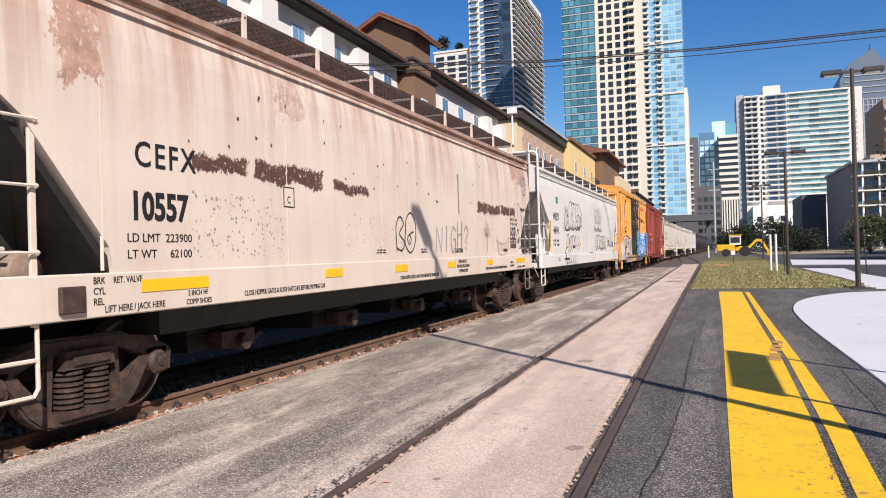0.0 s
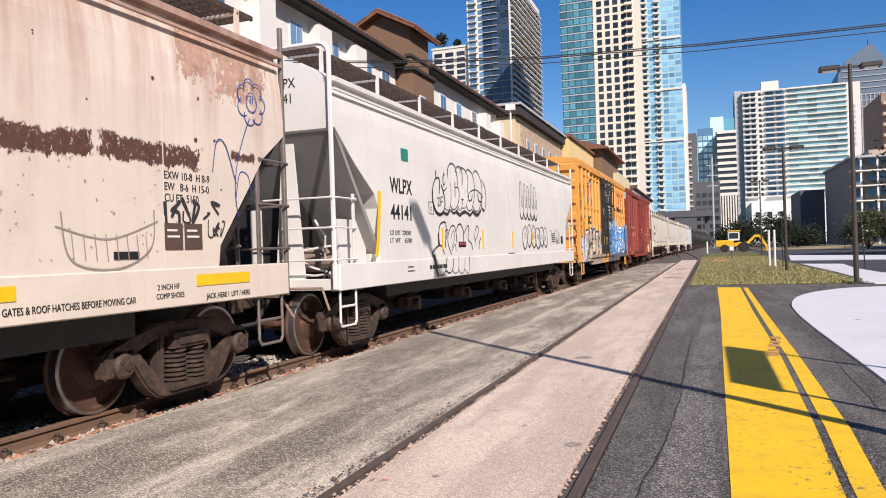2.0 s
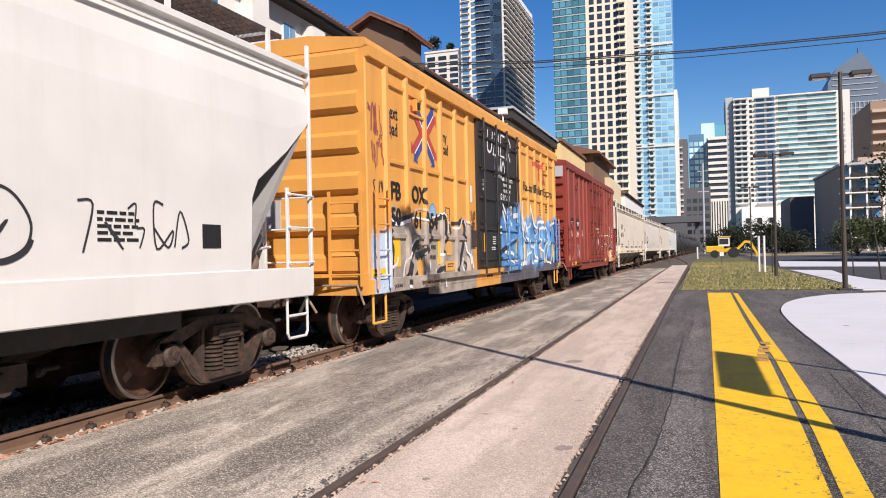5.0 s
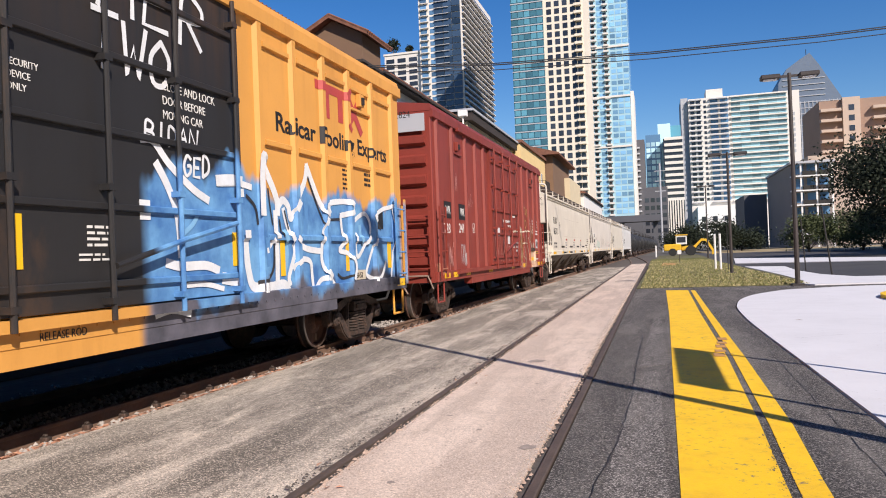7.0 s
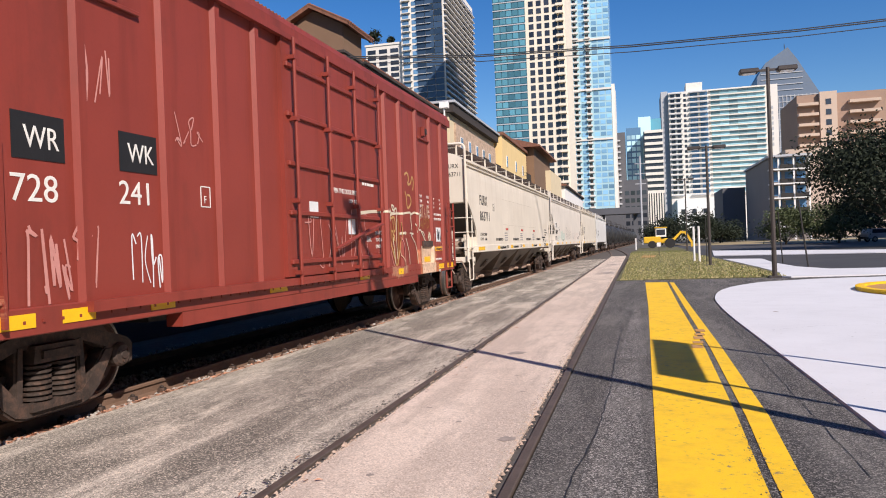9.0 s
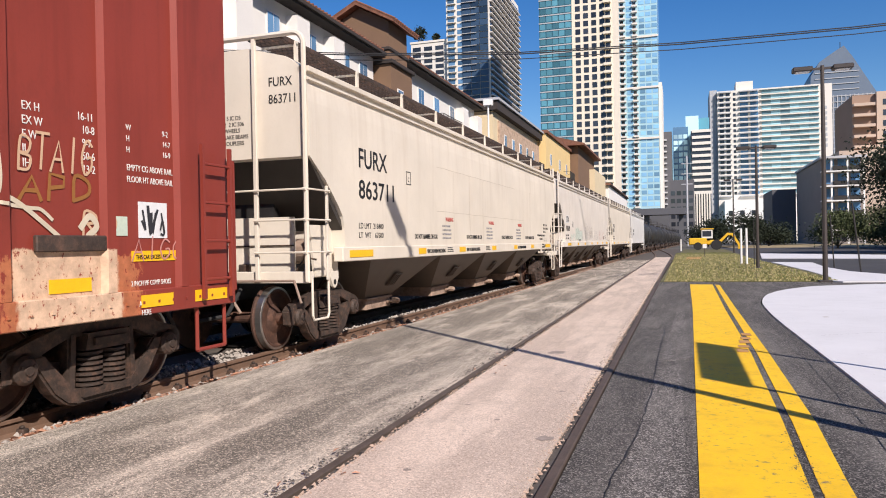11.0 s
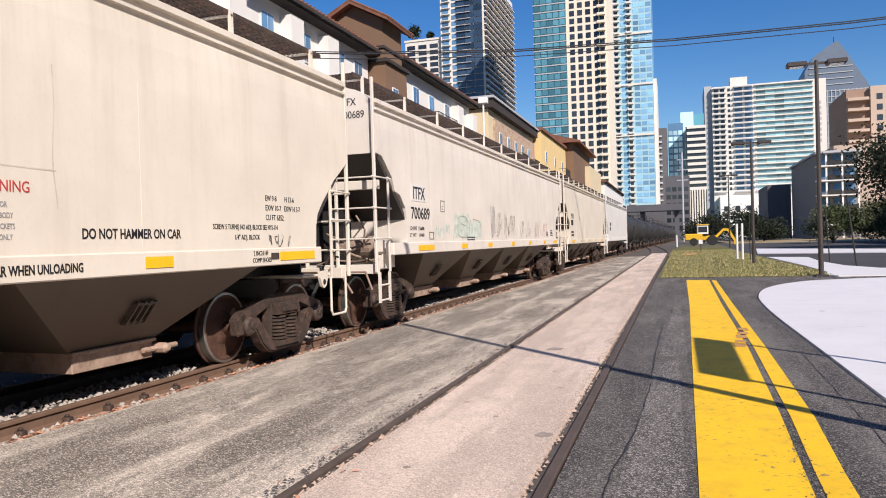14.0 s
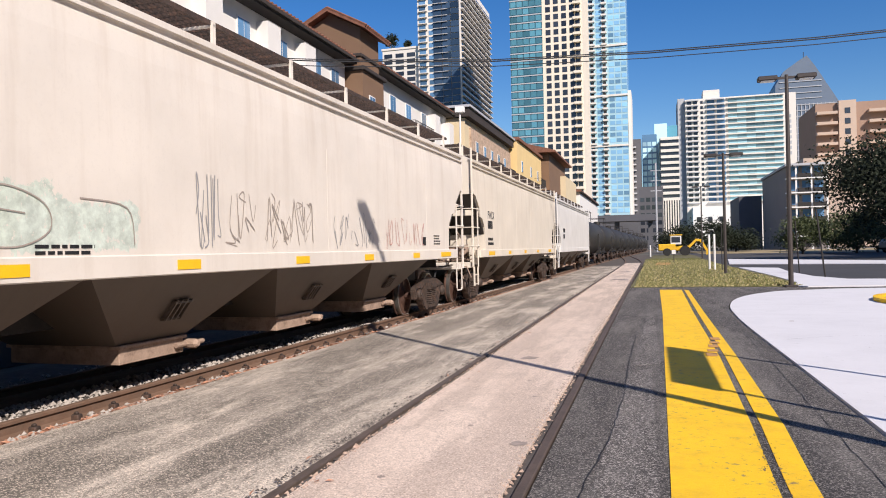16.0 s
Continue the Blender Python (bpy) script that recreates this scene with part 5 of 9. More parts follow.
def truck(car, y, near=True):
    """Two wheel sets, side frames with springs, bearing caps, brake beam."""
    if not _truck:
        top = [(-1.12, 0.36), (-1.14, 0.58), (-1.04, 0.66), (-0.78, 0.70), (-0.46, 0.83), (0.46, 0.83), (0.78, 0.70), (1.04, 0.66), (1.14, 0.58), (1.12, 0.36),
               (1.0, 0.36), (0.95, 0.53), (0.72, 0.56), (0.42, 0.71), (-0.42, 0.71), (-0.72, 0.56), (-0.95, 0.53), (-1.0, 0.36)]
        low = [(-0.86, 0.58), (-0.68, 0.58), (-0.48, 0.30), (-0.36, 0.19), (0.36, 0.19), (0.48, 0.30), (0.68, 0.58), (0.86, 0.58), (0.60, 0.20), (0.46, 0.09), (0.34, 0.06), (-0.34, 0.06), (-0.46, 0.09), (-0.60, 0.20)]
        bm = prism(bmesh.new(), top, 1.0, 1.14, "x")
        prism(bm, low, 0.99, 1.16, "x")
        for s in (1, -1):
            prism(bm, [(s * 0.34, 0.16), (s * 0.44, 0.18), (s * 0.41, 0.74), (s * 0.31, 0.74)], 1.02, 1.15, "x")
            prism(bm, [(s * 0.80, 0.38), (s * 0.88, 0.36), (s * 1.0, 0.50), (s * 0.97, 0.60), (s * 0.80, 0.60)], 1.01, 1.13, "x")
        bmesh.ops.bevel(bm, geom=bm.edges[:], offset=0.022, segments=2, affect="EDGES", clamp_overlap=True)
        prism(bm, [(-0.29, 0.56), (0.29, 0.56), (0.26, 0.72), (-0.26, 0.72)], 1.06, 1.22, "x")
        box(bm, 1.16, 1.25, -0.2, 0.2, 0.60, 0.67)
        box(bm, 1.04, 1.2, -0.3, 0.3, 0.13, 0.205)
        _truck["side"] = part("side_frame", bm, M["truck"], car, "cast steel side frame")
        prof = [(0.02, 0.21)]
        for k in range(7):
            prof += [(0.095, 0.212 + k * 0.049), (0.135, 0.222 + k * 0.049), (0.135, 0.243 + k * 0.049), (0.095, 0.253 + k * 0.049)]
        _truck["spring"] = part("spring", lathe(bmesh.new(), prof, (1.09, 0, 0), "z", 14), M["truck"], _truck["side"], "coil spring")
        _truck["spring"].matrix_basis = pose(0, -0.145, 0)
        bm = lathe(bmesh.new(), [(0.125, 1.0), (0.125, 1.17), (0.10, 1.20), (0.045, 1.21), (0.04, 1.225)], (0, 0, 0.475), "x", 20)
        box(bm, 1.0, 1.14, -0.15, 0.15, 0.54, 0.62)
        for k in range(3):
            a = 2.1 * k + 0.5
            tube(bm, (1.19, math.cos(a) * 0.07, 0.475 + math.sin(a) * 0.07), (1.215, math.cos(a) * 0.07, 0.475 + math.sin(a) * 0.07), 0.016, 6)
        _truck["cap"] = part("bearing_cap", bm, M["truck"], _truck["side"], "rusty bearing end cap")
        _truck["cap"].matrix_basis = pose(0, -0.9, 0)
        again("spring", _truck["spring"], _truck["side"], pose(0, 0.145, 0))
        again("bearing_cap", _truck["cap"], _truck["side"], pose(0, 0.9, 0))
        bm = boxes((-1.05, 1.05, -0.18, 0.18, 0.42, 0.76), (-0.9, 0.9, -0.55, -0.47, 0.34, 0.42), (-0.9, 0.9, 0.47, 0.55, 0.34, 0.42), bevel=0.02)
        _truck["bolster"] = part("bolster", bm, M["truck"], car)
        made = [_truck["side"], _truck["bolster"]]
    else:
        side = new("side_frame", _truck["side"].data)
        tagged(side, "cast steel side frame")
        side.parent = car
        for a in (-0.145, 0.145):
            again("spring", _truck["spring"], side, pose(0, a, 0))
        for a in (-0.9, 0.9):
            again("bearing_cap", _truck["cap"], side, pose(0, a, 0))
        made = [side, again("bolster", _truck["bolster"], car)]
    back = new("side_frame", _truck["side"].data)
    back.parent = car
    made[0].matrix_basis = made[1].matrix_basis = pose(0, y, 0)
    back.matrix_basis = pose(0, y, 0, 0, 0, 180)
    for s in (-0.9, 0.9):
        w = wheelset(car, y + s)
        if near:
            AXLES.append((w, y + s))


def coupler(car, L, trim=0.0):
    for k in (-1, 1):
        e = k * L / 2 + (trim if k < 0 else 0.0)
        a, b = sorted((e - k * 0.6, e + k * 0.55))
        c, d = sorted((e + k * 0.3, e + k * 0.62))
        part("coupler", boxes((-0.12, 0.12, a, b, 0.72, 0.95), (-0.18, 0.18, c, d, 0.68, 1.0), bevel=0.03), M["truck"], car, "rusty knuckle coupler")
        part("air_hose", tubes(0.028, ((0.45, e + k * 0.05, 0.9), (0.42, e + k * 0.35, 0.55)), ((0.42, e + k * 0.35, 0.55), (0.15, e + k * 0.6, 0.5))), M["rubber"], car)
        part("cut_lever", tubes(0.018, ((0.1, e + k * 0.3, 1.02), (1.35, e + k * 0.12, 1.02)), ((1.35, e + k * 0.12, 1.02), (1.5, e + k * 0.2, 0.72))), M["dusty"], car)
    part("centre_sill", boxes((-0.22, 0.22, -L / 2 + trim, L / 2, 0.72, 1.0)), M["black"], car)


def ladder(car, x, y0, y1, z0, z1, n, mat, r=0.016, flat=False):
    bm = bmesh.new()
    for y in (y0, y1):
        box(bm, x - 0.02, x + 0.02, y - 0.02, y + 0.02, z0, z1)
    for i in range(n):
        z = z0 + (z1 - z0) * (i + 0.5) / n
        tube(bm, (x, y0, z), (x, y1, z), r, 6)
    return part("ladder", bm, mat, car)


def end_ladder(car, y, x0, x1, z0, z1, n, mat):
    bm = bmesh.new()
    for x in (x0, x1):
        box(bm, x - 0.02, x + 0.02, y - 0.02, y + 0.02, z0, z1)
    for i in range(n):
        z = z0 + (z1 - z0) * (i + 0.5) / n
        tube(bm, (x0, y, z), (x1, y, z), 0.016, 6)
    return part("ladder", bm, mat, car)


def hopper_body(car, L, mat, top, cut, sill, crown, bow=0.0, slope_mat=None):
    """Body with upright end sheets above; cut is the outline of its side at the ends, (inwards, z), over sloping sheets."""
    slope_mat = slope_mat or mat
    hl = L / 2
    low = sill
    ys = [(-hl + q, z) for q, z in cut] + [(-hl + cut[-1][0] + 0.03, low)]
    st = ys + [(-hl * 0.5, low), (0, low), (hl * 0.5, low)] + [(-a, b) for a, b in reversed(ys)]
    bm = bmesh.new()
    rows = []
    for y, zb in st:
        sec = []
        for z in (zb, max(zb, 3.1), max(zb, top - 0.45), top - 0.15, top):
            k = max(0.0, z - 3.1) / 0.8
            sec.append((HALF - bow * k * k - (0.10 * bow if z >= top else 0), z))
        sec += [(HALF - 0.30 - bow, top + (crown - top) * 0.55), (0.62, crown)]
        full = sec + [(-a, b) for a, b in reversed(sec)]
        rows.append([bm.verts.new((a, y, b)) for a, b in full])
    n = len(rows[0])
    for u, v in zip(rows, rows[1:]):
        for i in range(n):
            bm.faces.new((u[i], u[(i + 1) % n], v[(i + 1) % n], v[i]))
    bm.faces.new(rows[0])
    bm.faces.new(rows[-1][::-1])
    bmesh.ops.remove_doubles(bm, verts=bm.verts[:], dist=0.001)
    ob = part("body", bm, mat, car)
    q1, z1 = cut[-1]
    for s in (-1, 1):
        # the end sheet runs on as a slope down to the first bay; slope_mat carries its shade
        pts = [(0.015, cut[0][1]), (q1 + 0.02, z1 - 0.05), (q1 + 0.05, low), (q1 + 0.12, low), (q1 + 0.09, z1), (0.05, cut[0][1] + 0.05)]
        part("slope_sheet", prism(bmesh.new(), [(s * (hl - q), z) for q, z in pts], -HALF + 0.06, HALF - 0.04, "x"), slope_mat, car, "sloping end sheet with its shade put into the colour")
    return ob


def roof_walk(car, L, top, mat, crown):
    """Running boards of steel grating on uprights above the roof's edges."""
    z = crown + 0.12
    hl = L / 2
    bm = bmesh.new()
    for x in [0.62 + 0.075 * i for i in range(8)]:
        box(bm, x - 0.006, x + 0.006, -hl, hl, z - 0.018, z + 0.018)
    n = int(L / 0.16)
    for i in range(n + 1):
        y = -hl + L * i / n
        box(bm, 0.62, 1.15, y - 0.008, y + 0.008, z - 0.012, z + 0.012)
    box(bm, 1.14, 1.17, -hl, hl, z - 0.03, z + 0.03)
    g = part("running_board", bm, M["truck"], car, "steel grating roof walkway")
    first = None
    m = 10
    for i in range(m):
        y = -hl + 0.35 + (L - 0.7) * i / (m - 1)
        if first is None:
            first = part("walk_post", boxes((1.16, 1.20, -0.03, 0.03, top - 0.05, z + 0.02), (0.62, 1.2, -0.02, 0.02, z - 0.05, z - 0.02)), mat, car)
            first.matrix_basis = pose(0, y, 0)
        else:
            again("walk_post", first, car, pose(0, y, 0))
    part("roof_rim", boxes((HALF - 0.16, HALF + 0.01, -hl, hl, top - 0.04, top + 0.03), (HALF - 0.02, HALF + 0.012, -hl, hl, top - 0.16, top - 0.13)), P["rim_rust"] if mat == P["cream_rust"] else mat, car)
    bm = bmesh.new()
    for i in range(9):
        y = -hl + L * (i + 0.5) / 9
        lathe(bm, [(0.45, 0), (0.45, 0.07), (0.38, 0.11), (0.05, 0.13)], (0, y, crown), "z", 14)
    part("hatch_covers", bm, mat, car)


def hopper_bay(car, y, sill, bot_z, wide, mat, gate_mat, half_bot=0.72, x_top=1.42, x_bot=0.95):
    """A four-sided hopper with its gate at the bottom."""
    bm = bmesh.new()
    t = [bm.verts.new(p) for p in ((x_top, y - wide, sill), (x_top, y + wide, sill), (-x_top, y + wide, sill), (-x_top, y - wide, sill))]
    b = [bm.verts.new(p) for p in ((x_bot, y - half_bot, bot_z), (x_bot, y + half_bot, bot_z), (-x_bot, y + half_bot, bot_z), (-x_bot, y - half_bot, bot_z))]
    for i in range(4):
        bm.faces.new((t[i], t[(i + 1) % 4], b[(i + 1) % 4], b[i]))
    bm.faces.new(t)
    bm.faces.new(b)
    h = part("hopper_bay", bm, mat, car, "grey-brown sloping hopper bay")
    part("gate", boxes((-x_bot - 0.06, x_bot + 0.06, y - half_bot - 0.05, y + half_bot + 0.05, bot_z - 0.16, bot_z + 0.02),
                       (-x_bot - 0.1, x_bot + 0.1, y - half_bot - 0.08, y + half_bot + 0.08, bot_z + 0.02, bot_z + 0.06), bevel=0.008), gate_mat, h, "dusty discharge gate")
    bm = tubes(0.03, ((x_bot + 0.1, y + half_bot - 0.15, bot_z - 0.06), (x_bot + 0.1, y + half_bot + 0.4, bot_z - 0.06)))
    lathe(bm, [(0.06, 0), (0.06, 0.16), (0.03, 0.2)], (x_bot + 0.05, y + half_bot + 0.1, bot_z - 0.06), "x", 8)
    xm = (x_top + x_bot) / 2 + 0.02
    zm = (sill + bot_z) / 2
    lean = (x_top - x_bot) / (sill - bot_z)
    part("gate_shaft", bm, gate_mat, h)
    bm = bmesh.new()
    for k in (-0.13, -0.04, 0.05, 0.14):
        prism(bm, [(xm + lean * q + o, zm + q) for q, o in ((-0.14, 0.0), (0.10, 0.0), (0.10, 0.045), (-0.14, 0.07))], y + k - 0.012, y + k + 0.012, "y")
    for q in (-0.12, 0.07):
        box(bm, xm + lean * q, xm + lean * q + 0.05, y - 0.16, y + 0.17, zm + q - 0.012, zm + q + 0.012)
    part("vibrator_bracket", bm, mat, h)


def end_gear(car, s, L, mat, gear):
    """Platform, posts, rungs, steps and brake gear at one end (s = -1 or 1) of a hopper car."""
    e = s * L / 2

    def q_(*qs):
        return tuple(sorted(e - s * q for q in qs))

    def at(x, q, z):
        return (x, e - s * q, z)

    part("end_platform", boxes((-1.5, 1.5, *q_(0, 0.16), 0.98, 1.14), (-1.3, 1.3, *q_(0.16, 1.0), 1.03, 1.06), bevel=0.006), mat, car)
    part("platform_grating", boxes(*[(-1.25, 1.25, *q_(0.2 + 0.06 * i, 0.215 + 0.06 * i), 1.06, 1.085) for i in range(6)]), M["truck"], car)
    if gear == "acf" and s > 0:
        mat = M["ladder_steel"]
    arch, bay = gear in ("arch", "acf_arch"), gear in ("arch", "post")
    if arch and s < 0:
        bend = [(1.52 - 0.16 * (1 - math.cos(a)), 4.28 + 0.16 * math.sin(a)) for a in [k * math.pi / 10 for k in range(6)]]
        line = [(1.52, 1.0)] + bend + [(-x, z) for x, z in reversed(bend)] + [(-1.52, 1.0)]
        part("arch_rail", pipe(bmesh.new(), [at(x, -0.05, z) for x, z in line], 0.038), mat, car, "bent tubular end rail")
        part("end_post", boxes((0.70, 0.76, *q_(-0.07, -0.02), 1.0, 4.42 if bay else 2.4), bevel=0.006), mat, car)
    else:
        part("corner_post", boxes((1.495, 1.55, *q_(-0.07, -0.015), 1.0, 4.3), bevel=0.01), mat, car)
        part("end_post", boxes((0.78, 0.83, *q_(-0.07, -0.02), 1.0, 3.05 if bay else 2.5), bevel=0.006), mat, car)
    levels = (1.41, 1.86, 2.28) if arch else (1.58, 2.1, 2.62)
    for z in levels:
        wide = -1.42 if z == levels[-1] else 0.72
        line = [at(wide, -0.10, z), at(1.48, -0.10, z), at(1.56, -0.06, z), at(1.575, 0.0, z), at(1.575, 0.55, z)]
        part("rung", pipe(bmesh.new(), line, 0.014, 6), mat, car)
    for x, q in ((0.74, -0.09), (1.52, -0.10), (1.56, 0.53)):
        bm = bmesh.new()
        for z in levels:
            lathe(bm, [(0.024, -0.02), (0.024, 0.02)], at(x, q, z), "x", 6)
        tagged(part("bolt", bm, mat, car), kind="stuff")
    top2 = 2.36 if arch else 2.66
    part("ladder_post", boxes((1.515, 1.545, *q_(0.50, 0.56), 1.0, top2), bevel=0.005), mat, car)
    # stirrup below the sill
    if gear == "post" and s < 0:
        bm = boxes((1.50, 1.535, *q_(0.06, 0.12), 0.48, 1.0), (1.50, 1.535, *q_(0.50, 0.55), 0.48, 1.0))
        for z in (0.52, 0.78):
            tube(bm, at(1.52, 0.08, z), at(1.52, 0.53, z), 0.016, 6)
    else:
        bm = pipe(bmesh.new(), [at(1.52, 0.08, 1.02), at(1.52, 0.08, 0.52), at(1.52, 0.12, 0.46), at(1.52, 0.52, 0.46), at(1.52, 0.56, 0.52), at(1.52, 0.56, 1.02)], 0.018)
        if not bay:
            tube(bm, at(1.52, 0.08, 0.74), at(1.52, 0.56, 0.74), 0.018, 6)
    part("sill_step", bm, mat, car)
    # pulling eye under the corner
    if gear == "arch":
        bm = prism(bmesh.new(), [(e - s * q, z) for q, z in ((0.64, 1.12), (0.64, 1.02), (0.70, 0.90), (0.76, 0.87), (0.82, 0.90), (0.88, 1.02), (0.88, 1.12))], 1.48, 1.52, "x")
        lug = part("pull_lug", bm, mat, car)
        part("lug_hole", lathe(bmesh.new(), [(0.04, 0.0), (0.04, 0.006)], at(1.519, 0.76, 0.96), "x", 12), M["black"], lug)
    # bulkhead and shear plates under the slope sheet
    # the far end's bulkhead is coloured dark for the shade there
    deep_mat = mat if s < 0 else P["slope_shade"]
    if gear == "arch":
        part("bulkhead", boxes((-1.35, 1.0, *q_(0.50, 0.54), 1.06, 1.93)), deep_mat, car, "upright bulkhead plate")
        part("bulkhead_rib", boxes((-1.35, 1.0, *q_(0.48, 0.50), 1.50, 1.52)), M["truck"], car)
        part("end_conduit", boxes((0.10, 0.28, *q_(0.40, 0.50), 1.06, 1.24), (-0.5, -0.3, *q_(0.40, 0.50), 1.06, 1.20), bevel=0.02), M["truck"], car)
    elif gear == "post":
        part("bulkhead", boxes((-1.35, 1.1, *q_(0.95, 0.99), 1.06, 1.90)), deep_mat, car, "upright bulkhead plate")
        part("cross_beam", boxes((-1.4, 1.45, *q_(0.30, 0.36), 2.44, 2.60), bevel=0.01), mat, car)
    else:
        web = prism(bmesh.new(), [(0.45, 1.06), (0.95, 1.06), (0.80, 3.1), (0.62, 3.1)], *q_(0.12, 0.15), "y")
        part("web_plate", web, mat, car)
        part("web_flange", boxes((-0.9, -0.8, *q_(0.3, 0.4), 1.06, 2.9), (-0.3, -0.1, *q_(0.6, 0.63), 1.06, 2.2)), mat, car)
    if gear != "acf" and s < 0:
        far = 1.22 if bay else 1.30
        top = 1.80 if gear == "arch" else 1.55 if bay else 2.0
        arc = [(far - 0.14 + 0.14 * math.sin(a), top - 0.14 + 0.14 * math.cos(a)) for a in [k * math.pi / 10 for k in range(6)]]
        bm = prism(bmesh.new(), [(e - s * q, z) for q, z in [(0.50, 1.05), (0.36, top)] + arc + [(far, 1.05)]], 1.30, 1.34, "x")
        part("shear_plate", bm, mat, car)
    # added black block that darkens the recess as its shade would
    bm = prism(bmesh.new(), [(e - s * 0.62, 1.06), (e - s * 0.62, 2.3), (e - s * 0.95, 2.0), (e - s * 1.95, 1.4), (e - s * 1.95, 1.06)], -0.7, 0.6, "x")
    part("recess_shade", bm, M["black"], car, "black block standing in for shade under the slope sheet")
    # brake cylinder with pipes and a slack lever
    cyl = lathe(bmesh.new(), [(0.06, -0.40), (0.15, -0.38), (0.19, -0.33), (0.19, 0.25), (0.16, 0.31), (0.05, 0.33)], at(0.85, 0.78, 1.42), "x", 16)
    gearbox = part("brake_cylinder", cyl, M["dusty"], car, "dusty brake cylinder")
    if gear != "arch":
        bm = bmesh.new()
        for pts in ([(0.4, 0.45, 1.12), (0.6, 0.42, 1.45), (0.9, 0.40, 1.30), (1.28, 0.45, 1.18)], [(0.1, 0.35, 1.10), (0.5, 0.32, 1.22), (1.0, 0.30, 1.18), (1.42, 0.28, 1.22)],
                    [(1.0, 0.60, 1.42), (1.1, 0.45, 1.75), (0.95, 0.42, 2.0)], [(0.3, 0.5, 1.7), (0.7, 0.42, 1.55), (1.25, 0.5, 1.62)]):
            pipe(bm, [at(*p) for p in pts], 0.018, 6)
        part("brake_pipe", bm, mat if not bay else M["dusty"], gearbox)
    part("hand_lever", pipe(bmesh.new(), [at(1.2, 0.2, 1.14), at(1.35, 0.2, 1.34), at(1.5, 0.25, 1.30)], 0.014, 6), M["truck"], car)


def hopper(name, s0, s1, paint_mat, label, style, gears, top, crown, cut, sill_z, sill_h, bays, near=True, slope=None, bogie=1.36):
    slope = slope or P["slope_shade"]
    L = s1 - s0
    cut_in = cut[-1][0]
    car = thing(name, label, "railcar", "freight train")
    hopper_body(car, L, paint_mat, top, cut, sill_z + 0.05, crown, 0.10 if style == "acf" else 0.05, slope)
    full = L / 2 if style == "acf" else L / 2 - 0.62 if gears == "post" else L / 2 - cut_in + 0.1
    part("side_sill", boxes((HALF - 0.14, HALF + 0.02, -full, full, sill_z, sill_z + sill_h), (-HALF - 0.02, -HALF + 0.14, -full, full, sill_z, sill_z + sill_h), bevel=0.012), paint_mat, car)
    roof_walk(car, L, top, paint_mat, crown)
    span = L - 2 * (cut_in + 1.2)
    for i in range(bays):
        y = -span / 2 + span * (i + 0.5) / bays
        if style == "acf":
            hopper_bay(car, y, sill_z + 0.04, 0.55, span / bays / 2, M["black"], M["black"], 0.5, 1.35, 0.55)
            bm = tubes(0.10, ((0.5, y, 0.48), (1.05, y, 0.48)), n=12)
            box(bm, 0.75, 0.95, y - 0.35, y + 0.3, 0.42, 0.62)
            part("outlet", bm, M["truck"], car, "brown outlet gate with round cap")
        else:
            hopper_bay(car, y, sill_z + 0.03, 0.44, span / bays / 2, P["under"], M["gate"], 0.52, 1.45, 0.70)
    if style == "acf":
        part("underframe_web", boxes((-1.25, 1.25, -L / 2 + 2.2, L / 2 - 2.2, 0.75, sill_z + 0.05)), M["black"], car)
    for s in (-1, 1):
        end_gear(car, s, L, paint_mat, gears)
        truck(car, s * (L / 2 - bogie), near)
    coupler(car, L)
    CARS.append((car, (s0 + s1) / 2))
    return car, L


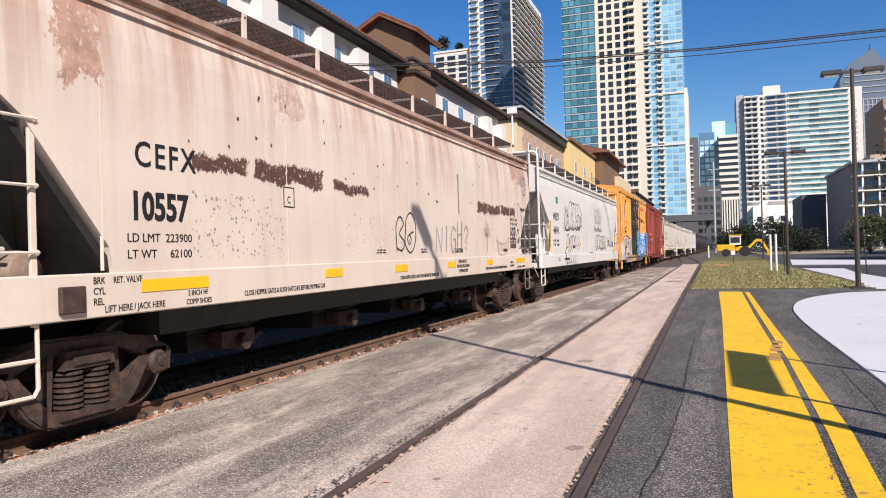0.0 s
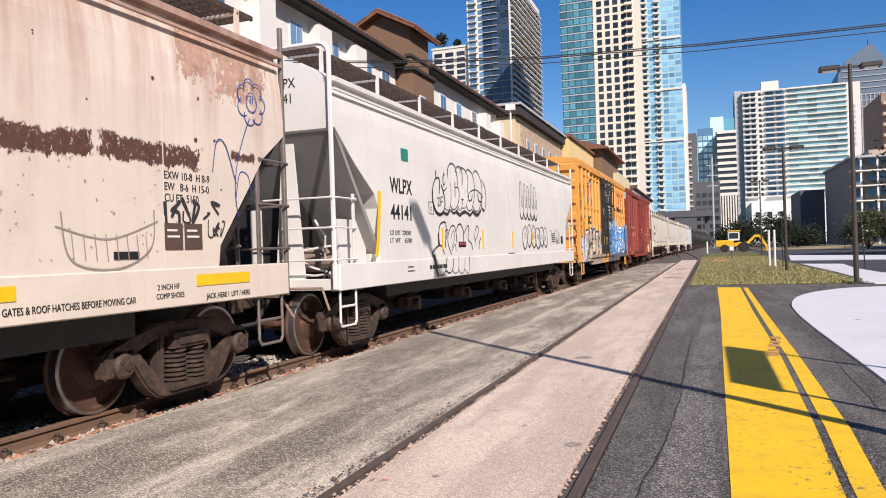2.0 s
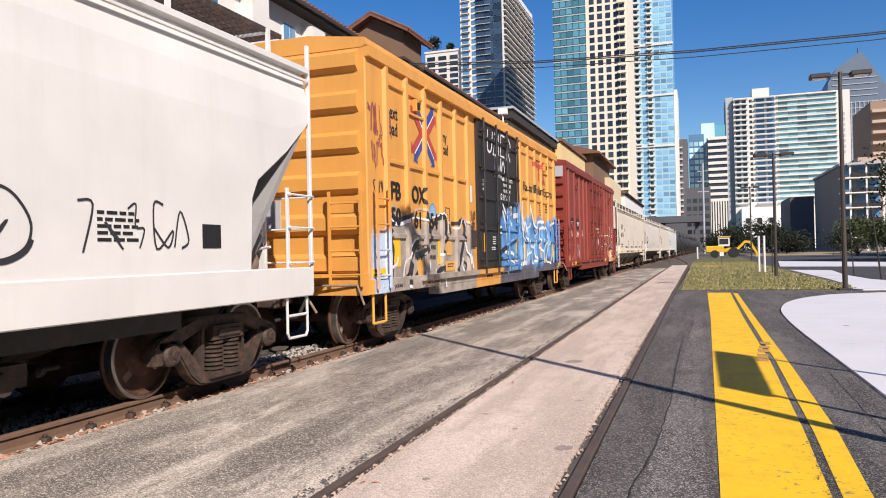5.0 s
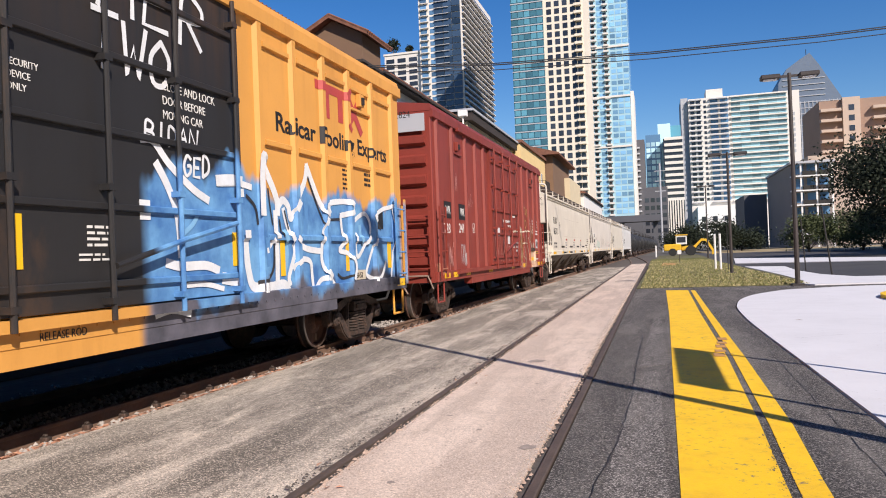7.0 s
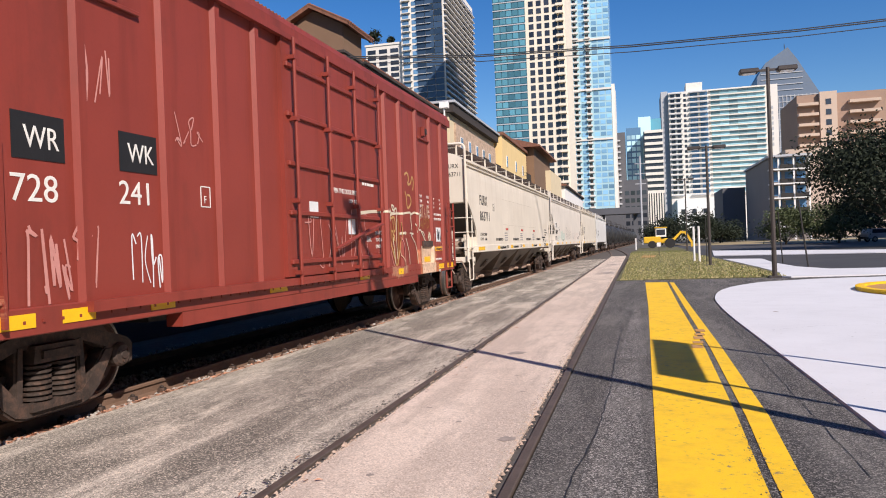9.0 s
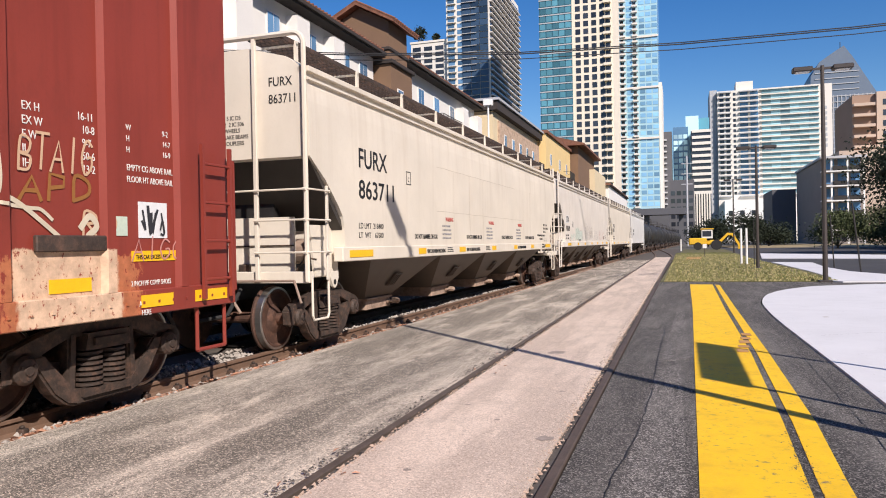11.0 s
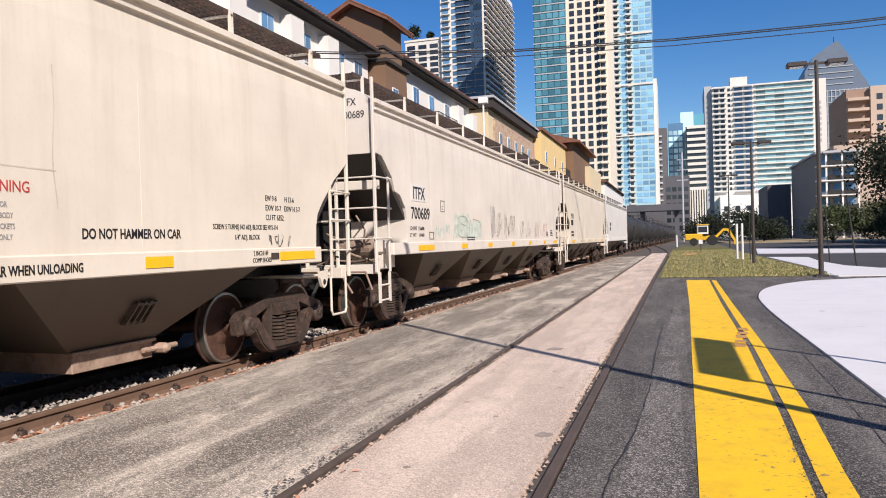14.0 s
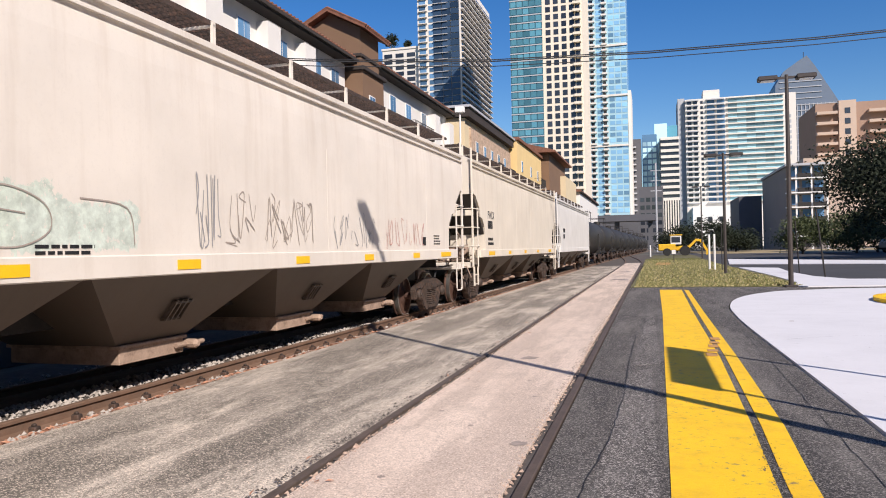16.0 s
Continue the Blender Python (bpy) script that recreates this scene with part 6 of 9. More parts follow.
def boxcar(name, s0, s1, paint_mat, label, posts, door0, door1, door_mat, top=4.9, ribs=(), trim=0.0, waves=8, step_mat=None):
    """Boxcar with ribbed sides, corrugated end and a plug door; door bounds along the car from its centre."""
    L = s1 - s0
    car = thing(name, label, "railcar", "freight train")
    hl = L / 2
    y0 = -hl + trim
    W = HALF - 0.06
    part("body", boxes((-W, W, y0, hl, 1.05, top - 0.15), bevel=0.02), paint_mat, car)
    bm = prism(bmesh.new(), [(-W - 0.05, top - 0.15), (W + 0.05, top - 0.15), (W, top), (0.5, top + 0.13), (-0.5, top + 0.13), (-W, top)], y0, hl, "y")
    part("roof", bm, paint_mat, car)
    part("side_sill", boxes((W - 0.1, W + 0.06, y0, hl, 0.86, 1.10), (-W - 0.06, -W + 0.1, y0, hl, 0.86, 1.10), bevel=0.01), paint_mat, car)
    part("sill_web", boxes((W - 0.16, W + 0.05, y0 + 3.0, hl - 3.2, 0.70, 0.90)), paint_mat, car)
    part("top_chord", boxes((W - 0.02, W + 0.07, y0, hl, top - 0.3, top - 0.12)), paint_mat, car)
    for y in posts:
        bm = prism(bmesh.new(), [(W - 0.01, y - 0.09), (W + 0.06, y - 0.05), (W + 0.06, y + 0.05), (W - 0.01, y + 0.09)], 1.1, top - 0.25, "z")
        part("side_post", bm, paint_mat, car)
    for a, b in zip(posts, posts[1:]):
        if b - a < 1.6:
            for z in ribs:
                bm = prism(bmesh.new(), [(W - 0.01, z + 0.06), (W + 0.045, z + 0.03), (W + 0.045, z - 0.03), (W - 0.01, z - 0.04)], a + 0.12, b - 0.12, "y")
                part("panel_rib", bm, paint_mat, car)
    bm = bmesh.new()
    for k in range(int((L - trim) / 0.21)):
        y = y0 + 0.2 + k * 0.21
        box(bm, W + 0.058, W + 0.072, y - 0.014, y + 0.014, 0.965, 0.993)
    tagged(part("rivet", bm, paint_mat, car), kind="stuff")
    for y in (posts[1] + 0.45, posts[-2] - 0.5):
        vent = part("route_holder", boxes((W, W + 0.05, y - 0.42, y + 0.42, 3.98, 4.03), (W, W + 0.09, y - 0.10, y + 0.06, 4.08, 4.30), bevel=0.008), paint_mat, car)
        part("clip", boxes((W + 0.09, W + 0.12, y - 0.06, y + 0.02, 4.12, 4.24)), M["black"], vent)
    # corrugated ends
    for s in (-1, 1):
        first = None
        n = waves
        e = y0 if s < 0 else hl
        for i in range(n):
            z = 1.35 + i * (top - 1.7) / (n - 1)
            if first is None:
                bm = prism(bmesh.new(), [(e - s * 0.01, -1.1 / n), (e + s * 0.10, -0.6 / n), (e + s * 0.10, 0.6 / n), (e - s * 0.01, 1.1 / n)], -W + 0.12, W - 0.12, "x")
                first = part("end_corrugation", bm, paint_mat, car)
                first.matrix_basis = pose(0, 0, z)
            else:
                again("end_corrugation", first, car, pose(0, 0, z))
        end_ladder(car, e + s * 0.16, 0.9, W - 0.05, 1.0, 2.5, 4, paint_mat)
        ladder(car, W + 0.11, e - s * 0.12, e - s * 0.6, 0.95, 2.6, 4, paint_mat)
        bm = tubes(0.022, ((W, e - s * 0.12, 0.95), (W, e - s * 0.12, 0.40)), ((W, e - s * 0.6, 0.95), (W, e - s * 0.6, 0.40)), ((W, e - s * 0.12, 0.4), (W, e - s * 0.6, 0.4)))
        part("sill_step", bm, step_mat or paint_mat, car)
        a, b = sorted((e, e + s * 0.45))
        part("end_sill", boxes((-W, W, min(e, e + s * 0.1), max(e, e + s * 0.1), 0.86, 1.2), (-0.9, 0.9, a, b, 1.15, 1.2)), paint_mat, car)
        truck(car, e - s * 1.55)
    # door
    d = part("door", boxes((W - 0.02, W + 0.07, door0, door1, 1.12, top - 0.32)), door_mat, car, "sliding plug door")
    rows = []
    for i in range(5):
        z = 1.3 + i * (top - 1.9) / 4.2
        rows.append((W + 0.06, W + 0.115, door0 + 0.08, door1 - 0.08, z, z + 0.07))
    part("door_rib", boxes(*rows, bevel=0.01), door_mat, d)
    w = door1 - door0
    bm = bmesh.new()
    for k in (0.06, 0.36, 0.64, 0.94):
        tube(bm, (W + 0.16, door0 + w * k, 1.0), (W + 0.16, door0 + w * k, top - 0.3), 0.028, 8)
        for z in (1.15, 2.2, 3.4, 4.3):
            box(bm, W + 0.06, W + 0.19, door0 + w * k - 0.05, door0 + w * k + 0.05, z, z + 0.06)
    part("lock_rod", bm, door_mat, d)
    part("door_track", boxes((W + 0.04, W + 0.14, door0 - w, door1 + 0.2, 1.0, 1.1), (W + 0.04, W + 0.12, door0 - w * 0.9, door1 + 0.1, top - 0.34, top - 0.26)), paint_mat, car)
    part("door_lever", tubes(0.03, ((W + 0.2, door0 + w * 0.64, 1.75), (W + 0.22, door0 + w * 0.9, 1.95)), ((W + 0.2, door0 + w * 0.36, 1.5), (W + 0.2, door0 + w * 0.64, 1.75))), door_mat, d)
    coupler(car, L, trim)
    part("underframe", boxes((-1.1, 1.1, y0 + 3, hl - 3, 0.75, 1.05)), M["black"], car)
    CARS.append((car, (s0 + s1) / 2))
    return car, L


def tank_car(s0, s1, first=None):
    L = s1 - s0
    if first:
        car = copy_thing(first, Matrix())
    else:
        car = thing("tank_car", "black cylindrical tank car on a dark frame", "railcar", "freight train")
        bm = bmesh.new()
        h = L / 2
        prof = [(0.2, -h + 0.35), (0.9, -h + 0.5), (1.35, -h + 0.8), (1.48, -h + 1.2), (1.48, h - 1.2), (1.35, h - 0.8), (0.9, h - 0.5), (0.2, h - 0.35)]
        lathe(bm, prof, (0, 0, 2.35), "y", 28)
        part("tank", bm, P["tank"], car, smooth=True)
        bm = bmesh.new()
        lathe(bm, [(0.35, 3.75), (0.35, 4.15), (0.2, 4.2)], (0, 0, 0), "z", 14)
        part("dome", bm, P["tank"], car)
        part("top_platform", tubes(0.025, ((-0.8, -1, 4.5), (0.8, -1, 4.5)), ((0.8, -1, 4.5), (0.8, 1, 4.5)), ((0.8, 1, 4.5), (-0.8, 1, 4.5)), ((0.8, -1, 3.6), (0.8, -1, 4.5)), ((0.8, 1, 3.6), (0.8, 1, 4.5))), M["black"], car)
        part("underframe", boxes((-0.3, 0.3, -h, h, 0.75, 1.05), (-1.4, 1.4, -h, -h + 0.8, 0.95, 1.05), (-1.4, 1.4, h - 0.8, h, 0.95, 1.05)), M["black"], car)
        for s in (-1, 1):
            truck(car, s * (h - 1.6), False)
            part("saddle", boxes((-1.2, 1.2, s * (h - 1.9) - 0.2, s * (h - 1.9) + 0.2, 0.95, 1.6)), M["black"], car)
        ladder(car, 1.5, -0.25, 0.25, 0.9, 2.6, 6, M["black"])
    CARS.append((car, (s0 + s1) / 2))
    return car


CUT_A = [(0, 2.95), (0.43, 2.64), (1.27, 1.62), (1.30, 1.42)]
CUT_W = [(0, 3.26), (0.55, 2.82), (1.20, 2.40), (1.32, 2.18), (1.36, 1.5)]
CUT_F = [(0, 2.74), (0.45, 2.44), (0.85, 2.08), (0.98, 1.93), (1.03, 1.76)]
CUT_I = [(0, 3.03), (0.22, 3.0), (0.66, 2.66), (0.78, 2.42), (1.02, 2.37), (1.27, 2.14), (1.33, 1.96)]
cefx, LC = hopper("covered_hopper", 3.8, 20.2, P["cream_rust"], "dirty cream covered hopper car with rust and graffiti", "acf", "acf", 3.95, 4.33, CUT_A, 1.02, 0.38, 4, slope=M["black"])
wlpx, LW = hopper("covered_hopper", 21.5, 39.15, P["white"], "clean white covered hopper car with bubble graffiti", "acf", "acf_arch", 3.95, 4.33, CUT_W, 0.97, 0.38, 4, slope=P["slope_grey_shade"])
FTRIM = 0.86
FPOSTS = [-6.45, -5.58, -4.70, -3.82, -2.93, -2.10, 2.75, 3.68, 4.62, 5.55, 6.55, 7.55]
fbox, LF = boxcar("boxcar", 40.15, 56.2, P["yellow"], "yellow high boxcar with black door and blue graffiti", FPOSTS,
                  -1.45, 2.2, P["door_black"], 4.92, (1.80, 3.06, 4.36), FTRIM, 6, P["yellow_plain"])
RPOSTS = [-7.1, -5.85, -4.6, -3.55, -2.6, 2.45, 3.35, 4.5, 5.6, 6.6]
redc, LR = boxcar("boxcar", 58.3, 73.2, P["red"], "oxide red high boxcar with chalk graffiti", RPOSTS,
                  -1.95, 2.0, P["red"], 4.92)
furx, LU = hopper("covered_hopper", 75.0, 94.0, P["cream"], "cream covered hopper car with grey-brown bays", "bay", "arch", 3.95, 4.30, CUT_F, 1.25, 0.22, 4, bogie=1.24)
itfx, LI = hopper("covered_hopper", 95.15, 114.1, P["pale"], "pale covered hopper car with mint paint patches", "bay", "post", 3.92, 4.28, CUT_I, 1.28, 0.22, 4, bogie=1.58)
pwlx, LP = hopper("covered_hopper", 115.3, 131.9, P["cream"], "cream covered hopper car, plain sides", "bay", "post", 3.95, 4.3, CUT_I, 1.25, 0.22, 3)
lasth, LH = hopper("covered_hopper", 133.0, 150.3, P["white"], "white covered hopper car ahead of the tank cars", "bay", "post", 3.95, 4.3, CUT_F, 1.25, 0.22, 3, near=False)
tank0 = tank_car(151.6, 167.0)
for i in range(9):
    tank_car(168.2 + 16.6 * i, 183.6 + 16.6 * i, tank0)

# ---- lettering, reflectors and graffiti on the cars ----
SILL = HALF + 0.021


def blots(car, y0, y1, z0, z1, n, mat, seed, size=0.05, x=HALF, name="stain"):
    rnd = random.Random(seed)
    bm = bmesh.new()
    for _ in range(n):
        cy, cz, r = rnd.uniform(y0, y1), rnd.uniform(z0, z1), size * rnd.uniform(0.3, 1.0)
        vs = [bm.verts.new((x + 0.004, cy + math.cos(a) * r * rnd.uniform(0.5, 1.2), cz + math.sin(a) * r * rnd.uniform(0.5, 1.2))) for a in (0.0, 1.0, 2.1, 3.1, 4.2, 5.2)]
        bm.faces.new(vs)
    return tagged(part(name, bm, mat, car), kind="stuff")


def reflectors(car, spans, z0, z1, x=SILL, mat="reflect"):
    for a, b in spans:
        label_plate(car, a, b, z0, z1, M[mat], x)


def frame_mark(car, y0, y1, z0, z1, word, x=HALF, mat="text_black"):
    """A small square frame with a letter in it."""
    w = 0.012
    part("stencil_frame", boxes((x + 0.001, x + 0.006, y0, y1, z1 - w, z1), (x + 0.001, x + 0.006, y0, y1, z0, z0 + w),
                                (x + 0.001, x + 0.006, y0, y0 + w, z0, z1), (x + 0.001, x + 0.006, y1 - w, y1, z0, z1)), M[mat], car)
    side_text(car, word, y0 + (y1 - y0) * 0.33, z0 + 0.05, (z1 - z0) * 0.5, mat, x)


def seams(car, ys, z0, z1, mat, x=HALF):
    first = None
    for y in ys:
        if first is None:
            first = part("weld_seam", prism(bmesh.new(), [(x - 0.02, -0.014), (x + 0.0025, -0.005), (x + 0.0025, 0.005), (x - 0.02, 0.014)], z0, min(z1, 3.1), "z"), mat, car)
            first.matrix_basis = pose(0, y, 0)
        else:
            again("weld_seam", first, car, pose(0, y, 0))


GLYPH = {"P": [[(0.1, 0), (0.1, 1), (0.8, 0.9), (0.8, 0.55), (0.1, 0.45)]], "T": [[(0, 1), (1, 1)], [(0.5, 1), (0.5, 0)]], "U": [[(0, 1), (0.05, 0.2), (0.4, 0), (0.8, 0.2), (0.9, 1)]], "M": [[(0, 0), (0.15, 1), (0.5, 0.4), (0.85, 1), (1, 0)]],
         "E": [[(0.9, 1), (0.1, 1), (0.1, 0), (0.9, 0)], [(0.1, 0.5), (0.7, 0.5)]], "R": [[(0.1, 0), (0.1, 1), (0.8, 0.85), (0.8, 0.55), (0.15, 0.5)], [(0.3, 0.5), (0.9, 0)]],
         "W": [[(0, 1), (0.25, 0), (0.5, 0.6), (0.75, 0), (1, 1)]], "O": [[(0.5, 1), (0.05, 0.6), (0.2, 0.05), (0.75, 0.05), (0.95, 0.6), (0.5, 1)]],
         "B": [[(0.1, 0), (0.1, 1), (0.8, 0.9), (0.7, 0.55), (0.1, 0.5), (0.9, 0.4), (0.8, 0.02), (0.1, 0)]], "I": [[(0.5, 1), (0.5, 0)]], "D": [[(0.1, 0), (0.1, 1), (0.8, 0.8), (0.85, 0.3), (0.1, 0)]],
         "A": [[(0, 0), (0.5, 1), (1, 0)], [(0.2, 0.4), (0.8, 0.4)]], "N": [[(0, 0), (0.05, 1), (0.9, 0), (1, 1)]], "G": [[(0.9, 0.85), (0.4, 1), (0.05, 0.5), (0.4, 0), (0.9, 0.2), (0.9, 0.5), (0.55, 0.5)]],
         "H": [[(0.1, 1), (0.1, 0)], [(0.9, 1), (0.9, 0)], [(0.1, 0.5), (0.9, 0.55)]], "?": [[(0.1, 0.8), (0.5, 1), (0.9, 0.75), (0.5, 0.45), (0.5, 0.25)], [(0.5, 0.08), (0.5, 0.0)]]}


def hand_word(car, word, y, z, w, h, mat, lw, x=HALF, seed=3, slant=0.1):
    """A word sprayed by hand."""
    rnd = random.Random(seed)
    bm = bmesh.new()
    step = w / len(word)
    for i, ch in enumerate(word):
        dz, sc = rnd.uniform(-0.08, 0.08) * h, rnd.uniform(0.9, 1.12)
        for line in GLYPH.get(ch, []):
            pts = [(y + i * step + px * step * 0.8 + slant * pz * h, z + dz + pz * h * sc) for px, pz in line]
            pts = smooth_line(pts, 4) if ch in "UORBDG?" else pts
            stroke(bm, pts, lw, x)
    return part("graffiti", bm, mat, car)


def mark_cefx():
    c = cefx
    side_text(c, "CEFX", -6.62, 2.37, 0.33, squeeze=0.80, bold=0.004, space=1.22)
    side_text(c, "10557", -6.69, 1.88, 0.36, squeeze=0.74, bold=0.012)
    side_text(c, "LD LMT  223900", -6.73, 1.67, 0.115)
    side_text(c, "LT WT     62100", -6.73, 1.52, 0.115)
    reflectors(c, [(-6.59, -5.65), (-3.25, -2.78), (-1.0, -0.5), (1.44, 1.91), (3.99, 4.46), (6.5, 7.39)], 1.21, 1.325)
    for i, w in enumerate(("BRK", "CYL", "REL")):
        side_text(c, w, -7.14, 1.31 - i * 0.09, 0.085, x=SILL)
    side_text(c, "RET. VALVE", -6.92, 1.31, 0.08, x=SILL)
    side_text(c, "LIFT HERE / JACK HERE", -7.02, 1.06, 0.085, x=SILL)
    side_text(c, "2 INCH HF", -5.96, 1.14, 0.075, x=SILL)
    side_text(c, "COMP SHOES", -5.99, 1.055, 0.075, x=SILL)
    side_text(c, "CLOSE HOPPER GATES & ROOF HATCHES BEFORE MOVING CAR", -5.04, 1.08, 0.085, x=SILL, squeeze=0.72)
    side_text(c, "CLOSE HOPPER GATES & ROOF HATCHES BEFORE MOVING CAR", -0.8, 1.08, 0.085, x=SILL, squeeze=0.72)
    side_text(c, "CLOSE HOPPER GATES & ROOF HATCHES BEFORE MOVING CAR", 3.9, 1.10, 0.085, x=SILL, squeeze=0.72)
    side_text(c, "CAUTION", 1.95, 1.50, 0.125, bold=0.003)
    for i, w in enumerate(("OPEN HATCH", "BEFORE UNLOADING", "COMPARTMENT")):
        side_text(c, w, 2.0 + (0.08 if i != 1 else 0), 1.29 - 0.095 * i, 0.095, x=SILL)
    side_text(c, "2 INCH HF", 5.95, 1.2, 0.075, x=SILL)
    side_text(c, "COMP SHOES", 5.93, 1.115, 0.075, x=SILL)
    side_text(c, "JACK HERE \\  LIFT / HERE", 6.65, 1.07, 0.08, x=SILL)
    for i, w in enumerate(("EXW 10-8  H 8-9", "EW   8-6  H 15-0", "CU FT  5150")):
        side_text(c, w, 6.10, 2.27 - 0.11 * i, 0.11)
    frame_mark(c, -4.18, -3.94, 2.11, 2.36, "C")
    blots(c, -5.9, -4.2, 1.5, 2.2, 150, INK["faint"], 11, 0.022)
    blots(c, -2.6, 0.5, 1.5, 2.1, 110, INK["faint"], 12, 0.02)
    blots(c, 1.9, 6.5, 1.5, 2.4, 130, INK["faint"], 13, 0.018)
    blots(c, -6.5, 7.0, 2.2, 3.4, 40, INK["rustline"], 14, 0.035)
    # a tall rounded scribble in two loops
    bm = bmesh.new()
    stroke(bm, smooth_line([(-0.86, 1.55), (-0.88, 1.95), (-0.72, 2.12), (-0.58, 2.0), (-0.75, 1.84), (-0.55, 1.70), (-0.66, 1.56), (-0.86, 1.6)], 6), 0.028)
    stroke(bm, smooth_line([(-0.5, 1.9), (-0.45, 2.1), (-0.25, 2.2), (-0.06, 2.0), (-0.1, 1.68), (-0.3, 1.52), (-0.52, 1.66), (-0.5, 1.9)], 6), 0.028)
    stroke(bm, smooth_line([(-0.36, 1.84), (-0.26, 1.76), (-0.34, 1.66), (-0.42, 1.76), (-0.3, 1.84), (-0.16, 1.88)], 6), 0.024)
    part("graffiti", bm, INK["black"], c)
    hand_word(c, "NIGH?", 0.9, 1.55, 1.95, 0.5, INK["grey"], 0.04, seed=4)
    # a seven-fingered leaf
    bm = bmesh.new()
    for k in range(7):
        a = radians(90 + (k - 3) * 27)
        r = 0.42 - abs(k - 3) * 0.06
        tip = Vector((4.14 + math.cos(a) * r, 1.86 + math.sin(a) * r))
        base = Vector((4.14, 1.86))
        n = Vector((-math.sin(a), math.cos(a))) * 0.05
        stroke(bm, [base, (base + tip) / 2 + n, tip, (base + tip) / 2 - n, base], 0.014)
    stroke(bm, [(4.14, 1.86), (4.12, 1.5)], 0.018)
    part("graffiti", bm, INK["taupe"], c)
    # a mouth-like scribble
    bm = bmesh.new()
    stroke(bm, smooth_line([(4.9, 1.9), (5.0, 1.5), (5.5, 1.42), (5.9, 1.6), (5.95, 1.95)], 6), 0.018)
    for k in range(8):
        stroke(bm, [(5.0 + 0.12 * k, 1.72), (5.02 + 0.12 * k, 1.5)], 0.012)
    stroke(bm, smooth_line([(4.85, 1.78), (5.4, 1.68), (6.0, 1.85)], 6), 0.016)
    part("graffiti", bm, INK["taupe"], c)
    # a flower with a stem and leaves
    bm = bmesh.new()
    for k in range(7):
        a = 2 * math.pi * k / 7
        cy, cz = 7.55 + math.cos(a) * 0.17, 3.25 + math.sin(a) * 0.17
        stroke(bm, [(cy + math.cos(b) * 0.1, cz + math.sin(b) * 0.1) for b in [a - 1.7 + 0.34 * i for i in range(11)]], 0.014)
    stroke(bm, [(7.55 + math.cos(b) * 0.1, 3.25 + math.sin(b) * 0.11) for b in [0.45 * i for i in range(15)]], 0.014)
    stroke(bm, [(7.53, 3.32), (7.53, 3.24)], 0.014)
    stroke(bm, [(7.57, 3.32), (7.57, 3.24)], 0.014)
    stroke(bm, smooth_line([(7.5, 3.06), (7.36, 2.8), (7.24, 2.5), (7.2, 2.2), (7.24, 1.95)], 6), 0.014)
    stroke(bm, smooth_line([(7.22, 2.3), (7.05, 2.7), (6.9, 2.72), (6.82, 2.4)], 6), 0.014)
    stroke(bm, smooth_line([(7.22, 2.15), (7.3, 2.42), (7.45, 2.4), (7.5, 2.2)], 6), 0.014)
    part("graffiti", bm, INK["navy"], c)
    scrawl(c, 6.05, 1.86, 0.9, 0.2, 6, INK["black"], 21, 0.03)
    scrawl(c, 6.72, 1.72, 0.3, 0.15, 3, INK["black"], 22, 0.018)
    for a, b in ((6.09, 6.34), (6.37, 6.63)):
        q = label_plate(c, a, b, 1.58, 1.84, INK["rustline"], name="data_panel")
        part("panel_line", boxes((HALF + 0.008, HALF + 0.011, a + 0.03, b - 0.05, 1.70, 1.72), (HALF + 0.008, HALF + 0.011, a + 0.03, b - 0.08, 1.76, 1.78)), M["text_white"], q)
    label_plate(c, 5.45, 5.75, 1.50, 1.57, M["text_black"], name="data_panel")
    seams(c, [-7.0, -4.1, -1.4, 1.35, 2.24, 4.2, 6.1], 1.42, 3.6, P["cream_rust"], HALF)
    bm = bmesh.new()
    stroke(bm, smooth_line([(2.2, 3.08), (2.23, 3.0), (2.22, 2.7), (2.24, 2.3)], 8), 0.05)
    part("drip_stain", bm, INK["grey"], c)
    bars(c, -1.6, 1.56, 0.4, 2, 0.02, 0.02, seed=31)
    bars(c, 0.2, 1.56, 0.3, 2, 0.025, 0.02, seed=32)
    # retaining valve box on the sill
    part("valve_box", boxes((SILL, SILL + 0.05, -7.5, -7.25, 1.08, 1.3), bevel=0.01), M["truck"], c)


def spray_lines(car, lines, mat, x=HALF):
    """Hand-drawn sprayed lines, each with its own width."""
    bm = bmesh.new()
    for pts, lw in lines:
        stroke(bm, smooth_line(pts, 5), lw, x)
    return part("graffiti", bm, mat, car)


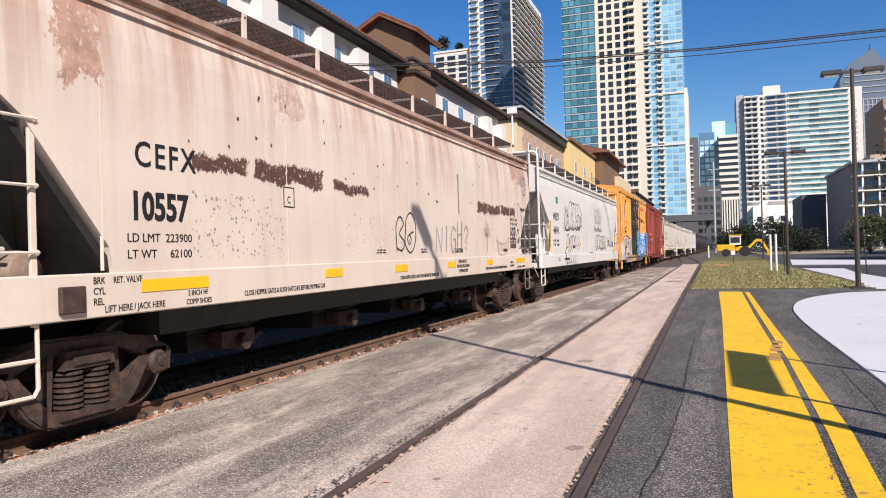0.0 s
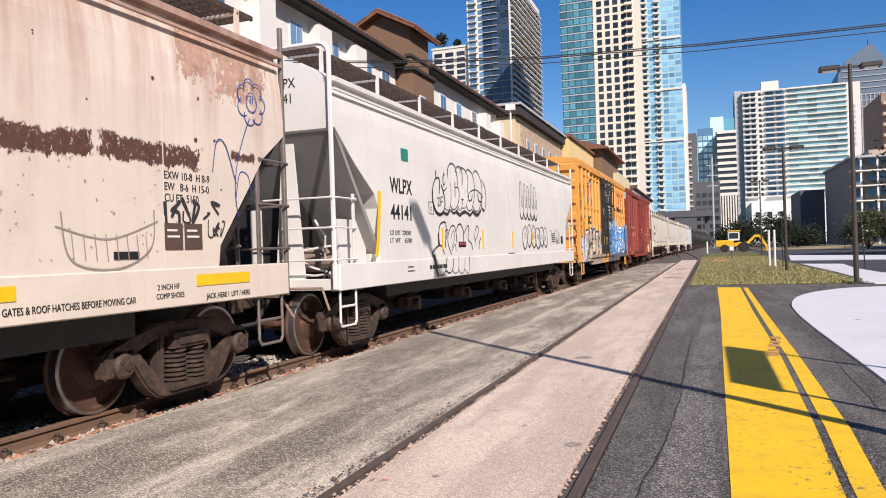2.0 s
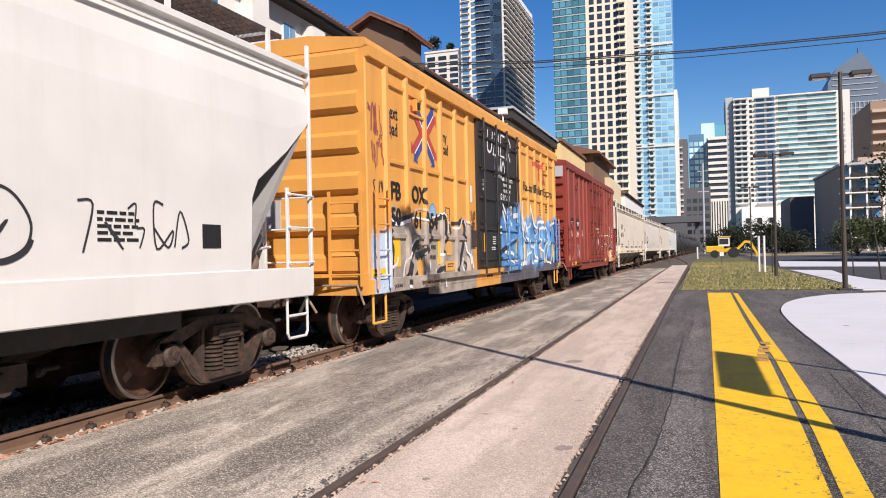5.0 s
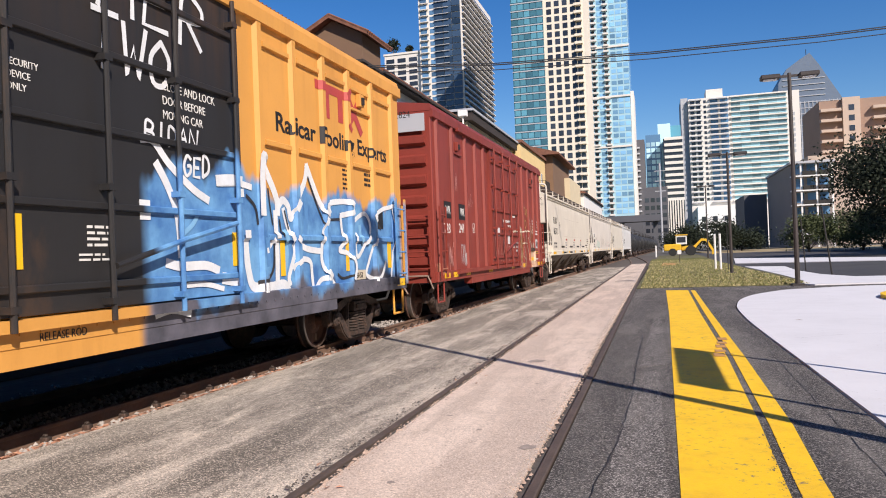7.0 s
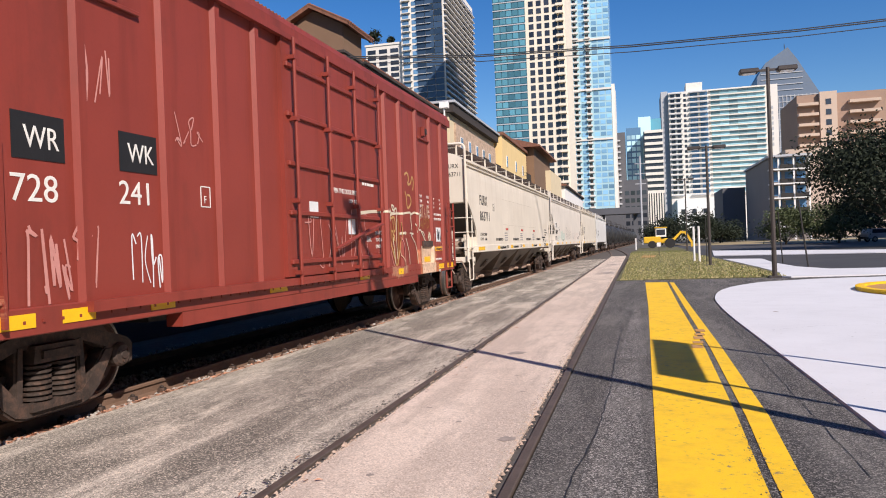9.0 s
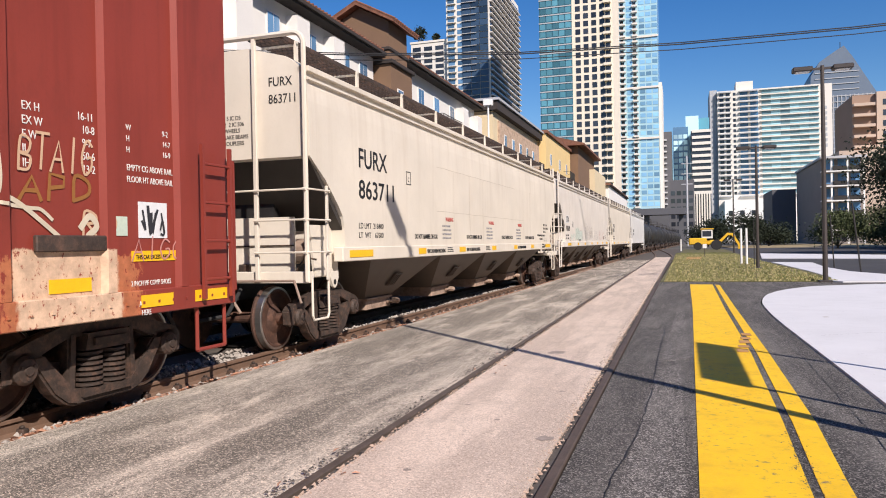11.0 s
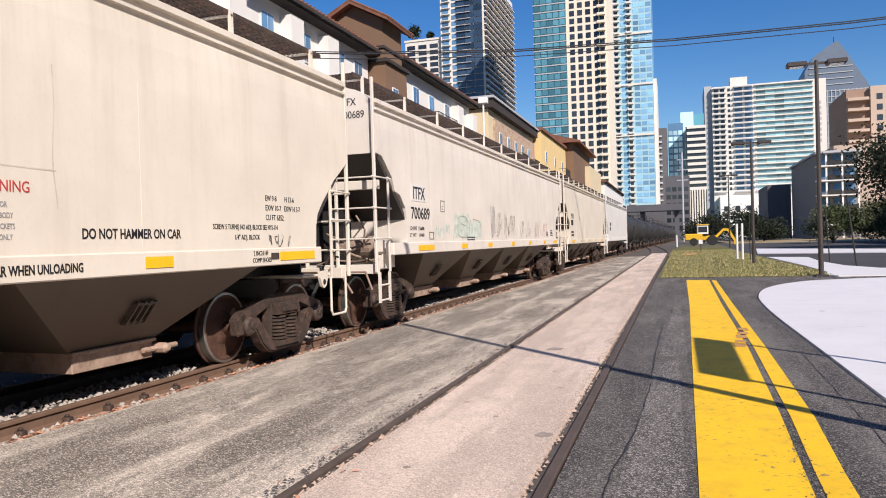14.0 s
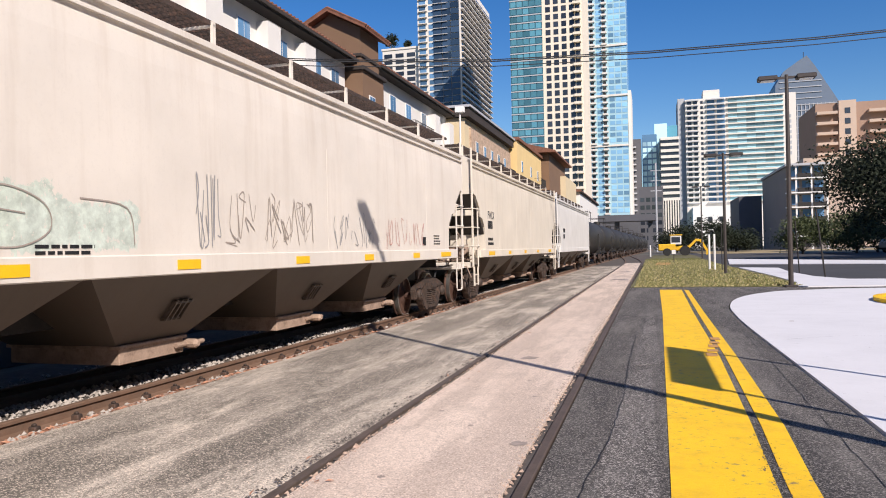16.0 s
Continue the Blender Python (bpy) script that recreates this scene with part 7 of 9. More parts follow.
def mark_wlpx():
    c = wlpx
    side_text(c, "WLPX", -7.04, 2.47, 0.35, squeeze=0.80, bold=0.006)
    side_text(c, "44141", -7.04, 2.03, 0.35, squeeze=0.90, bold=0.006)
    side_text(c, "LD LMT  220300", -7.09, 1.77, 0.115)
    side_text(c, "LT  WT     65700", -7.09, 1.64, 0.115)
    label_plate(c, -6.56, -6.27, 3.03, 3.24, INK["green"], name="green_panel")
    frame_mark(c, -5.36, -5.12, 2.17, 2.40, "C")
    bm = bmesh.new()
    stroke(bm, [(-7.46, 2.42), (-7.49, 2.1), (-7.55, 1.7), (-7.62, 1.46)], 0.11)
    part("reflector", bm, M["reflect"], c)
    for y in (-4.74, -2.15, 0.4, 2.6):
        label_plate(c, y, y + 0.09, 1.50, 1.93, M["reflect"])
    # two rows of swollen outline letters
    spray_lines(c, [([(-4.96, 3.0), (-4.98, 2.86), (-5.09, 2.75), (-5.18, 2.55), (-5.09, 2.32), (-4.88, 2.2), (-4.68, 2.22), (-4.52, 2.34), (-4.54, 2.54), (-4.68, 2.75)], 0.03), ([(-4.98, 2.85), (-4.84, 2.88), (-4.77, 2.81), (-4.81, 2.58)], 0.028), ([(-5.15, 2.6), (-5.14, 2.41), (-5.02, 2.23), (-4.8, 2.17), (-4.59, 2.22)], 0.06), ([(-4.45, 2.97), (-4.56, 2.94), (-4.61, 2.83), (-4.52, 2.76), (-4.45, 2.82)], 0.018), ([(-4.52, 3.02), (-4.52, 2.73)], 0.018), ([(-4.68, 2.74), (-4.55, 2.65), (-4.38, 2.72)], 0.022)], INK["black"], HALF)
    spray_lines(c, [([(-4.91, 2.48), (-4.8, 2.5), (-4.84, 2.4), (-4.89, 2.34), (-4.79, 2.36)], 0.022), ([(-4.72, 2.51), (-4.75, 2.35)], 0.02), ([(-4.72, 2.51), (-4.62, 2.53)], 0.02), ([(-4.73, 2.42), (-4.64, 2.44)], 0.02), ([(-4.3, 2.94), (-4.29, 3.11), (-4.09, 3.23), (-3.86, 3.18), (-3.75, 3.0), (-3.75, 2.81)], 0.024), ([(-4.54, 2.31), (-4.32, 2.28), (-4.2, 2.39), (-4.13, 2.63), (-4.18, 2.84)], 0.014)], INK["black"], HALF)
    spray_lines(c, [([(-3.89, 2.87), (-3.9, 2.57)], 0.024), ([(-3.9, 2.76), (-3.7, 2.76), (-3.65, 2.6), (-3.79, 2.39), (-4.04, 2.3), (-4.2, 2.39)], 0.02), ([(-3.86, 3.07), (-3.72, 3.2), (-3.5, 3.18), (-3.43, 3.04), (-3.45, 2.84)], 0.026), ([(-3.77, 2.4), (-3.59, 2.3), (-3.47, 2.47), (-3.47, 2.53), (-3.55, 2.54), (-3.39, 2.54)], 0.018), ([(-3.57, 3.08), (-3.45, 3.2), (-3.16, 3.14), (-3.05, 2.98), (-3.11, 2.68)], 0.024), ([(-3.48, 2.36), (-3.27, 2.38), (-3.11, 2.53)], 0.018)], INK["black"], HALF)
    spray_lines(c, [([(-3.2, 3.1), (-3.04, 3.2), (-2.75, 3.12), (-2.61, 2.88), (-2.65, 2.63), (-2.82, 2.38), (-3.04, 2.32), (-3.2, 2.41)], 0.024), ([(-2.75, 3.1), (-2.5, 3.22), (-2.23, 3.11), (-2.09, 2.87), (-2.13, 2.58), (-2.41, 2.34), (-2.68, 2.36), (-2.75, 2.43)], 0.022), ([(-2.07, 3.05), (-1.84, 2.87), (-1.79, 2.61), (-1.93, 2.37), (-2.14, 2.45), (-2.09, 2.55)], 0.026), ([(-3.11, 2.62), (-2.89, 2.74), (-2.52, 2.8), (-2.2, 2.74), (-2.02, 2.65)], 0.022), ([(-3.04, 2.66), (-3.02, 2.54), (-2.84, 2.57), (-2.79, 2.69)], 0.035), ([(-2.4, 2.72), (-2.34, 2.57), (-2.13, 2.57), (-2.16, 2.67)], 0.035)], INK["black"], HALF)
    spray_lines(c, [([(-4.57, 2.22), (-4.38, 2.2), (-4.25, 2.28)], 0.06), ([(-4.18, 2.29), (-4.0, 2.23), (-3.79, 2.31)], 0.05), ([(-3.86, 2.27), (-3.64, 2.21), (-3.48, 2.26), (-3.27, 2.29)], 0.07), ([(-3.21, 2.28), (-2.98, 2.23), (-2.79, 2.32)], 0.06), ([(-2.77, 2.31), (-2.48, 2.25), (-2.25, 2.35)], 0.08), ([(-2.14, 2.42), (-1.97, 2.35)], 0.05)], INK["black"], HALF)
    spray_lines(c, [([(-4.86, 1.59), (-4.88, 1.8), (-4.81, 1.98), (-4.57, 2.04), (-4.47, 1.96), (-4.55, 1.56)], 0.035), ([(-4.9, 1.8), (-4.9, 1.61)], 0.07), ([(-5.18, 1.4), (-5.25, 1.45), (-5.06, 1.54), (-4.86, 1.59), (-4.72, 1.56), (-4.62, 1.43)], 0.035), ([(-4.54, 1.86), (-4.38, 1.89), (-4.54, 1.66)], 0.02), ([(-4.22, 1.42), (-4.38, 1.61), (-4.38, 1.79), (-4.2, 1.95), (-4.02, 1.98), (-3.91, 1.85), (-3.88, 1.66)], 0.028), ([(-3.86, 1.9), (-3.79, 1.99), (-3.61, 2.02), (-3.45, 1.88), (-3.46, 1.66)], 0.028)], INK["black"], HALF)
    spray_lines(c, [([(-3.43, 1.83), (-3.11, 2.01), (-3.15, 1.72), (-2.95, 1.63), (-2.88, 1.5)], 0.026), ([(-2.68, 1.63), (-2.7, 1.81), (-2.56, 2.0), (-2.43, 1.94), (-2.52, 1.78), (-2.68, 1.69)], 0.022), ([(-2.43, 1.5), (-2.38, 1.66), (-2.25, 1.75)], 0.03), ([(-4.23, 1.74), (-4.05, 1.9), (-4.04, 1.69), (-4.18, 1.55)], 0.018), ([(-4.18, 1.48), (-4.0, 1.61), (-3.93, 1.47)], 0.018)], INK["black"], HALF)
    spray_lines(c, [([(-5.2, 1.39), (-5.12, 1.16), (-5.04, 1.02)], 0.08), ([(-5.04, 1.03), (-4.75, 1.04), (-4.61, 1.16), (-4.54, 1.36)], 0.022), ([(-4.61, 1.11), (-4.41, 1.05), (-4.22, 1.14), (-4.16, 1.34)], 0.022), ([(-4.27, 1.12), (-4.09, 1.03), (-3.88, 1.09), (-3.84, 1.36)], 0.02), ([(-3.88, 1.09), (-3.68, 1.01), (-3.5, 1.1), (-3.45, 1.36)], 0.02), ([(-3.5, 1.1), (-3.31, 1.0), (-3.2, 1.08), (-3.16, 1.36)], 0.02)], INK["black"], SILL)
    for k in range(5):
        y, h = 1.28 + 0.40 * k, 0.78 - 0.04 * (k % 3)
        spray_lines(c, [([(y, 2.42), (y + 0.02, 2.42 + h), (y + 0.12, 2.5 + h), (y + 0.2, 2.40 + h), (y + 0.18, 2.7), (y + 0.3, 2.62), (y + 0.36, 2.9)], 0.022), ([(y, 2.42), (y + 0.1, 2.3), (y + 0.26, 2.3), (y + 0.36, 2.44)], 0.055)], INK["black"])
    bubble_tag(c, 1.5, 1.50, 3.0, 0.62, 6, INK["black"], 45, 0.026)
    scrawl(c, 4.9, 1.6, 1.6, 0.4, 5, INK["black"], 46, 0.02)
    bars(c, -5.43, 1.16, 1.1, 1, 0.07, 0.0, x=SILL, seed=47)
    bars(c, -6.45, 1.22, 0.3, 2, 0.02, 0.05, x=SILL, seed=48)
    bars(c, 0.0, 1.35, 0.8, 4, 0.03, 0.025, x=HALF, seed=49)
    label_plate(c, -3.75, -3.3, 1.55, 1.66, M["text_black"], name="sticker")
    label_plate(c, -3.72, -3.33, 1.60, 1.64, INK["red"], HALF + 0.008, name="sticker")
    bars(c, 5.2, 1.9, 0.5, 5, 0.03, 0.03, seed=50)
    label_plate(c, 6.6, 6.9, 1.6, 1.85, M["text_black"], name="data_panel")
    seams(c, [-4.0, 0.0, 4.1], 1.4, 3.5, P["white"], HALF)
    for z in (3.60, 3.68, 3.77):
        part("top_crease", boxes((HALF - 0.12, HALF - 0.10 * ((z - 3.1) / 0.8) ** 2 - 0.006, -LW / 2, LW / 2, z, z + 0.012)), P["white"], c)
    end_text(c, "WLPX", 0.48, -LW / 2, 3.88, 0.2)
    end_text(c, "44141", 0.48, -LW / 2, 3.66, 0.2)


def side_x(y, z, posts, ribs=(), door=None, w=1.50):
    """How far out the car's side stands at (y, z): panel, rib, post or door."""
    if door and door[0] < y < door[1]:
        return w + 0.071
    near = min(abs(y - p) for p in posts)
    if near < 0.09:
        return w + 0.062 * min(1.0, (0.09 - near) / 0.04)
    for r in ribs:
        if r - 0.045 < z < r + 0.065 and posts[0] < y < posts[-1]:
            return w + 0.047
    return w


def draped_text(car, words, y, z, size, posts, mat="text_black", w=1.50, squeeze=0.85, bold=0.0, space=1.0, lift=0.003):
    """Lettering painted across panels and posts, following their depth."""
    me = text_mesh(words, size, squeeze, bold, space).copy()
    bm = bmesh.new()
    bm.from_mesh(me)
    for p in posts:
        for d in (-0.09, -0.05, 0.05, 0.09):
            bmesh.ops.bisect_plane(bm, geom=bm.verts[:] + bm.edges[:] + bm.faces[:], plane_co=(p + d - y, 0, 0), plane_no=(1, 0, 0))
    for v in bm.verts:
        v.co = (side_x(y + v.co.x, z + v.co.y, posts, w=w) + lift + v.co.z, y + v.co.x, z + v.co.y)
    return part("lettering", bm, M[mat] if isinstance(mat, str) else mat, car)


def mark_fbox():
    c, w = fbox, HALF - 0.06
    def painted(words, y, z, size, mat="text_black", **kw):
        draped_text(c, words, y, z, size, FPOSTS, mat, w, **kw)

    painted("next", -6.38, 3.80, 0.32, squeeze=0.8, bold=0.006)
    painted("load", -6.36, 3.52, 0.32, squeeze=0.8, bold=0.006)
    painted("any", -3.74, 3.75, 0.30, squeeze=0.85, bold=0.006)
    painted("road", -3.76, 3.50, 0.30, squeeze=0.8, bold=0.006)
    for words, y, z in (("FB", -6.30, 2.43), ("OX", -5.36, 2.43), ("50", -6.30, 1.99), ("61", -5.28, 1.97), ("54", -4.46, 1.97)):
        painted(words, y, z, 0.42, squeeze=0.99, bold=0.011, lift=0.017)
    # crossed red and blue arrows
    for sy in (-1, 1):
        for sz in (-1, 1):
            p, q = Vector((-4.66 + sy * 0.5, 3.75 + sz * 0.42)), Vector((-4.66, 3.75))
            d = (p - q).normalized()
            n = Vector((-d.y, d.x)) * (1 if sy * sz * sy > 0 and sy > 0 or sz < 0 and sy < 0 else -1)
            n = n if n.y * sz > 0 else -n
            for col, off, lw, k in (("navy", 0.085, 0.15, 0), ("red", -0.085, 0.15, 1), ("white", 0.0, 0.03, 2)):
                bm = bmesh.new()
                stroke(bm, [q + n * off, p + n * off], lw, w + 0.002 * k)
                if col != "white":
                    g = 1 if off > 0 else -1
                    tri = [p + n * (off - g * 0.07), p + n * (off + g * 0.16) - d * 0.02, p + n * off + d * 0.13]
                    bm.faces.new([bm.verts.new((w + 0.007, v.x, v.y)) for v in tri])
                part("arrow_mark", bm, INK[col], c)
    painted("Railcar Pooling Experts", 3.18, 3.27, 0.37, squeeze=1.19, bold=0.007)
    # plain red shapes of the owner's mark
    def slab(y0, y1, z0, z1):
        bm = boxes((-0.001, 0.003, y0, y1, z0, z1))
        for p in FPOSTS:
            for d in (-0.09, -0.05, 0.05, 0.09):
                bmesh.ops.bisect_plane(bm, geom=bm.verts[:] + bm.edges[:] + bm.faces[:], plane_co=(0, p + d, 0), plane_no=(0, 1, 0))
        for v in bm.verts:
            v.co.x += side_x(v.co.y, v.co.z, FPOSTS) + 0.003
        part("owner_mark", bm, INK["red"], c)

    slab(4.42, 5.62, 4.10, 4.24)
    slab(4.72, 4.90, 3.70, 4.10)
    slab(5.22, 5.40, 3.70, 4.10)
    for a, b in (((5.56, 4.24), (6.12, 3.66)), ((6.12, 4.24), (5.56, 3.66))):
        bm = bmesh.new()
        stroke(bm, [Vector(a).lerp(Vector(b), k / 20) for k in range(21)], 0.15, xs=lambda y, z: side_x(y, z, FPOSTS))
        part("owner_mark", bm, INK["red"], c)
    painted("LD LMT   211900", -5.18, 1.57, 0.13, squeeze=1.05, lift=0.017)
    painted("LT WT      74100", -5.18, 1.38, 0.13, squeeze=1.05, lift=0.017)
    frame_mark(c, -3.55, -3.3, 2.15, 2.42, "F", w)
    for a, b in ((-6.2, -5.92), (-4.04, -3.91), (3.2, 3.32), (5.32, 5.44), (7.18, 7.36)):
        label_plate(c, a, b, 1.28, 1.78, M["reflect"], w)
    label_plate(c, -7.05, -6.55, 1.13, 1.27, M["reflect"], w, "reflector")
    side_text(c, "THIS CAR", -7.0, 1.21, 0.06, x=w + 0.008)
    side_text(c, "EXCESS HEIGHT", -7.02, 1.145, 0.06, x=w + 0.008, squeeze=0.72)
    label_plate(c, -4.98, -4.12, 0.9, 1.02, INK["sand"], w + 0.061, "sticker")
    side_text(c, "2 INCH HF COMP SHOES", -4.80, 0.93, 0.07, x=w + 0.068)
    label_plate(c, 7.5, 7.9, 0.92, 1.06, M["reflect"], w + 0.06)
    label_plate(c, -5.13, -4.84, 0.98, 1.38, INK["amber"], w, "sticker")
    label_plate(c, -3.62, -3.02, 1.13, 1.33, INK["amber"], w, "sticker")
    label_plate(c, -3.55, -3.22, 1.45, 1.80, INK["amber"], w, "sticker")
    bars(c, -3.5, 1.26, 0.4, 2, 0.02, 0.03, seed=58, x=w + 0.008)
    label_plate(c, 5.55, 6.1, 1.12, 1.28, INK["bone"], w, "sticker")
    side_text(c, "XGH52", 5.6, 1.15, 0.13, x=w + 0.009, squeeze=0.9)
    label_plate(c, -2.0, -1.75, 2.62, 3.0, INK["white"], w, "paper_notice")
    side_text(c, "JACK HERE", -6.3, 0.93, 0.08, x=w + 0.06)
    posts = FPOSTS
    # grey and black sprayed letters
    def line(pts, lw, mat, closed=False, lift=0.0):
        fine, bm = [], bmesh.new()
        pts = smooth_line(pts, 6, closed)
        for a, b in zip(pts, pts[1:]):
            n = max(1, int((b - a).length / 0.03))
            fine += [a + (b - a) * i / n for i in range(n)]
        fine.append(pts[-1])
        stroke(bm, fine, lw, xs=lambda y, z: side_x(y, z, posts, (1.80,), (-1.45, 2.2)) + lift)
        part("graffiti", bm, mat, c)
    line([(-6.41, 1.86), (-6.32, 1.7), (-6.25, 1.57), (-6.28, 1.41), (-6.29, 1.26), (-6.35, 1.02)], 0.15, INK["black"], lift=0.001)
    line([(-6.37, 2.16), (-6.23, 2.06), (-6.06, 2.07), (-5.84, 2.09), (-5.59, 2.14), (-5.31, 2.19)], 0.1, INK["black"], lift=0.001)
    line([(-4.74, 2.21), (-4.56, 2.16), (-4.45, 2.0), (-4.48, 1.8), (-4.62, 1.62), (-4.89, 1.5), (-5.21, 1.46)], 0.12, INK["black"], lift=0.001)
    line([(-5.13, 1.75), (-5.35, 1.55), (-5.51, 1.38), (-5.62, 1.17), (-5.69, 1.01)], 0.17, INK["black"], lift=0.001)
    line([(-5.64, 1.0), (-5.4, 1.0), (-5.16, 1.14)], 0.09, INK["black"], lift=0.001)
    line([(-4.51, 1.6), (-4.55, 1.4), (-4.59, 1.16)], 0.07, INK["black"], lift=0.001)
    line([(-4.04, 2.19), (-3.72, 2.23), (-3.57, 2.2), (-3.52, 1.99), (-3.61, 1.77), (-3.77, 1.54)], 0.12, INK["black"], lift=0.001)
    line([(-3.84, 1.51), (-3.56, 1.49)], 0.07, INK["black"], lift=0.001)
    line([(-3.33, 2.06), (-3.25, 1.91)], 0.09, INK["black"], lift=0.001)
    line([(-3.21, 2.1), (-2.83, 2.12)], 0.08, INK["black"], lift=0.001)
    line([(-2.68, 2.14), (-2.45, 2.18), (-2.34, 2.03), (-2.4, 1.84)], 0.13, INK["black"], lift=0.001)
    line([(-2.44, 1.69), (-2.58, 1.47), (-2.74, 1.24), (-2.96, 1.13)], 0.14, INK["black"], lift=0.001)
    line([(-4.08, 1.11), (-3.88, 1.18), (-3.65, 1.2)], 0.12, INK["black"], lift=0.001)
    line([(-4.08, 0.97), (-4.04, 0.85)], 0.14, INK["black"], lift=0.001)
    line([(-2.44, 1.29), (-2.27, 1.24), (-2.33, 1.11)], 0.06, INK["black"], lift=0.001)
    line([(-6.45, 2.15), (-6.32, 2.1), (-6.19, 2.03), (-6.01, 2.01), (-5.79, 2.03), (-5.59, 2.09)], 0.065, INK["white"], lift=0.002)
    line([(-5.2, 1.77), (-5.44, 1.61), (-5.61, 1.44), (-5.76, 1.27), (-5.81, 1.04), (-5.71, 0.95), (-5.57, 0.91)], 0.050, INK["white"], lift=0.002)
    line([(-5.54, 2.1), (-5.26, 2.14), (-4.87, 2.14), (-4.6, 2.07), (-4.59, 1.86)], 0.043, INK["white"], lift=0.002)
    line([(-4.56, 1.57), (-4.64, 1.34), (-4.7, 1.07)], 0.065, INK["white"], lift=0.002)
    line([(-4.41, 2.18), (-4.06, 2.22), (-3.72, 2.31), (-3.48, 2.23)], 0.036, INK["white"], lift=0.002)
    line([(-3.43, 2.17), (-3.38, 2.09), (-3.41, 1.91)], 0.043, INK["white"], lift=0.002)
    line([(-3.62, 1.47), (-3.97, 1.47)], 0.050, INK["white"], lift=0.002)
    line([(-3.13, 2.01), (-2.68, 2.03), (-2.45, 2.25), (-2.26, 2.1)], 0.050, INK["white"], lift=0.002)
    line([(-2.31, 1.72), (-2.18, 1.51), (-2.08, 1.27)], 0.101, INK["white"], lift=0.002)
    line([(-2.0, 1.63), (-1.83, 1.34), (-1.77, 1.17)], 0.086, INK["white"], lift=0.002)
    line([(-2.49, 1.36), (-2.52, 1.2), (-2.33, 1.05), (-2.09, 1.06)], 0.065, INK["white"], lift=0.002)
    line([(-4.17, 1.19), (-4.22, 1.0), (-4.18, 0.82)], 0.036, INK["white"], lift=0.002)
    line([(-3.79, 0.98), (-3.77, 0.84)], 0.086, INK["white"], lift=0.002)
    line([(-4.26, 1.07), (-4.1, 1.0)], 0.043, INK["white"], lift=0.002)
    line([(-6.5, 1.7), (-6.45, 1.44), (-6.5, 1.19)], 0.094, INK["white"], lift=0.002)
    line([(-6.43, 1.27), (-6.24, 1.28), (-6.09, 1.34), (-6.03, 1.43)], 0.058, INK["white"], lift=0.002)
    line([(-5.26, 2.27), (-4.98, 2.32), (-4.62, 2.3), (-4.45, 2.26)], 0.05, INK["sand"], lift=0.000)
    line([(-2.48, 2.26), (-2.15, 2.15), (-1.95, 2.03)], 0.06, INK["sand"], lift=0.000)
    line([(-4.45, 2.23), (-4.31, 2.35), (-4.16, 2.23)], 0.16, INK["sky"], lift=-0.001)
    line([(-4.49, 2.27), (-4.31, 2.44), (-4.18, 2.37), (-4.09, 2.23)], 0.06, INK["blue"], lift=-0.001)
    line([(-4.68, 1.6), (-4.62, 1.4), (-4.63, 1.18)], 0.13, INK["bone"], lift=0.000)
    hand_word(c, "GRIND", -2.05, 2.22, 0.5, 0.18, INK["black"], 0.03, w, 5)
    hand_word(c, "HARD", -2.02, 2.0, 0.45, 0.17, INK["black"], 0.03, w, 6)
    scrawl(c, -7.0, 2.9, 0.75, 0.42, 9, INK["maroon"], 51, 0.022, w)
    scrawl(c, -7.1, 3.4, 0.95, 0.5, 10, INK["maroon"], 52, 0.028, w)
    scrawl(c, -6.95, 2.5, 0.35, 0.2, 4, INK["black"], 59, 0.024, w)
    bm = boxes((w + 0.001, w + 0.006, -2.1, -1.6, 0.92, 1.1))
    part("tag_panel", bm, INK["white"], c)
    scrawl(c, -2.05, 0.94, 0.42, 0.12, 4, INK["black"], 53, 0.022, w + 0.008)
    # blue piece: white outlines over posts and panels
    line([(2.34, 1.85), (2.35, 1.62), (2.39, 1.38), (2.47, 1.19), (2.68, 1.15), (2.98, 1.15), (3.29, 1.16), (3.44, 0.99)], 0.13, INK["white"], lift=0.002)
    line([(2.7, 2.12), (2.7, 2.38), (2.71, 2.64), (2.76, 2.87), (2.87, 2.7), (3.05, 2.47), (3.15, 2.29), (3.15, 2.14)], 0.13, INK["white"], lift=0.002)
    line([(3.16, 2.21), (3.3, 2.32), (3.45, 2.24), (3.5, 2.08), (3.6, 2.17), (3.79, 2.42), (3.97, 2.65), (4.04, 2.86)], 0.11, INK["white"], lift=0.002)
    line([(4.04, 2.86), (4.22, 2.61), (4.45, 2.33), (4.7, 2.17)], 0.12, INK["white"], lift=0.002)
    line([(3.09, 2.14), (3.1, 1.88), (3.11, 1.61), (3.09, 1.23)], 0.11, INK["white"], lift=0.002)
    line([(3.31, 2.19), (3.38, 2.01), (3.46, 1.88), (3.57, 1.7), (3.58, 1.57), (3.48, 1.4), (3.4, 1.25), (3.43, 1.16)], 0.09, INK["white"], lift=0.002)
    line([(3.55, 1.38), (3.68, 1.47), (3.88, 1.5), (4.06, 1.45), (4.09, 1.27), (4.12, 1.04)], 0.08, INK["white"], lift=0.002)
    line([(4.7, 2.14), (4.62, 2.31), (4.97, 2.39), (5.52, 2.41), (5.59, 2.26), (5.15, 2.18)], 0.09, INK["white"], lift=0.002)
    line([(4.6, 2.1), (4.47, 1.78), (4.43, 1.46), (4.61, 1.26), (4.78, 1.1), (4.84, 0.94)], 0.09, INK["white"], lift=0.002)
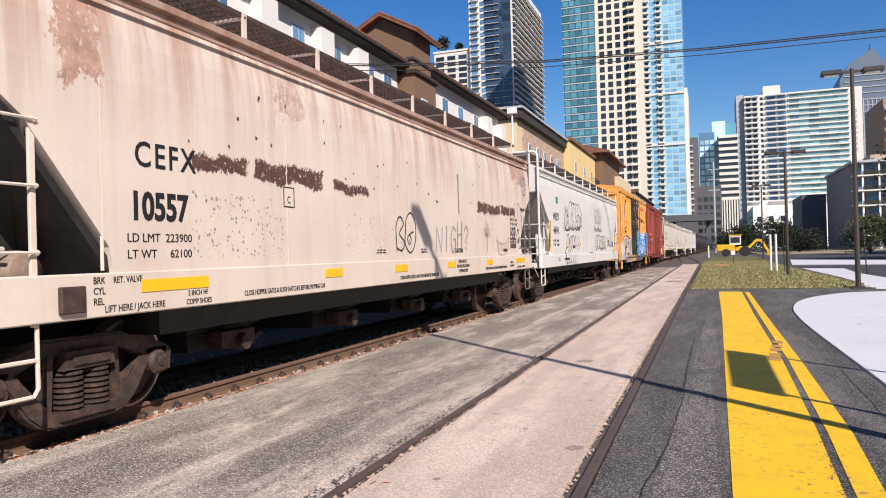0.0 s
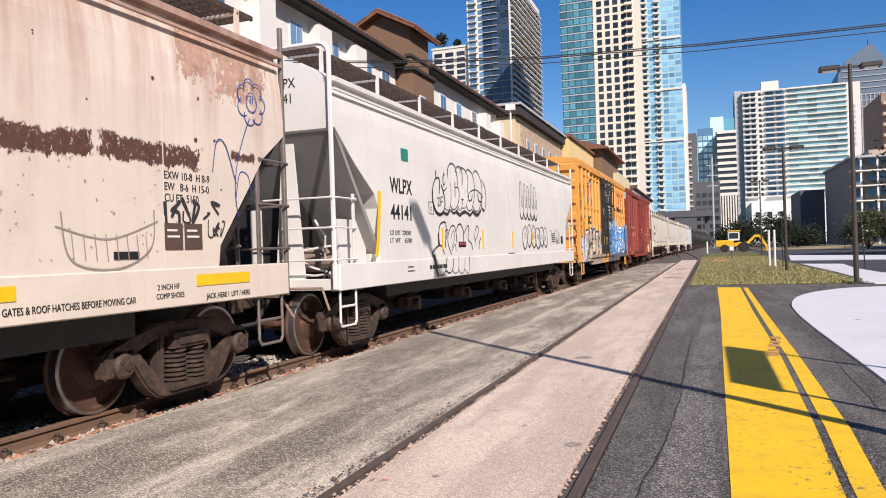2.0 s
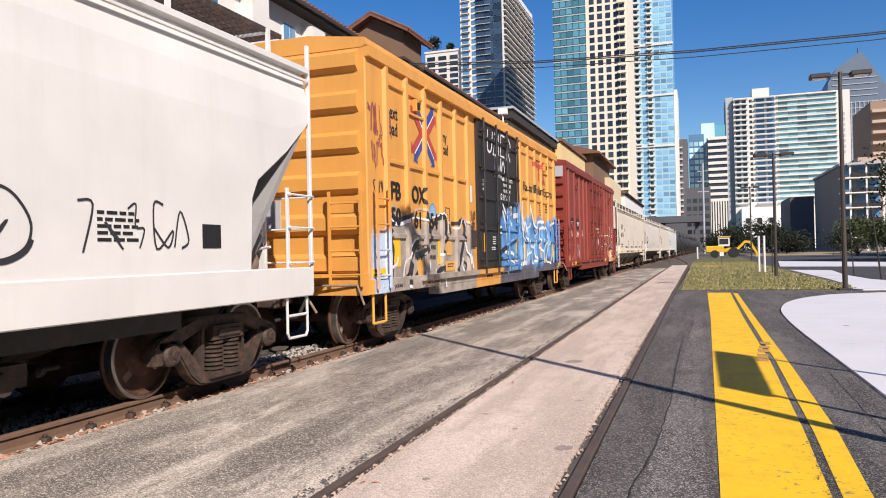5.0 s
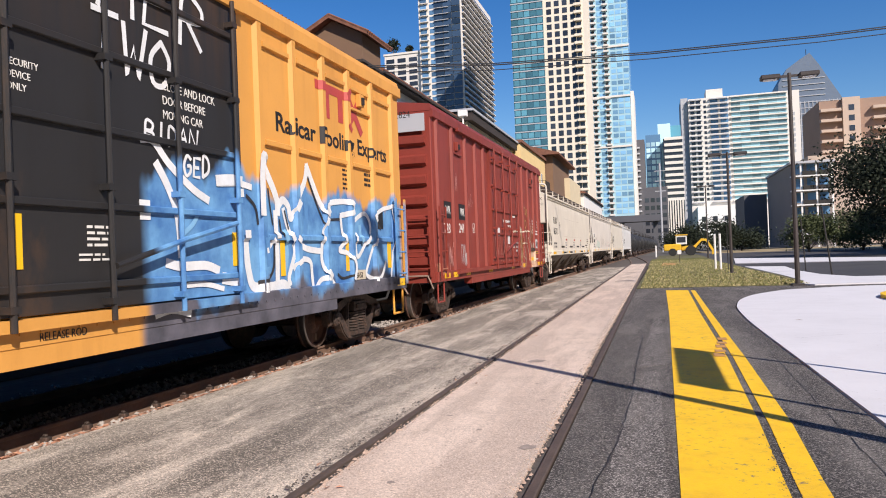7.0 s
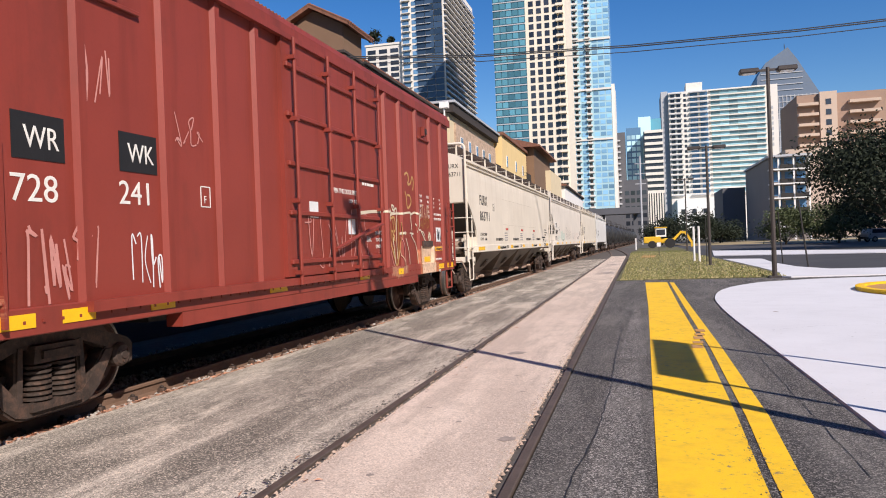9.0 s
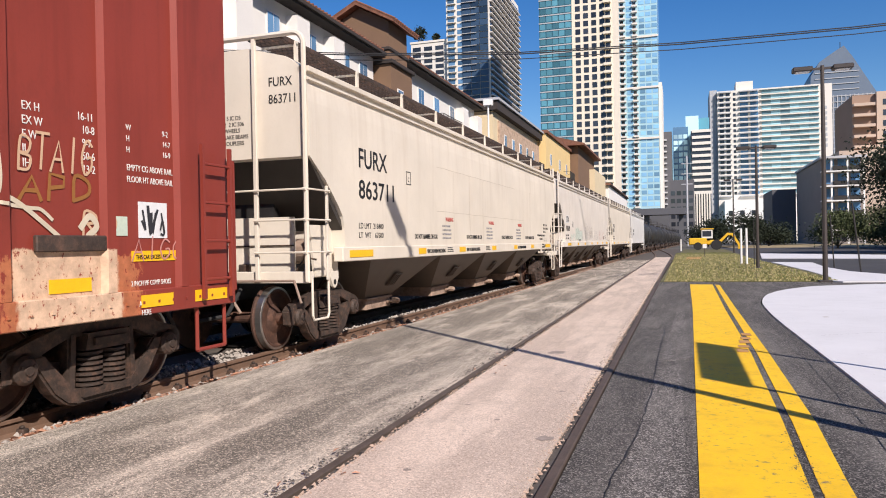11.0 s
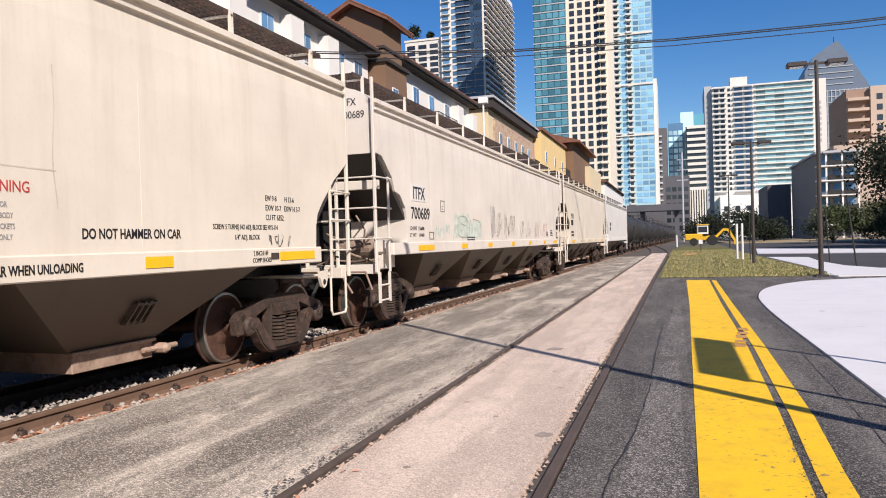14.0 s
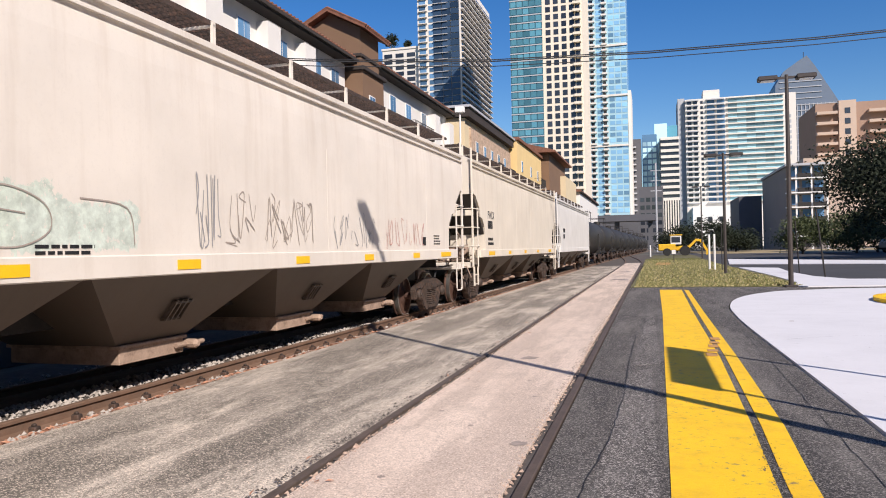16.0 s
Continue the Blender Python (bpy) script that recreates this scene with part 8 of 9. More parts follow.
    line([(5.15, 2.16), (5.18, 1.94), (5.27, 1.76), (5.06, 1.62), (5.41, 1.56), (5.58, 1.37), (5.51, 1.15)], 0.08, INK["white"], lift=0.002)
    line([(5.66, 2.11), (6.08, 2.25), (6.31, 2.15), (6.35, 1.92), (6.12, 1.73), (5.76, 1.51), (5.7, 1.89)], 0.08, INK["white"], lift=0.002)
    line([(6.51, 2.21), (6.99, 2.37), (7.44, 2.44), (7.72, 2.55)], 0.08, INK["white"], lift=0.002)
    line([(6.51, 2.23), (6.68, 1.98), (6.5, 1.72), (6.25, 1.42), (6.14, 1.18), (6.74, 1.1), (7.05, 1.38)], 0.08, INK["white"], lift=0.002)
    line([(7.47, 2.41), (7.5, 1.8), (7.37, 1.29), (7.31, 1.08)], 0.08, INK["white"], lift=0.002)
    line([(4.15, 1.0), (4.37, 1.17), (4.65, 1.19), (4.85, 1.08), (4.93, 0.9)], 0.08, INK["white"], lift=0.002)
    line([(3.0, 1.77), (2.89, 1.66), (2.77, 1.63)], 0.07, INK["white"], lift=0.002)
    line([(3.64, 1.8), (3.91, 1.66), (4.42, 1.61)], 0.09, INK["white"], lift=0.002)
    line([(2.83, 2.68), (3.01, 2.5), (3.12, 2.28)], 0.04, INK["black"], lift=0.001)
    line([(2.4, 2.32), (2.59, 2.19), (2.65, 1.98)], 0.05, INK["black"], lift=0.001)
    line([(4.07, 2.7), (4.3, 2.35), (4.56, 2.03)], 0.04, INK["black"], lift=0.001)
    line([(3.04, 1.72), (3.01, 1.43), (2.87, 1.27), (2.61, 1.22)], 0.05, INK["black"], lift=0.001)
    line([(3.34, 2.17), (3.43, 1.93)], 0.04, INK["black"], lift=0.001)
    line([(4.72, 2.1), (5.14, 2.12)], 0.04, INK["black"], lift=0.001)
    line([(3.19, 2.04), (3.24, 1.83)], 0.04, INK["black"], lift=0.001)
    line([(2.92, 2.45), (2.96, 2.2), (3.01, 1.98)], 0.03, INK["black"], lift=0.001)
    line([(5.59, 1.21), (5.17, 1.17), (4.98, 1.24)], 0.04, INK["black"], lift=0.001)
    line([(6.63, 2.15), (6.86, 2.0)], 0.05, INK["black"], lift=0.001)
    line([(3.31, 1.88), (3.38, 1.6), (3.3, 1.32)], 0.1, INK["sky"], lift=-0.001)
    line([(3.96, 2.51), (3.99, 2.14), (3.94, 1.9)], 0.12, INK["blue"], lift=-0.001)
    line([(5.24, 2.07), (5.38, 1.86)], 0.12, INK["blue"], lift=-0.001)
    line([(2.78, 1.77), (2.79, 1.45)], 0.1, INK["blue"], lift=-0.001)
    line([(5.91, 2.02), (5.97, 1.72)], 0.1, INK["sky"], lift=-0.001)
    # on the black door
    d = 1.50 + 0.071
    hand_word(c, "UMER", -0.70, 3.93, 2.3, 0.55, INK["white"], 0.06, d, 7, 0.15)
    hand_word(c, "TWO", -0.25, 3.38, 1.2, 0.48, INK["white"], 0.06, d, 8)
    hand_word(c, "BIDAN", 0.45, 2.76, 0.9, 0.2, INK["white"], 0.035, d, 9)
    hand_word(c, "GED", 1.05, 2.45, 0.5, 0.22, INK["white"], 0.04, d, 10)
    for i, t in enumerate(("CLOSE AND LOCK", "DOOR BEFORE", "MOVING CAR")):
        side_text(c, t, 0.75, 3.32 - 0.15 * i, 0.13, "text_white", d)
    for i, t in enumerate(("SECURITY", "DEVICE", "ONLY")):
        side_text(c, t, -1.15, 3.15 - 0.1 * i, 0.085, "text_white", d)
    line([(1.68, 2.45), (1.94, 2.48), (2.14, 2.48), (2.22, 2.47)], 0.13, INK["white"], lift=0.002)
    line([(2.1, 2.33), (2.19, 2.34)], 0.1, INK["white"], lift=0.002)
    line([(2.2, 2.44), (2.29, 2.38), (2.26, 2.34)], 0.05, INK["black"], lift=0.001)
    line([(1.75, 1.31), (1.88, 1.29), (2.05, 1.27)], 0.14, INK["white"], lift=0.002)
    line([(0.41, 2.76), (0.58, 2.76), (0.82, 2.55), (1.2, 2.32), (1.48, 2.21)], 0.09, INK["white"], lift=0.002)
    line([(0.62, 2.53), (0.76, 2.35), (0.9, 2.1), (0.95, 1.85), (0.96, 1.59)], 0.1, INK["white"], lift=0.002)
    line([(0.74, 1.51), (0.97, 1.47), (1.39, 1.47), (1.63, 1.41)], 0.1, INK["white"], lift=0.002)
    line([(0.96, 1.26), (1.37, 1.26), (1.72, 1.19)], 0.06, INK["white"], lift=0.002)
    line([(0.54, 0.99), (0.79, 1.02), (1.08, 0.96)], 0.08, INK["white"], lift=0.002)
    line([(1.69, 2.42), (2.23, 2.46), (2.5, 2.44)], 0.08, INK["white"], lift=0.002)
    line([(0.95, 1.78), (1.18, 1.92), (1.3, 2.06)], 0.06, INK["sky"], lift=-0.001)
    label_plate(c, -1.15, -1.05, 1.5, 1.95, M["reflect"], d)
    label_plate(c, 1.95, 2.05, 1.45, 1.85, M["reflect"], d)
    bars(c, -0.35, 1.85, 0.3, 4, 0.025, 0.03, "text_white", d, 54)
    bars(c, -0.45, 1.6, 0.4, 2, 0.02, 0.025, "text_white", d, 55)
    label_plate(c, 0.35, 0.5, 1.95, 2.15, INK["white"], d, "paper_notice")
    side_text(c, "RELEASE ROD", -0.9, 0.9, 0.1, x=w + 0.06)
    side_text(c, "CLEAR THRESHOLD BEFORE", -0.5, 1.12, 0.085, x=w + 0.06)
    bars(c, 5.3, 2.92, 0.35, 5, 0.035, 0.04, "text_black", w, 56)
    bars(c, 6.2, 2.92, 0.5, 3, 0.05, 0.04, "text_black", w, 57)
    label_plate(c, 6.55, 7.0, 2.0, 2.35, M["text_black"], w, "data_panel")
    part("route_board", boxes((w, w + 0.05, -2.1, -1.58, 1.62, 2.0), bevel=0.01), M["truck"], c)
    end_text(c, "CUSHION UNIT", -0.6, -LF / 2 + FTRIM - 0.1, 3.4, 0.12)
    part("end_grille", boxes((-0.9, 0.0, -LF / 2 + FTRIM - 0.14, -LF / 2 + FTRIM - 0.11, 1.95, 2.4)), M["tower_grey"], c)


def mark_red():
    c, w = redc, HALF - 0.06
    for y in (-6.62, -5.32):
        label_plate(c, y, y + 0.58, 2.36, 2.76, M["text_black"], w, "number_panel")
    side_text(c, "WR", -6.5, 2.46, 0.28, "text_white", w + 0.008)
    side_text(c, "WK", -5.2, 2.46, 0.28, "text_white", w + 0.008)
    side_text(c, "728", -6.66, 2.0, 0.34, "text_white", w, 0.9)
    side_text(c, "241", -5.35, 2.03, 0.34, "text_white", w, 0.9)
    for a, b in ((-6.95, -6.5), (-6.2, -5.8), (-5.0, -4.6), (-2.5, -2.0), (0.77, 1.23), (2.9, 3.2), (5.95, 6.4), (6.75, 7.3)):
        label_plate(c, a, b, 0.93, 1.05, M["reflect"], w + 0.061)
    label_plate(c, 4.95, 5.4, 1.13, 1.25, M["reflect"], w)
    label_plate(c, 5.9, 6.62, 1.375, 1.475, M["reflect"], w)
    side_text(c, "THIS CAR EXCESS HEIGHT", 5.95, 1.395, 0.06, "text_black", w + 0.008, 0.72)
    side_text(c, "2 INCH HF COMP SHOES", 5.89, 1.14, 0.07, "text_white", w, 0.72)
    for i, t in enumerate(("LIFT, JACK", "AND PULL", "HERE")):
        side_text(c, t, 5.89 + 0.03 * i, 1.03 - 0.085 * i, 0.075, "text_white", w + 0.062 if i else w, 0.75)
    for i, (a, b) in enumerate((("EX H", "16-11"), ("EX W", "10-8"), ("E W", "9-7"), ("IL", "50-6"), ("IH", "13-2"))):
        side_text(c, a, 4.72, 2.63 - 0.115 * i, 0.10, "text_white", w, 0.8)
        side_text(c, b, 5.28 + 0.05 * (len(b) < 5), 2.63 - 0.115 * i, 0.10, "text_white", w, 0.8)
    for i, (a, b) in enumerate((("W", "9-2"), ("H", "14-7"), ("H", "16-9"))):
        side_text(c, a, 5.86, 2.62 - 0.105 * i, 0.08, "text_white", w, 0.8)
        side_text(c, b, 6.36, 2.62 - 0.105 * i, 0.08, "text_white", w, 0.8)
    side_text(c, "EMPTY CG ABOVE RAIL 63", 5.86, 2.24, 0.085, "text_white", w, 0.72)
    side_text(c, "FLOOR HT ABOVE RAIL 44", 5.86, 2.13, 0.085, "text_white", w, 0.72)
    hand_word(c, "BTAIG", 4.66, 2.17, 0.8, 0.28, INK["sand"], 0.024, w + 0.004, 31)
    hand_word(c, "APD", 4.68, 1.92, 0.78, 0.2, INK["ochre"], 0.035, w + 0.002, 32)
    hand_word(c, "RO", 5.3, 1.62, 0.45, 0.2, INK["sand"], 0.025, w + 0.002, 33)
    hand_word(c, "AIGO", 5.9, 1.38, 0.75, 0.2, INK["rose"], 0.018, w + 0.002, 34)
    bm = bmesh.new()
    stroke(bm, smooth_line([(4.3, 2.0), (4.62, 1.9), (4.9, 1.72), (5.17, 1.52)], 6), 0.04, w + 0.002)
    part("graffiti", bm, INK["bone"], c)
    d = w + 0.071
    side_text(c, "OPEN THIS DOOR FIRST", -0.35, 2.44, 0.12, "text_white", d)
    side_text(c, "OPEN  CLOSE", 0.35, 2.3, 0.09, "text_white", d)
    side_text(c, "SEAL", 1.15, 1.62, 0.13, "text_white", d)
    side_text(c, "UNLATCH", 1.6, 1.75, 0.1, "text_white", d)
    side_text(c, "TO CLOSE", 1.6, 1.62, 0.1, "text_white", d)
    side_text(c, "DOOR", 1.6, 1.49, 0.1, "text_white", d)
    bars(c, 1.0, 2.75, 0.7, 2, 0.05, 0.05, "text_white", d, 62)
    label_plate(c, 0.3, 0.6, 1.75, 2.05, INK["white"], d, "paper_notice")
    label_plate(c, -1.2, -0.9, 2.0, 2.25, INK["white"], d, "paper_notice")
    frame_mark(c, -3.95, -3.75, 2.05, 2.3, "F", w, "text_white")
    scrawl(c, -5.9, 3.0, 0.55, 0.5, 4, INK["rose"], 63, 0.02, w)
    scrawl(c, -4.4, 2.75, 0.55, 0.35, 4, INK["rose"], 64, 0.02, w)
    scrawl(c, -6.5, 1.15, 0.9, 0.6, 7, INK["rose"], 65, 0.025, w)
    scrawl(c, -5.2, 1.15, 0.5, 0.6, 5, INK["white"], 66, 0.018, w)
    scrawl(c, -1.7, 1.2, 3.0, 0.9, 9, INK["rose"], 67, 0.018, d)

    def line(pts, lw, mat):
        fine, bm = [], bmesh.new()
        pts = smooth_line(pts, 6)
        for a, b in zip(pts, pts[1:]):
            n = max(1, int((b - a).length / 0.03))
            fine += [a + (b - a) * i / n for i in range(n)]
        fine.append(pts[-1])
        stroke(bm, fine, lw, xs=lambda y, z: side_x(y, z, RPOSTS, (), (-1.95, 2.0)))
        part("graffiti", bm, mat, c)

    line([(0.9, 2.14), (1.4, 2.18), (1.95, 2.2)], 0.06, INK["bone"])
    line([(2.19, 2.21), (2.39, 2.22), (2.59, 2.2), (2.7, 2.17), (3.01, 2.2), (3.38, 2.21), (3.94, 2.25), (4.01, 2.21), (4.27, 2.26), (4.45, 2.24)], 0.045, INK["bone"])
    line([(4.45, 2.23), (4.46, 2.04), (4.42, 1.82)], 0.045, INK["bone"])
    line([(3.99, 2.22), (4.02, 2.04), (4.05, 1.87)], 0.035, INK["bone"])
    line([(2.53, 2.31), (2.65, 2.27), (2.73, 2.2), (2.91, 2.23), (2.88, 2.34), (2.76, 2.36), (2.84, 2.26), (3.03, 2.31), (3.05, 2.22)], 0.04, INK["bone"])
    line([(2.66, 2.17), (2.62, 1.99), (2.57, 1.8)], 0.045, INK["bone"])
    line([(3.05, 2.18), (3.02, 1.96), (2.99, 1.69), (3.02, 1.26)], 0.03, INK["bone"])
    line([(3.21, 1.78), (3.4, 1.8)], 0.05, INK["bone"])
    line([(3.48, 1.78), (3.65, 1.8), (3.53, 1.76)], 0.03, INK["bone"])
    line([(3.9, 1.8), (4.15, 1.78), (4.0, 1.75), (4.28, 1.54), (4.4, 1.27), (4.42, 0.95)], 0.03, INK["bone"])
    line([(3.61, 1.68), (3.71, 1.53), (3.8, 1.35), (3.83, 1.04)], 0.03, INK["bone"])
    line([(4.44, 1.87), (4.77, 1.84), (4.88, 1.83), (4.99, 1.75)], 0.03, INK["bone"])
    line([(5.29, 1.69), (5.39, 1.79), (5.47, 1.7), (5.36, 1.6), (5.46, 1.53)], 0.06, INK["bone"])
    line([(3.68, 3.07), (3.86, 3.12), (3.95, 2.99), (3.88, 2.88), (4.07, 2.9), (4.2, 3.06), (4.29, 2.94), (4.22, 2.77)], 0.05, INK["tan"])
    line([(3.68, 2.69), (3.75, 2.59), (3.79, 2.37), (3.92, 2.37), (4.07, 2.49), (3.99, 2.62), (3.84, 2.63)], 0.05, INK["tan"])
    line([(2.66, 2.08), (2.9, 2.11), (2.94, 1.86), (2.72, 1.83), (2.65, 1.94)], 0.05, INK["tan"])
    line([(2.57, 1.73), (2.71, 1.48), (2.84, 1.27), (2.98, 1.09)], 0.06, INK["tan"])
    line([(3.28, 2.0), (3.28, 1.7), (3.18, 1.42), (2.99, 1.09)], 0.06, INK["tan"])
    line([(2.71, 1.69), (2.88, 1.44), (2.92, 1.16)], 0.05, INK["ochre"])
    line([(2.62, 1.99), (2.67, 1.79), (2.59, 1.53), (2.63, 1.33)], 0.07, INK["ochre"])
    line([(3.11, 2.07), (3.15, 1.8), (3.08, 1.48), (3.02, 1.21)], 0.07, INK["ochre"])
    line([(2.79, 2.05), (2.83, 1.84), (2.75, 1.69)], 0.06, INK["ochre"])
    line([(2.77, 1.77), (2.89, 1.71), (2.78, 1.68), (2.9, 1.63)], 0.04, INK["tan"])
    line([(2.78, 1.69), (2.83, 1.43), (2.88, 1.16)], 0.03, INK["bone"])
    line([(2.6, 1.58), (2.65, 1.38), (2.75, 1.17), (2.93, 1.06)], 0.03, INK["rose"])
    line([(3.27, 1.7), (3.34, 1.42), (3.36, 1.14)], 0.03, INK["rose"])
    line([(3.2, 1.42), (3.33, 1.19), (3.37, 1.02)], 0.03, INK["sand"])
    line([(2.49, 0.96), (2.62, 1.03), (2.73, 0.97)], 0.06, INK["rose"])
    line([(3.04, 0.91), (3.17, 0.96), (3.27, 0.92)], 0.05, INK["rose"])
    label_plate(c, 6.0, 6.4, 1.6, 1.95, INK["white"], w, "sticker")
    scrawl(c, 6.02, 1.65, 0.34, 0.25, 4, INK["black"], 74, 0.03, w + 0.008)
    part("route_board", boxes((w, w + 0.05, 4.8, 5.65, 1.48, 1.62), bevel=0.01), M["truck"], c)
    label_plate(c, 5.65, 5.85, 1.62, 1.8, INK["mint"], w, "tag_plate")
    end_text(c, "72824", 0.6, -LR / 2 - 0.1, 4.62, 0.22)
    part("end_panel", boxes((-1.2, 1.4, -LR / 2 - 0.105, -LR / 2 - 0.1, 4.3, 4.7)), M["tower_grey"], c)


def warning_block(c, y, z):
    side_text(c, "WARNING", y + 0.1, z, 0.13, mat=INK["red"])
    for i, t in enumerate(("DO NOT APPLY VIBRATOR", "TO ANY PART OF CAR BODY", "EXCEPT VIBRATOR BRACKETS", "USE ON LOADED CAR ONLY")):
        side_text(c, t, y - 0.12, z - 0.12 - 0.085 * i, 0.062, mat=INK["grey"], squeeze=0.72)


def mark_furx():
    c = furx
    side_text(c, "FURX", -7.95, 2.73, 0.44, squeeze=0.90, bold=0.004)
    side_text(c, "863711", -7.95, 2.24, 0.42, squeeze=1.05, bold=0.004)
    side_text(c, "LD LMT  218400", -7.97, 1.76, 0.13)
    side_text(c, "LT  WT    67600", -7.97, 1.61, 0.13)
    frame_mark(c, -5.89, -5.66, 2.6, 2.84, "C")
    for y in (-5.5, -2.12, 1.2, 4.25):
        side_text(c, "DO NOT HAMMER ON CAR", y, 1.6, 0.13, squeeze=0.8, bold=0.002)
    for y in (-3.75, -0.25, 3.1):
        warning_block(c, y, 1.97)
    for i, t in enumerate(("EW 9-8        H 13-6", "EXW 10-7   EXW H 3-7", "CU FT 6352")):
        side_text(c, t, 7.17, 2.06 - 0.12 * i, 0.10)
    side_text(c, "SCREW 5 TURNS) NO ADJ. BLOCK SEE NYS-114", 6.1, 1.7, 0.085, squeeze=0.75)
    side_text(c, "1/4\" ADJ. BLOCK", 6.5, 1.58, 0.085)
    scrawl(c, 7.2, 1.5, 0.6, 0.14, 5, INK["black"], 81, 0.01)
    x = SILL
    reflectors(c, [(-8.35, -7.49), (-5.35, -4.95), (-2.75, -2.3), (0.1, 0.5), (2.6, 3.0), (5.0, 5.4), (7.45, 8.35)], 1.31, 1.42, x)
    for y in (-4.88, -2.2, 3.1):
        side_text(c, "VENT CAR WHEN UNLOADING", y, 1.315, 0.11, x=x, squeeze=0.72, bold=0.002)
    for y in (-3.6, -0.5):
        bars(c, y, 1.40, 0.4, 3, 0.02, 0.02, x=x, seed=82)
    side_text(c, "2 INCH HF", 6.85, 1.385, 0.08, x=x)
    side_text(c, "COMP SHOES", 6.83, 1.30, 0.08, x=x)
    label_plate(c, 7.24, 7.42, 1.33, 1.41, M["truck"], x, "grey_plate")
    # shallow welded panels, shade painted along them: uprights bowed a little, joined by level lines
    for y in (-3.04, -1.85, -0.66, 0.53, 1.72, 2.9, 3.99):
        bm = bmesh.new()
        stroke(bm, smooth_line([(y - 0.02, 1.52), (y + 0.015, 1.85), (y - 0.02, 2.25), (y + 0.01, 2.7), (y, 3.05)], 5), 0.014, HALF - 0.006)
        part("panel_seam", bm, M["seam"], c)
    for z, y0, y1 in ((2.17, -4.2, 3.99), (3.08, -4.2, 2.9)):
        bm = bmesh.new()
        stroke(bm, smooth_line([(y0 + (y1 - y0) * k / 12, z + (0.005 if k % 2 else -0.004)) for k in range(13)], 4), 0.012, HALF - 0.006)
        part("panel_seam", bm, M["seam"], c)
    seams(c, [5.0], 1.48, 3.7, P["cream"], HALF)
    end_text(c, "FURX", 0.93, -LU / 2, 3.74, 0.18)
    end_text(c, "863711", 0.93, -LU / 2, 3.50, 0.18)
    for i, t in enumerate(("SPRG", "7 OC D5   5 IC D5", "2 OC 5062  2 IC 506", "36 INCH WHEELS", "NO. 24 BRAKE BEAMS", "SBE60EE COUPLERS")):
        end_text(c, t, -0.1, -LU / 2, 3.4 - 0.09 * i, 0.085)


def mark_itfx():
    c = itfx
    label_plate(c, -7.9, -7.1, 2.29, 2.62, P["white"], name="number_panel")
    side_text(c, "ITFX", -7.81, 2.33, 0.34, squeeze=0.82, bold=0.004, x=HALF + 0.008)
    side_text(c, "700689", -7.92, 1.95, 0.32, squeeze=0.95, bold=0.004)
    side_text(c, "LD LMT  216600", -8.0, 1.73, 0.105)
    side_text(c, "LT WT     69400", -8.0, 1.60, 0.105)
    frame_mark(c, -6.15, -5.9, 2.13, 2.37, "C")
    frame_mark(c, -6.9, -6.65, 1.55, 1.7, "", HALF)
    reflectors(c, [(-7.6, -6.69), (-4.72, -4.28), (-2.36, -1.95), (0.3, 0.7), (2.8, 3.2), (5.4, 5.8), (7.4, 8.2)], 1.335, 1.44, SILL)
    spray_lines(c, [([(-4.95, 1.75), (-4.9, 2.0), (-4.5, 2.08), (-4.1, 1.95), (-4.05, 1.72), (-4.4, 1.58), (-4.9, 1.64), (-4.95, 1.8)], 0.014), ([(-3.7, 2.02), (-3.1, 1.96), (-3.0, 1.6)], 0.014), ([(-4.7, 1.9), (-4.3, 1.86)], 0.012)], INK["faint"])
    scrawl(c, -2.0, 1.6, 0.5, 0.75, 6, INK["grey"], 94, 0.014)
    scrawl(c, -1.4, 1.62, 2.4, 0.62, 9, INK["faint"], 95, 0.016)
    scrawl(c, -1.3, 1.68, 2.3, 0.55, 7, INK["faint"], 92, 0.012)
    scrawl(c, 1.6, 1.6, 1.8, 0.5, 9, INK["grey"], 96, 0.012)
    scrawl(c, 3.8, 1.6, 2.4, 0.5, 10, INK["rose"], 97, 0.012)
    bars(c, -4.2, 1.57, 0.8, 2, 0.03, 0.025, seed=98)
    label_plate(c, 6.1, 6.3, 1.6, 1.78, M["text_black"], name="data_panel")
    bars(c, 6.9, 1.8, 0.5, 4, 0.03, 0.03, seed=99)
    seams(c, [-6.75, 1.4, 6.4], 1.5, 3.7, P["pale"], HALF)
    end_text(c, "ITFX", 0.9, -LI / 2, 3.86, 0.18)
    end_text(c, "700689", 0.9, -LI / 2, 3.64, 0.18)


def mark_rest():
    side_text(pwlx, "PWLX", -6.6, 2.4, 0.34, squeeze=0.8)
    bars(pwlx, -6.6, 2.1, 0.7, 1, 0.24, 0.0, seed=101)
    bars(pwlx, -6.6, 1.75, 0.8, 2, 0.08, 0.06, seed=102)
    reflectors(pwlx, [(-6.6, -5.8), (-3.6, -3.2), (-0.6, -0.2), (2.4, 2.8), (5.6, 6.4)], 1.31, 1.42, SILL)
    seams(pwlx, [-5, -2, 1, 4], 1.48, 3.7, P["cream"], HALF)
    bars(lasth, -6.6, 2.3, 0.8, 2, 0.22, 0.1, seed=103)


mark_cefx(), mark_wlpx(), mark_fbox(), mark_red(), mark_furx(), mark_itfx(), mark_rest()

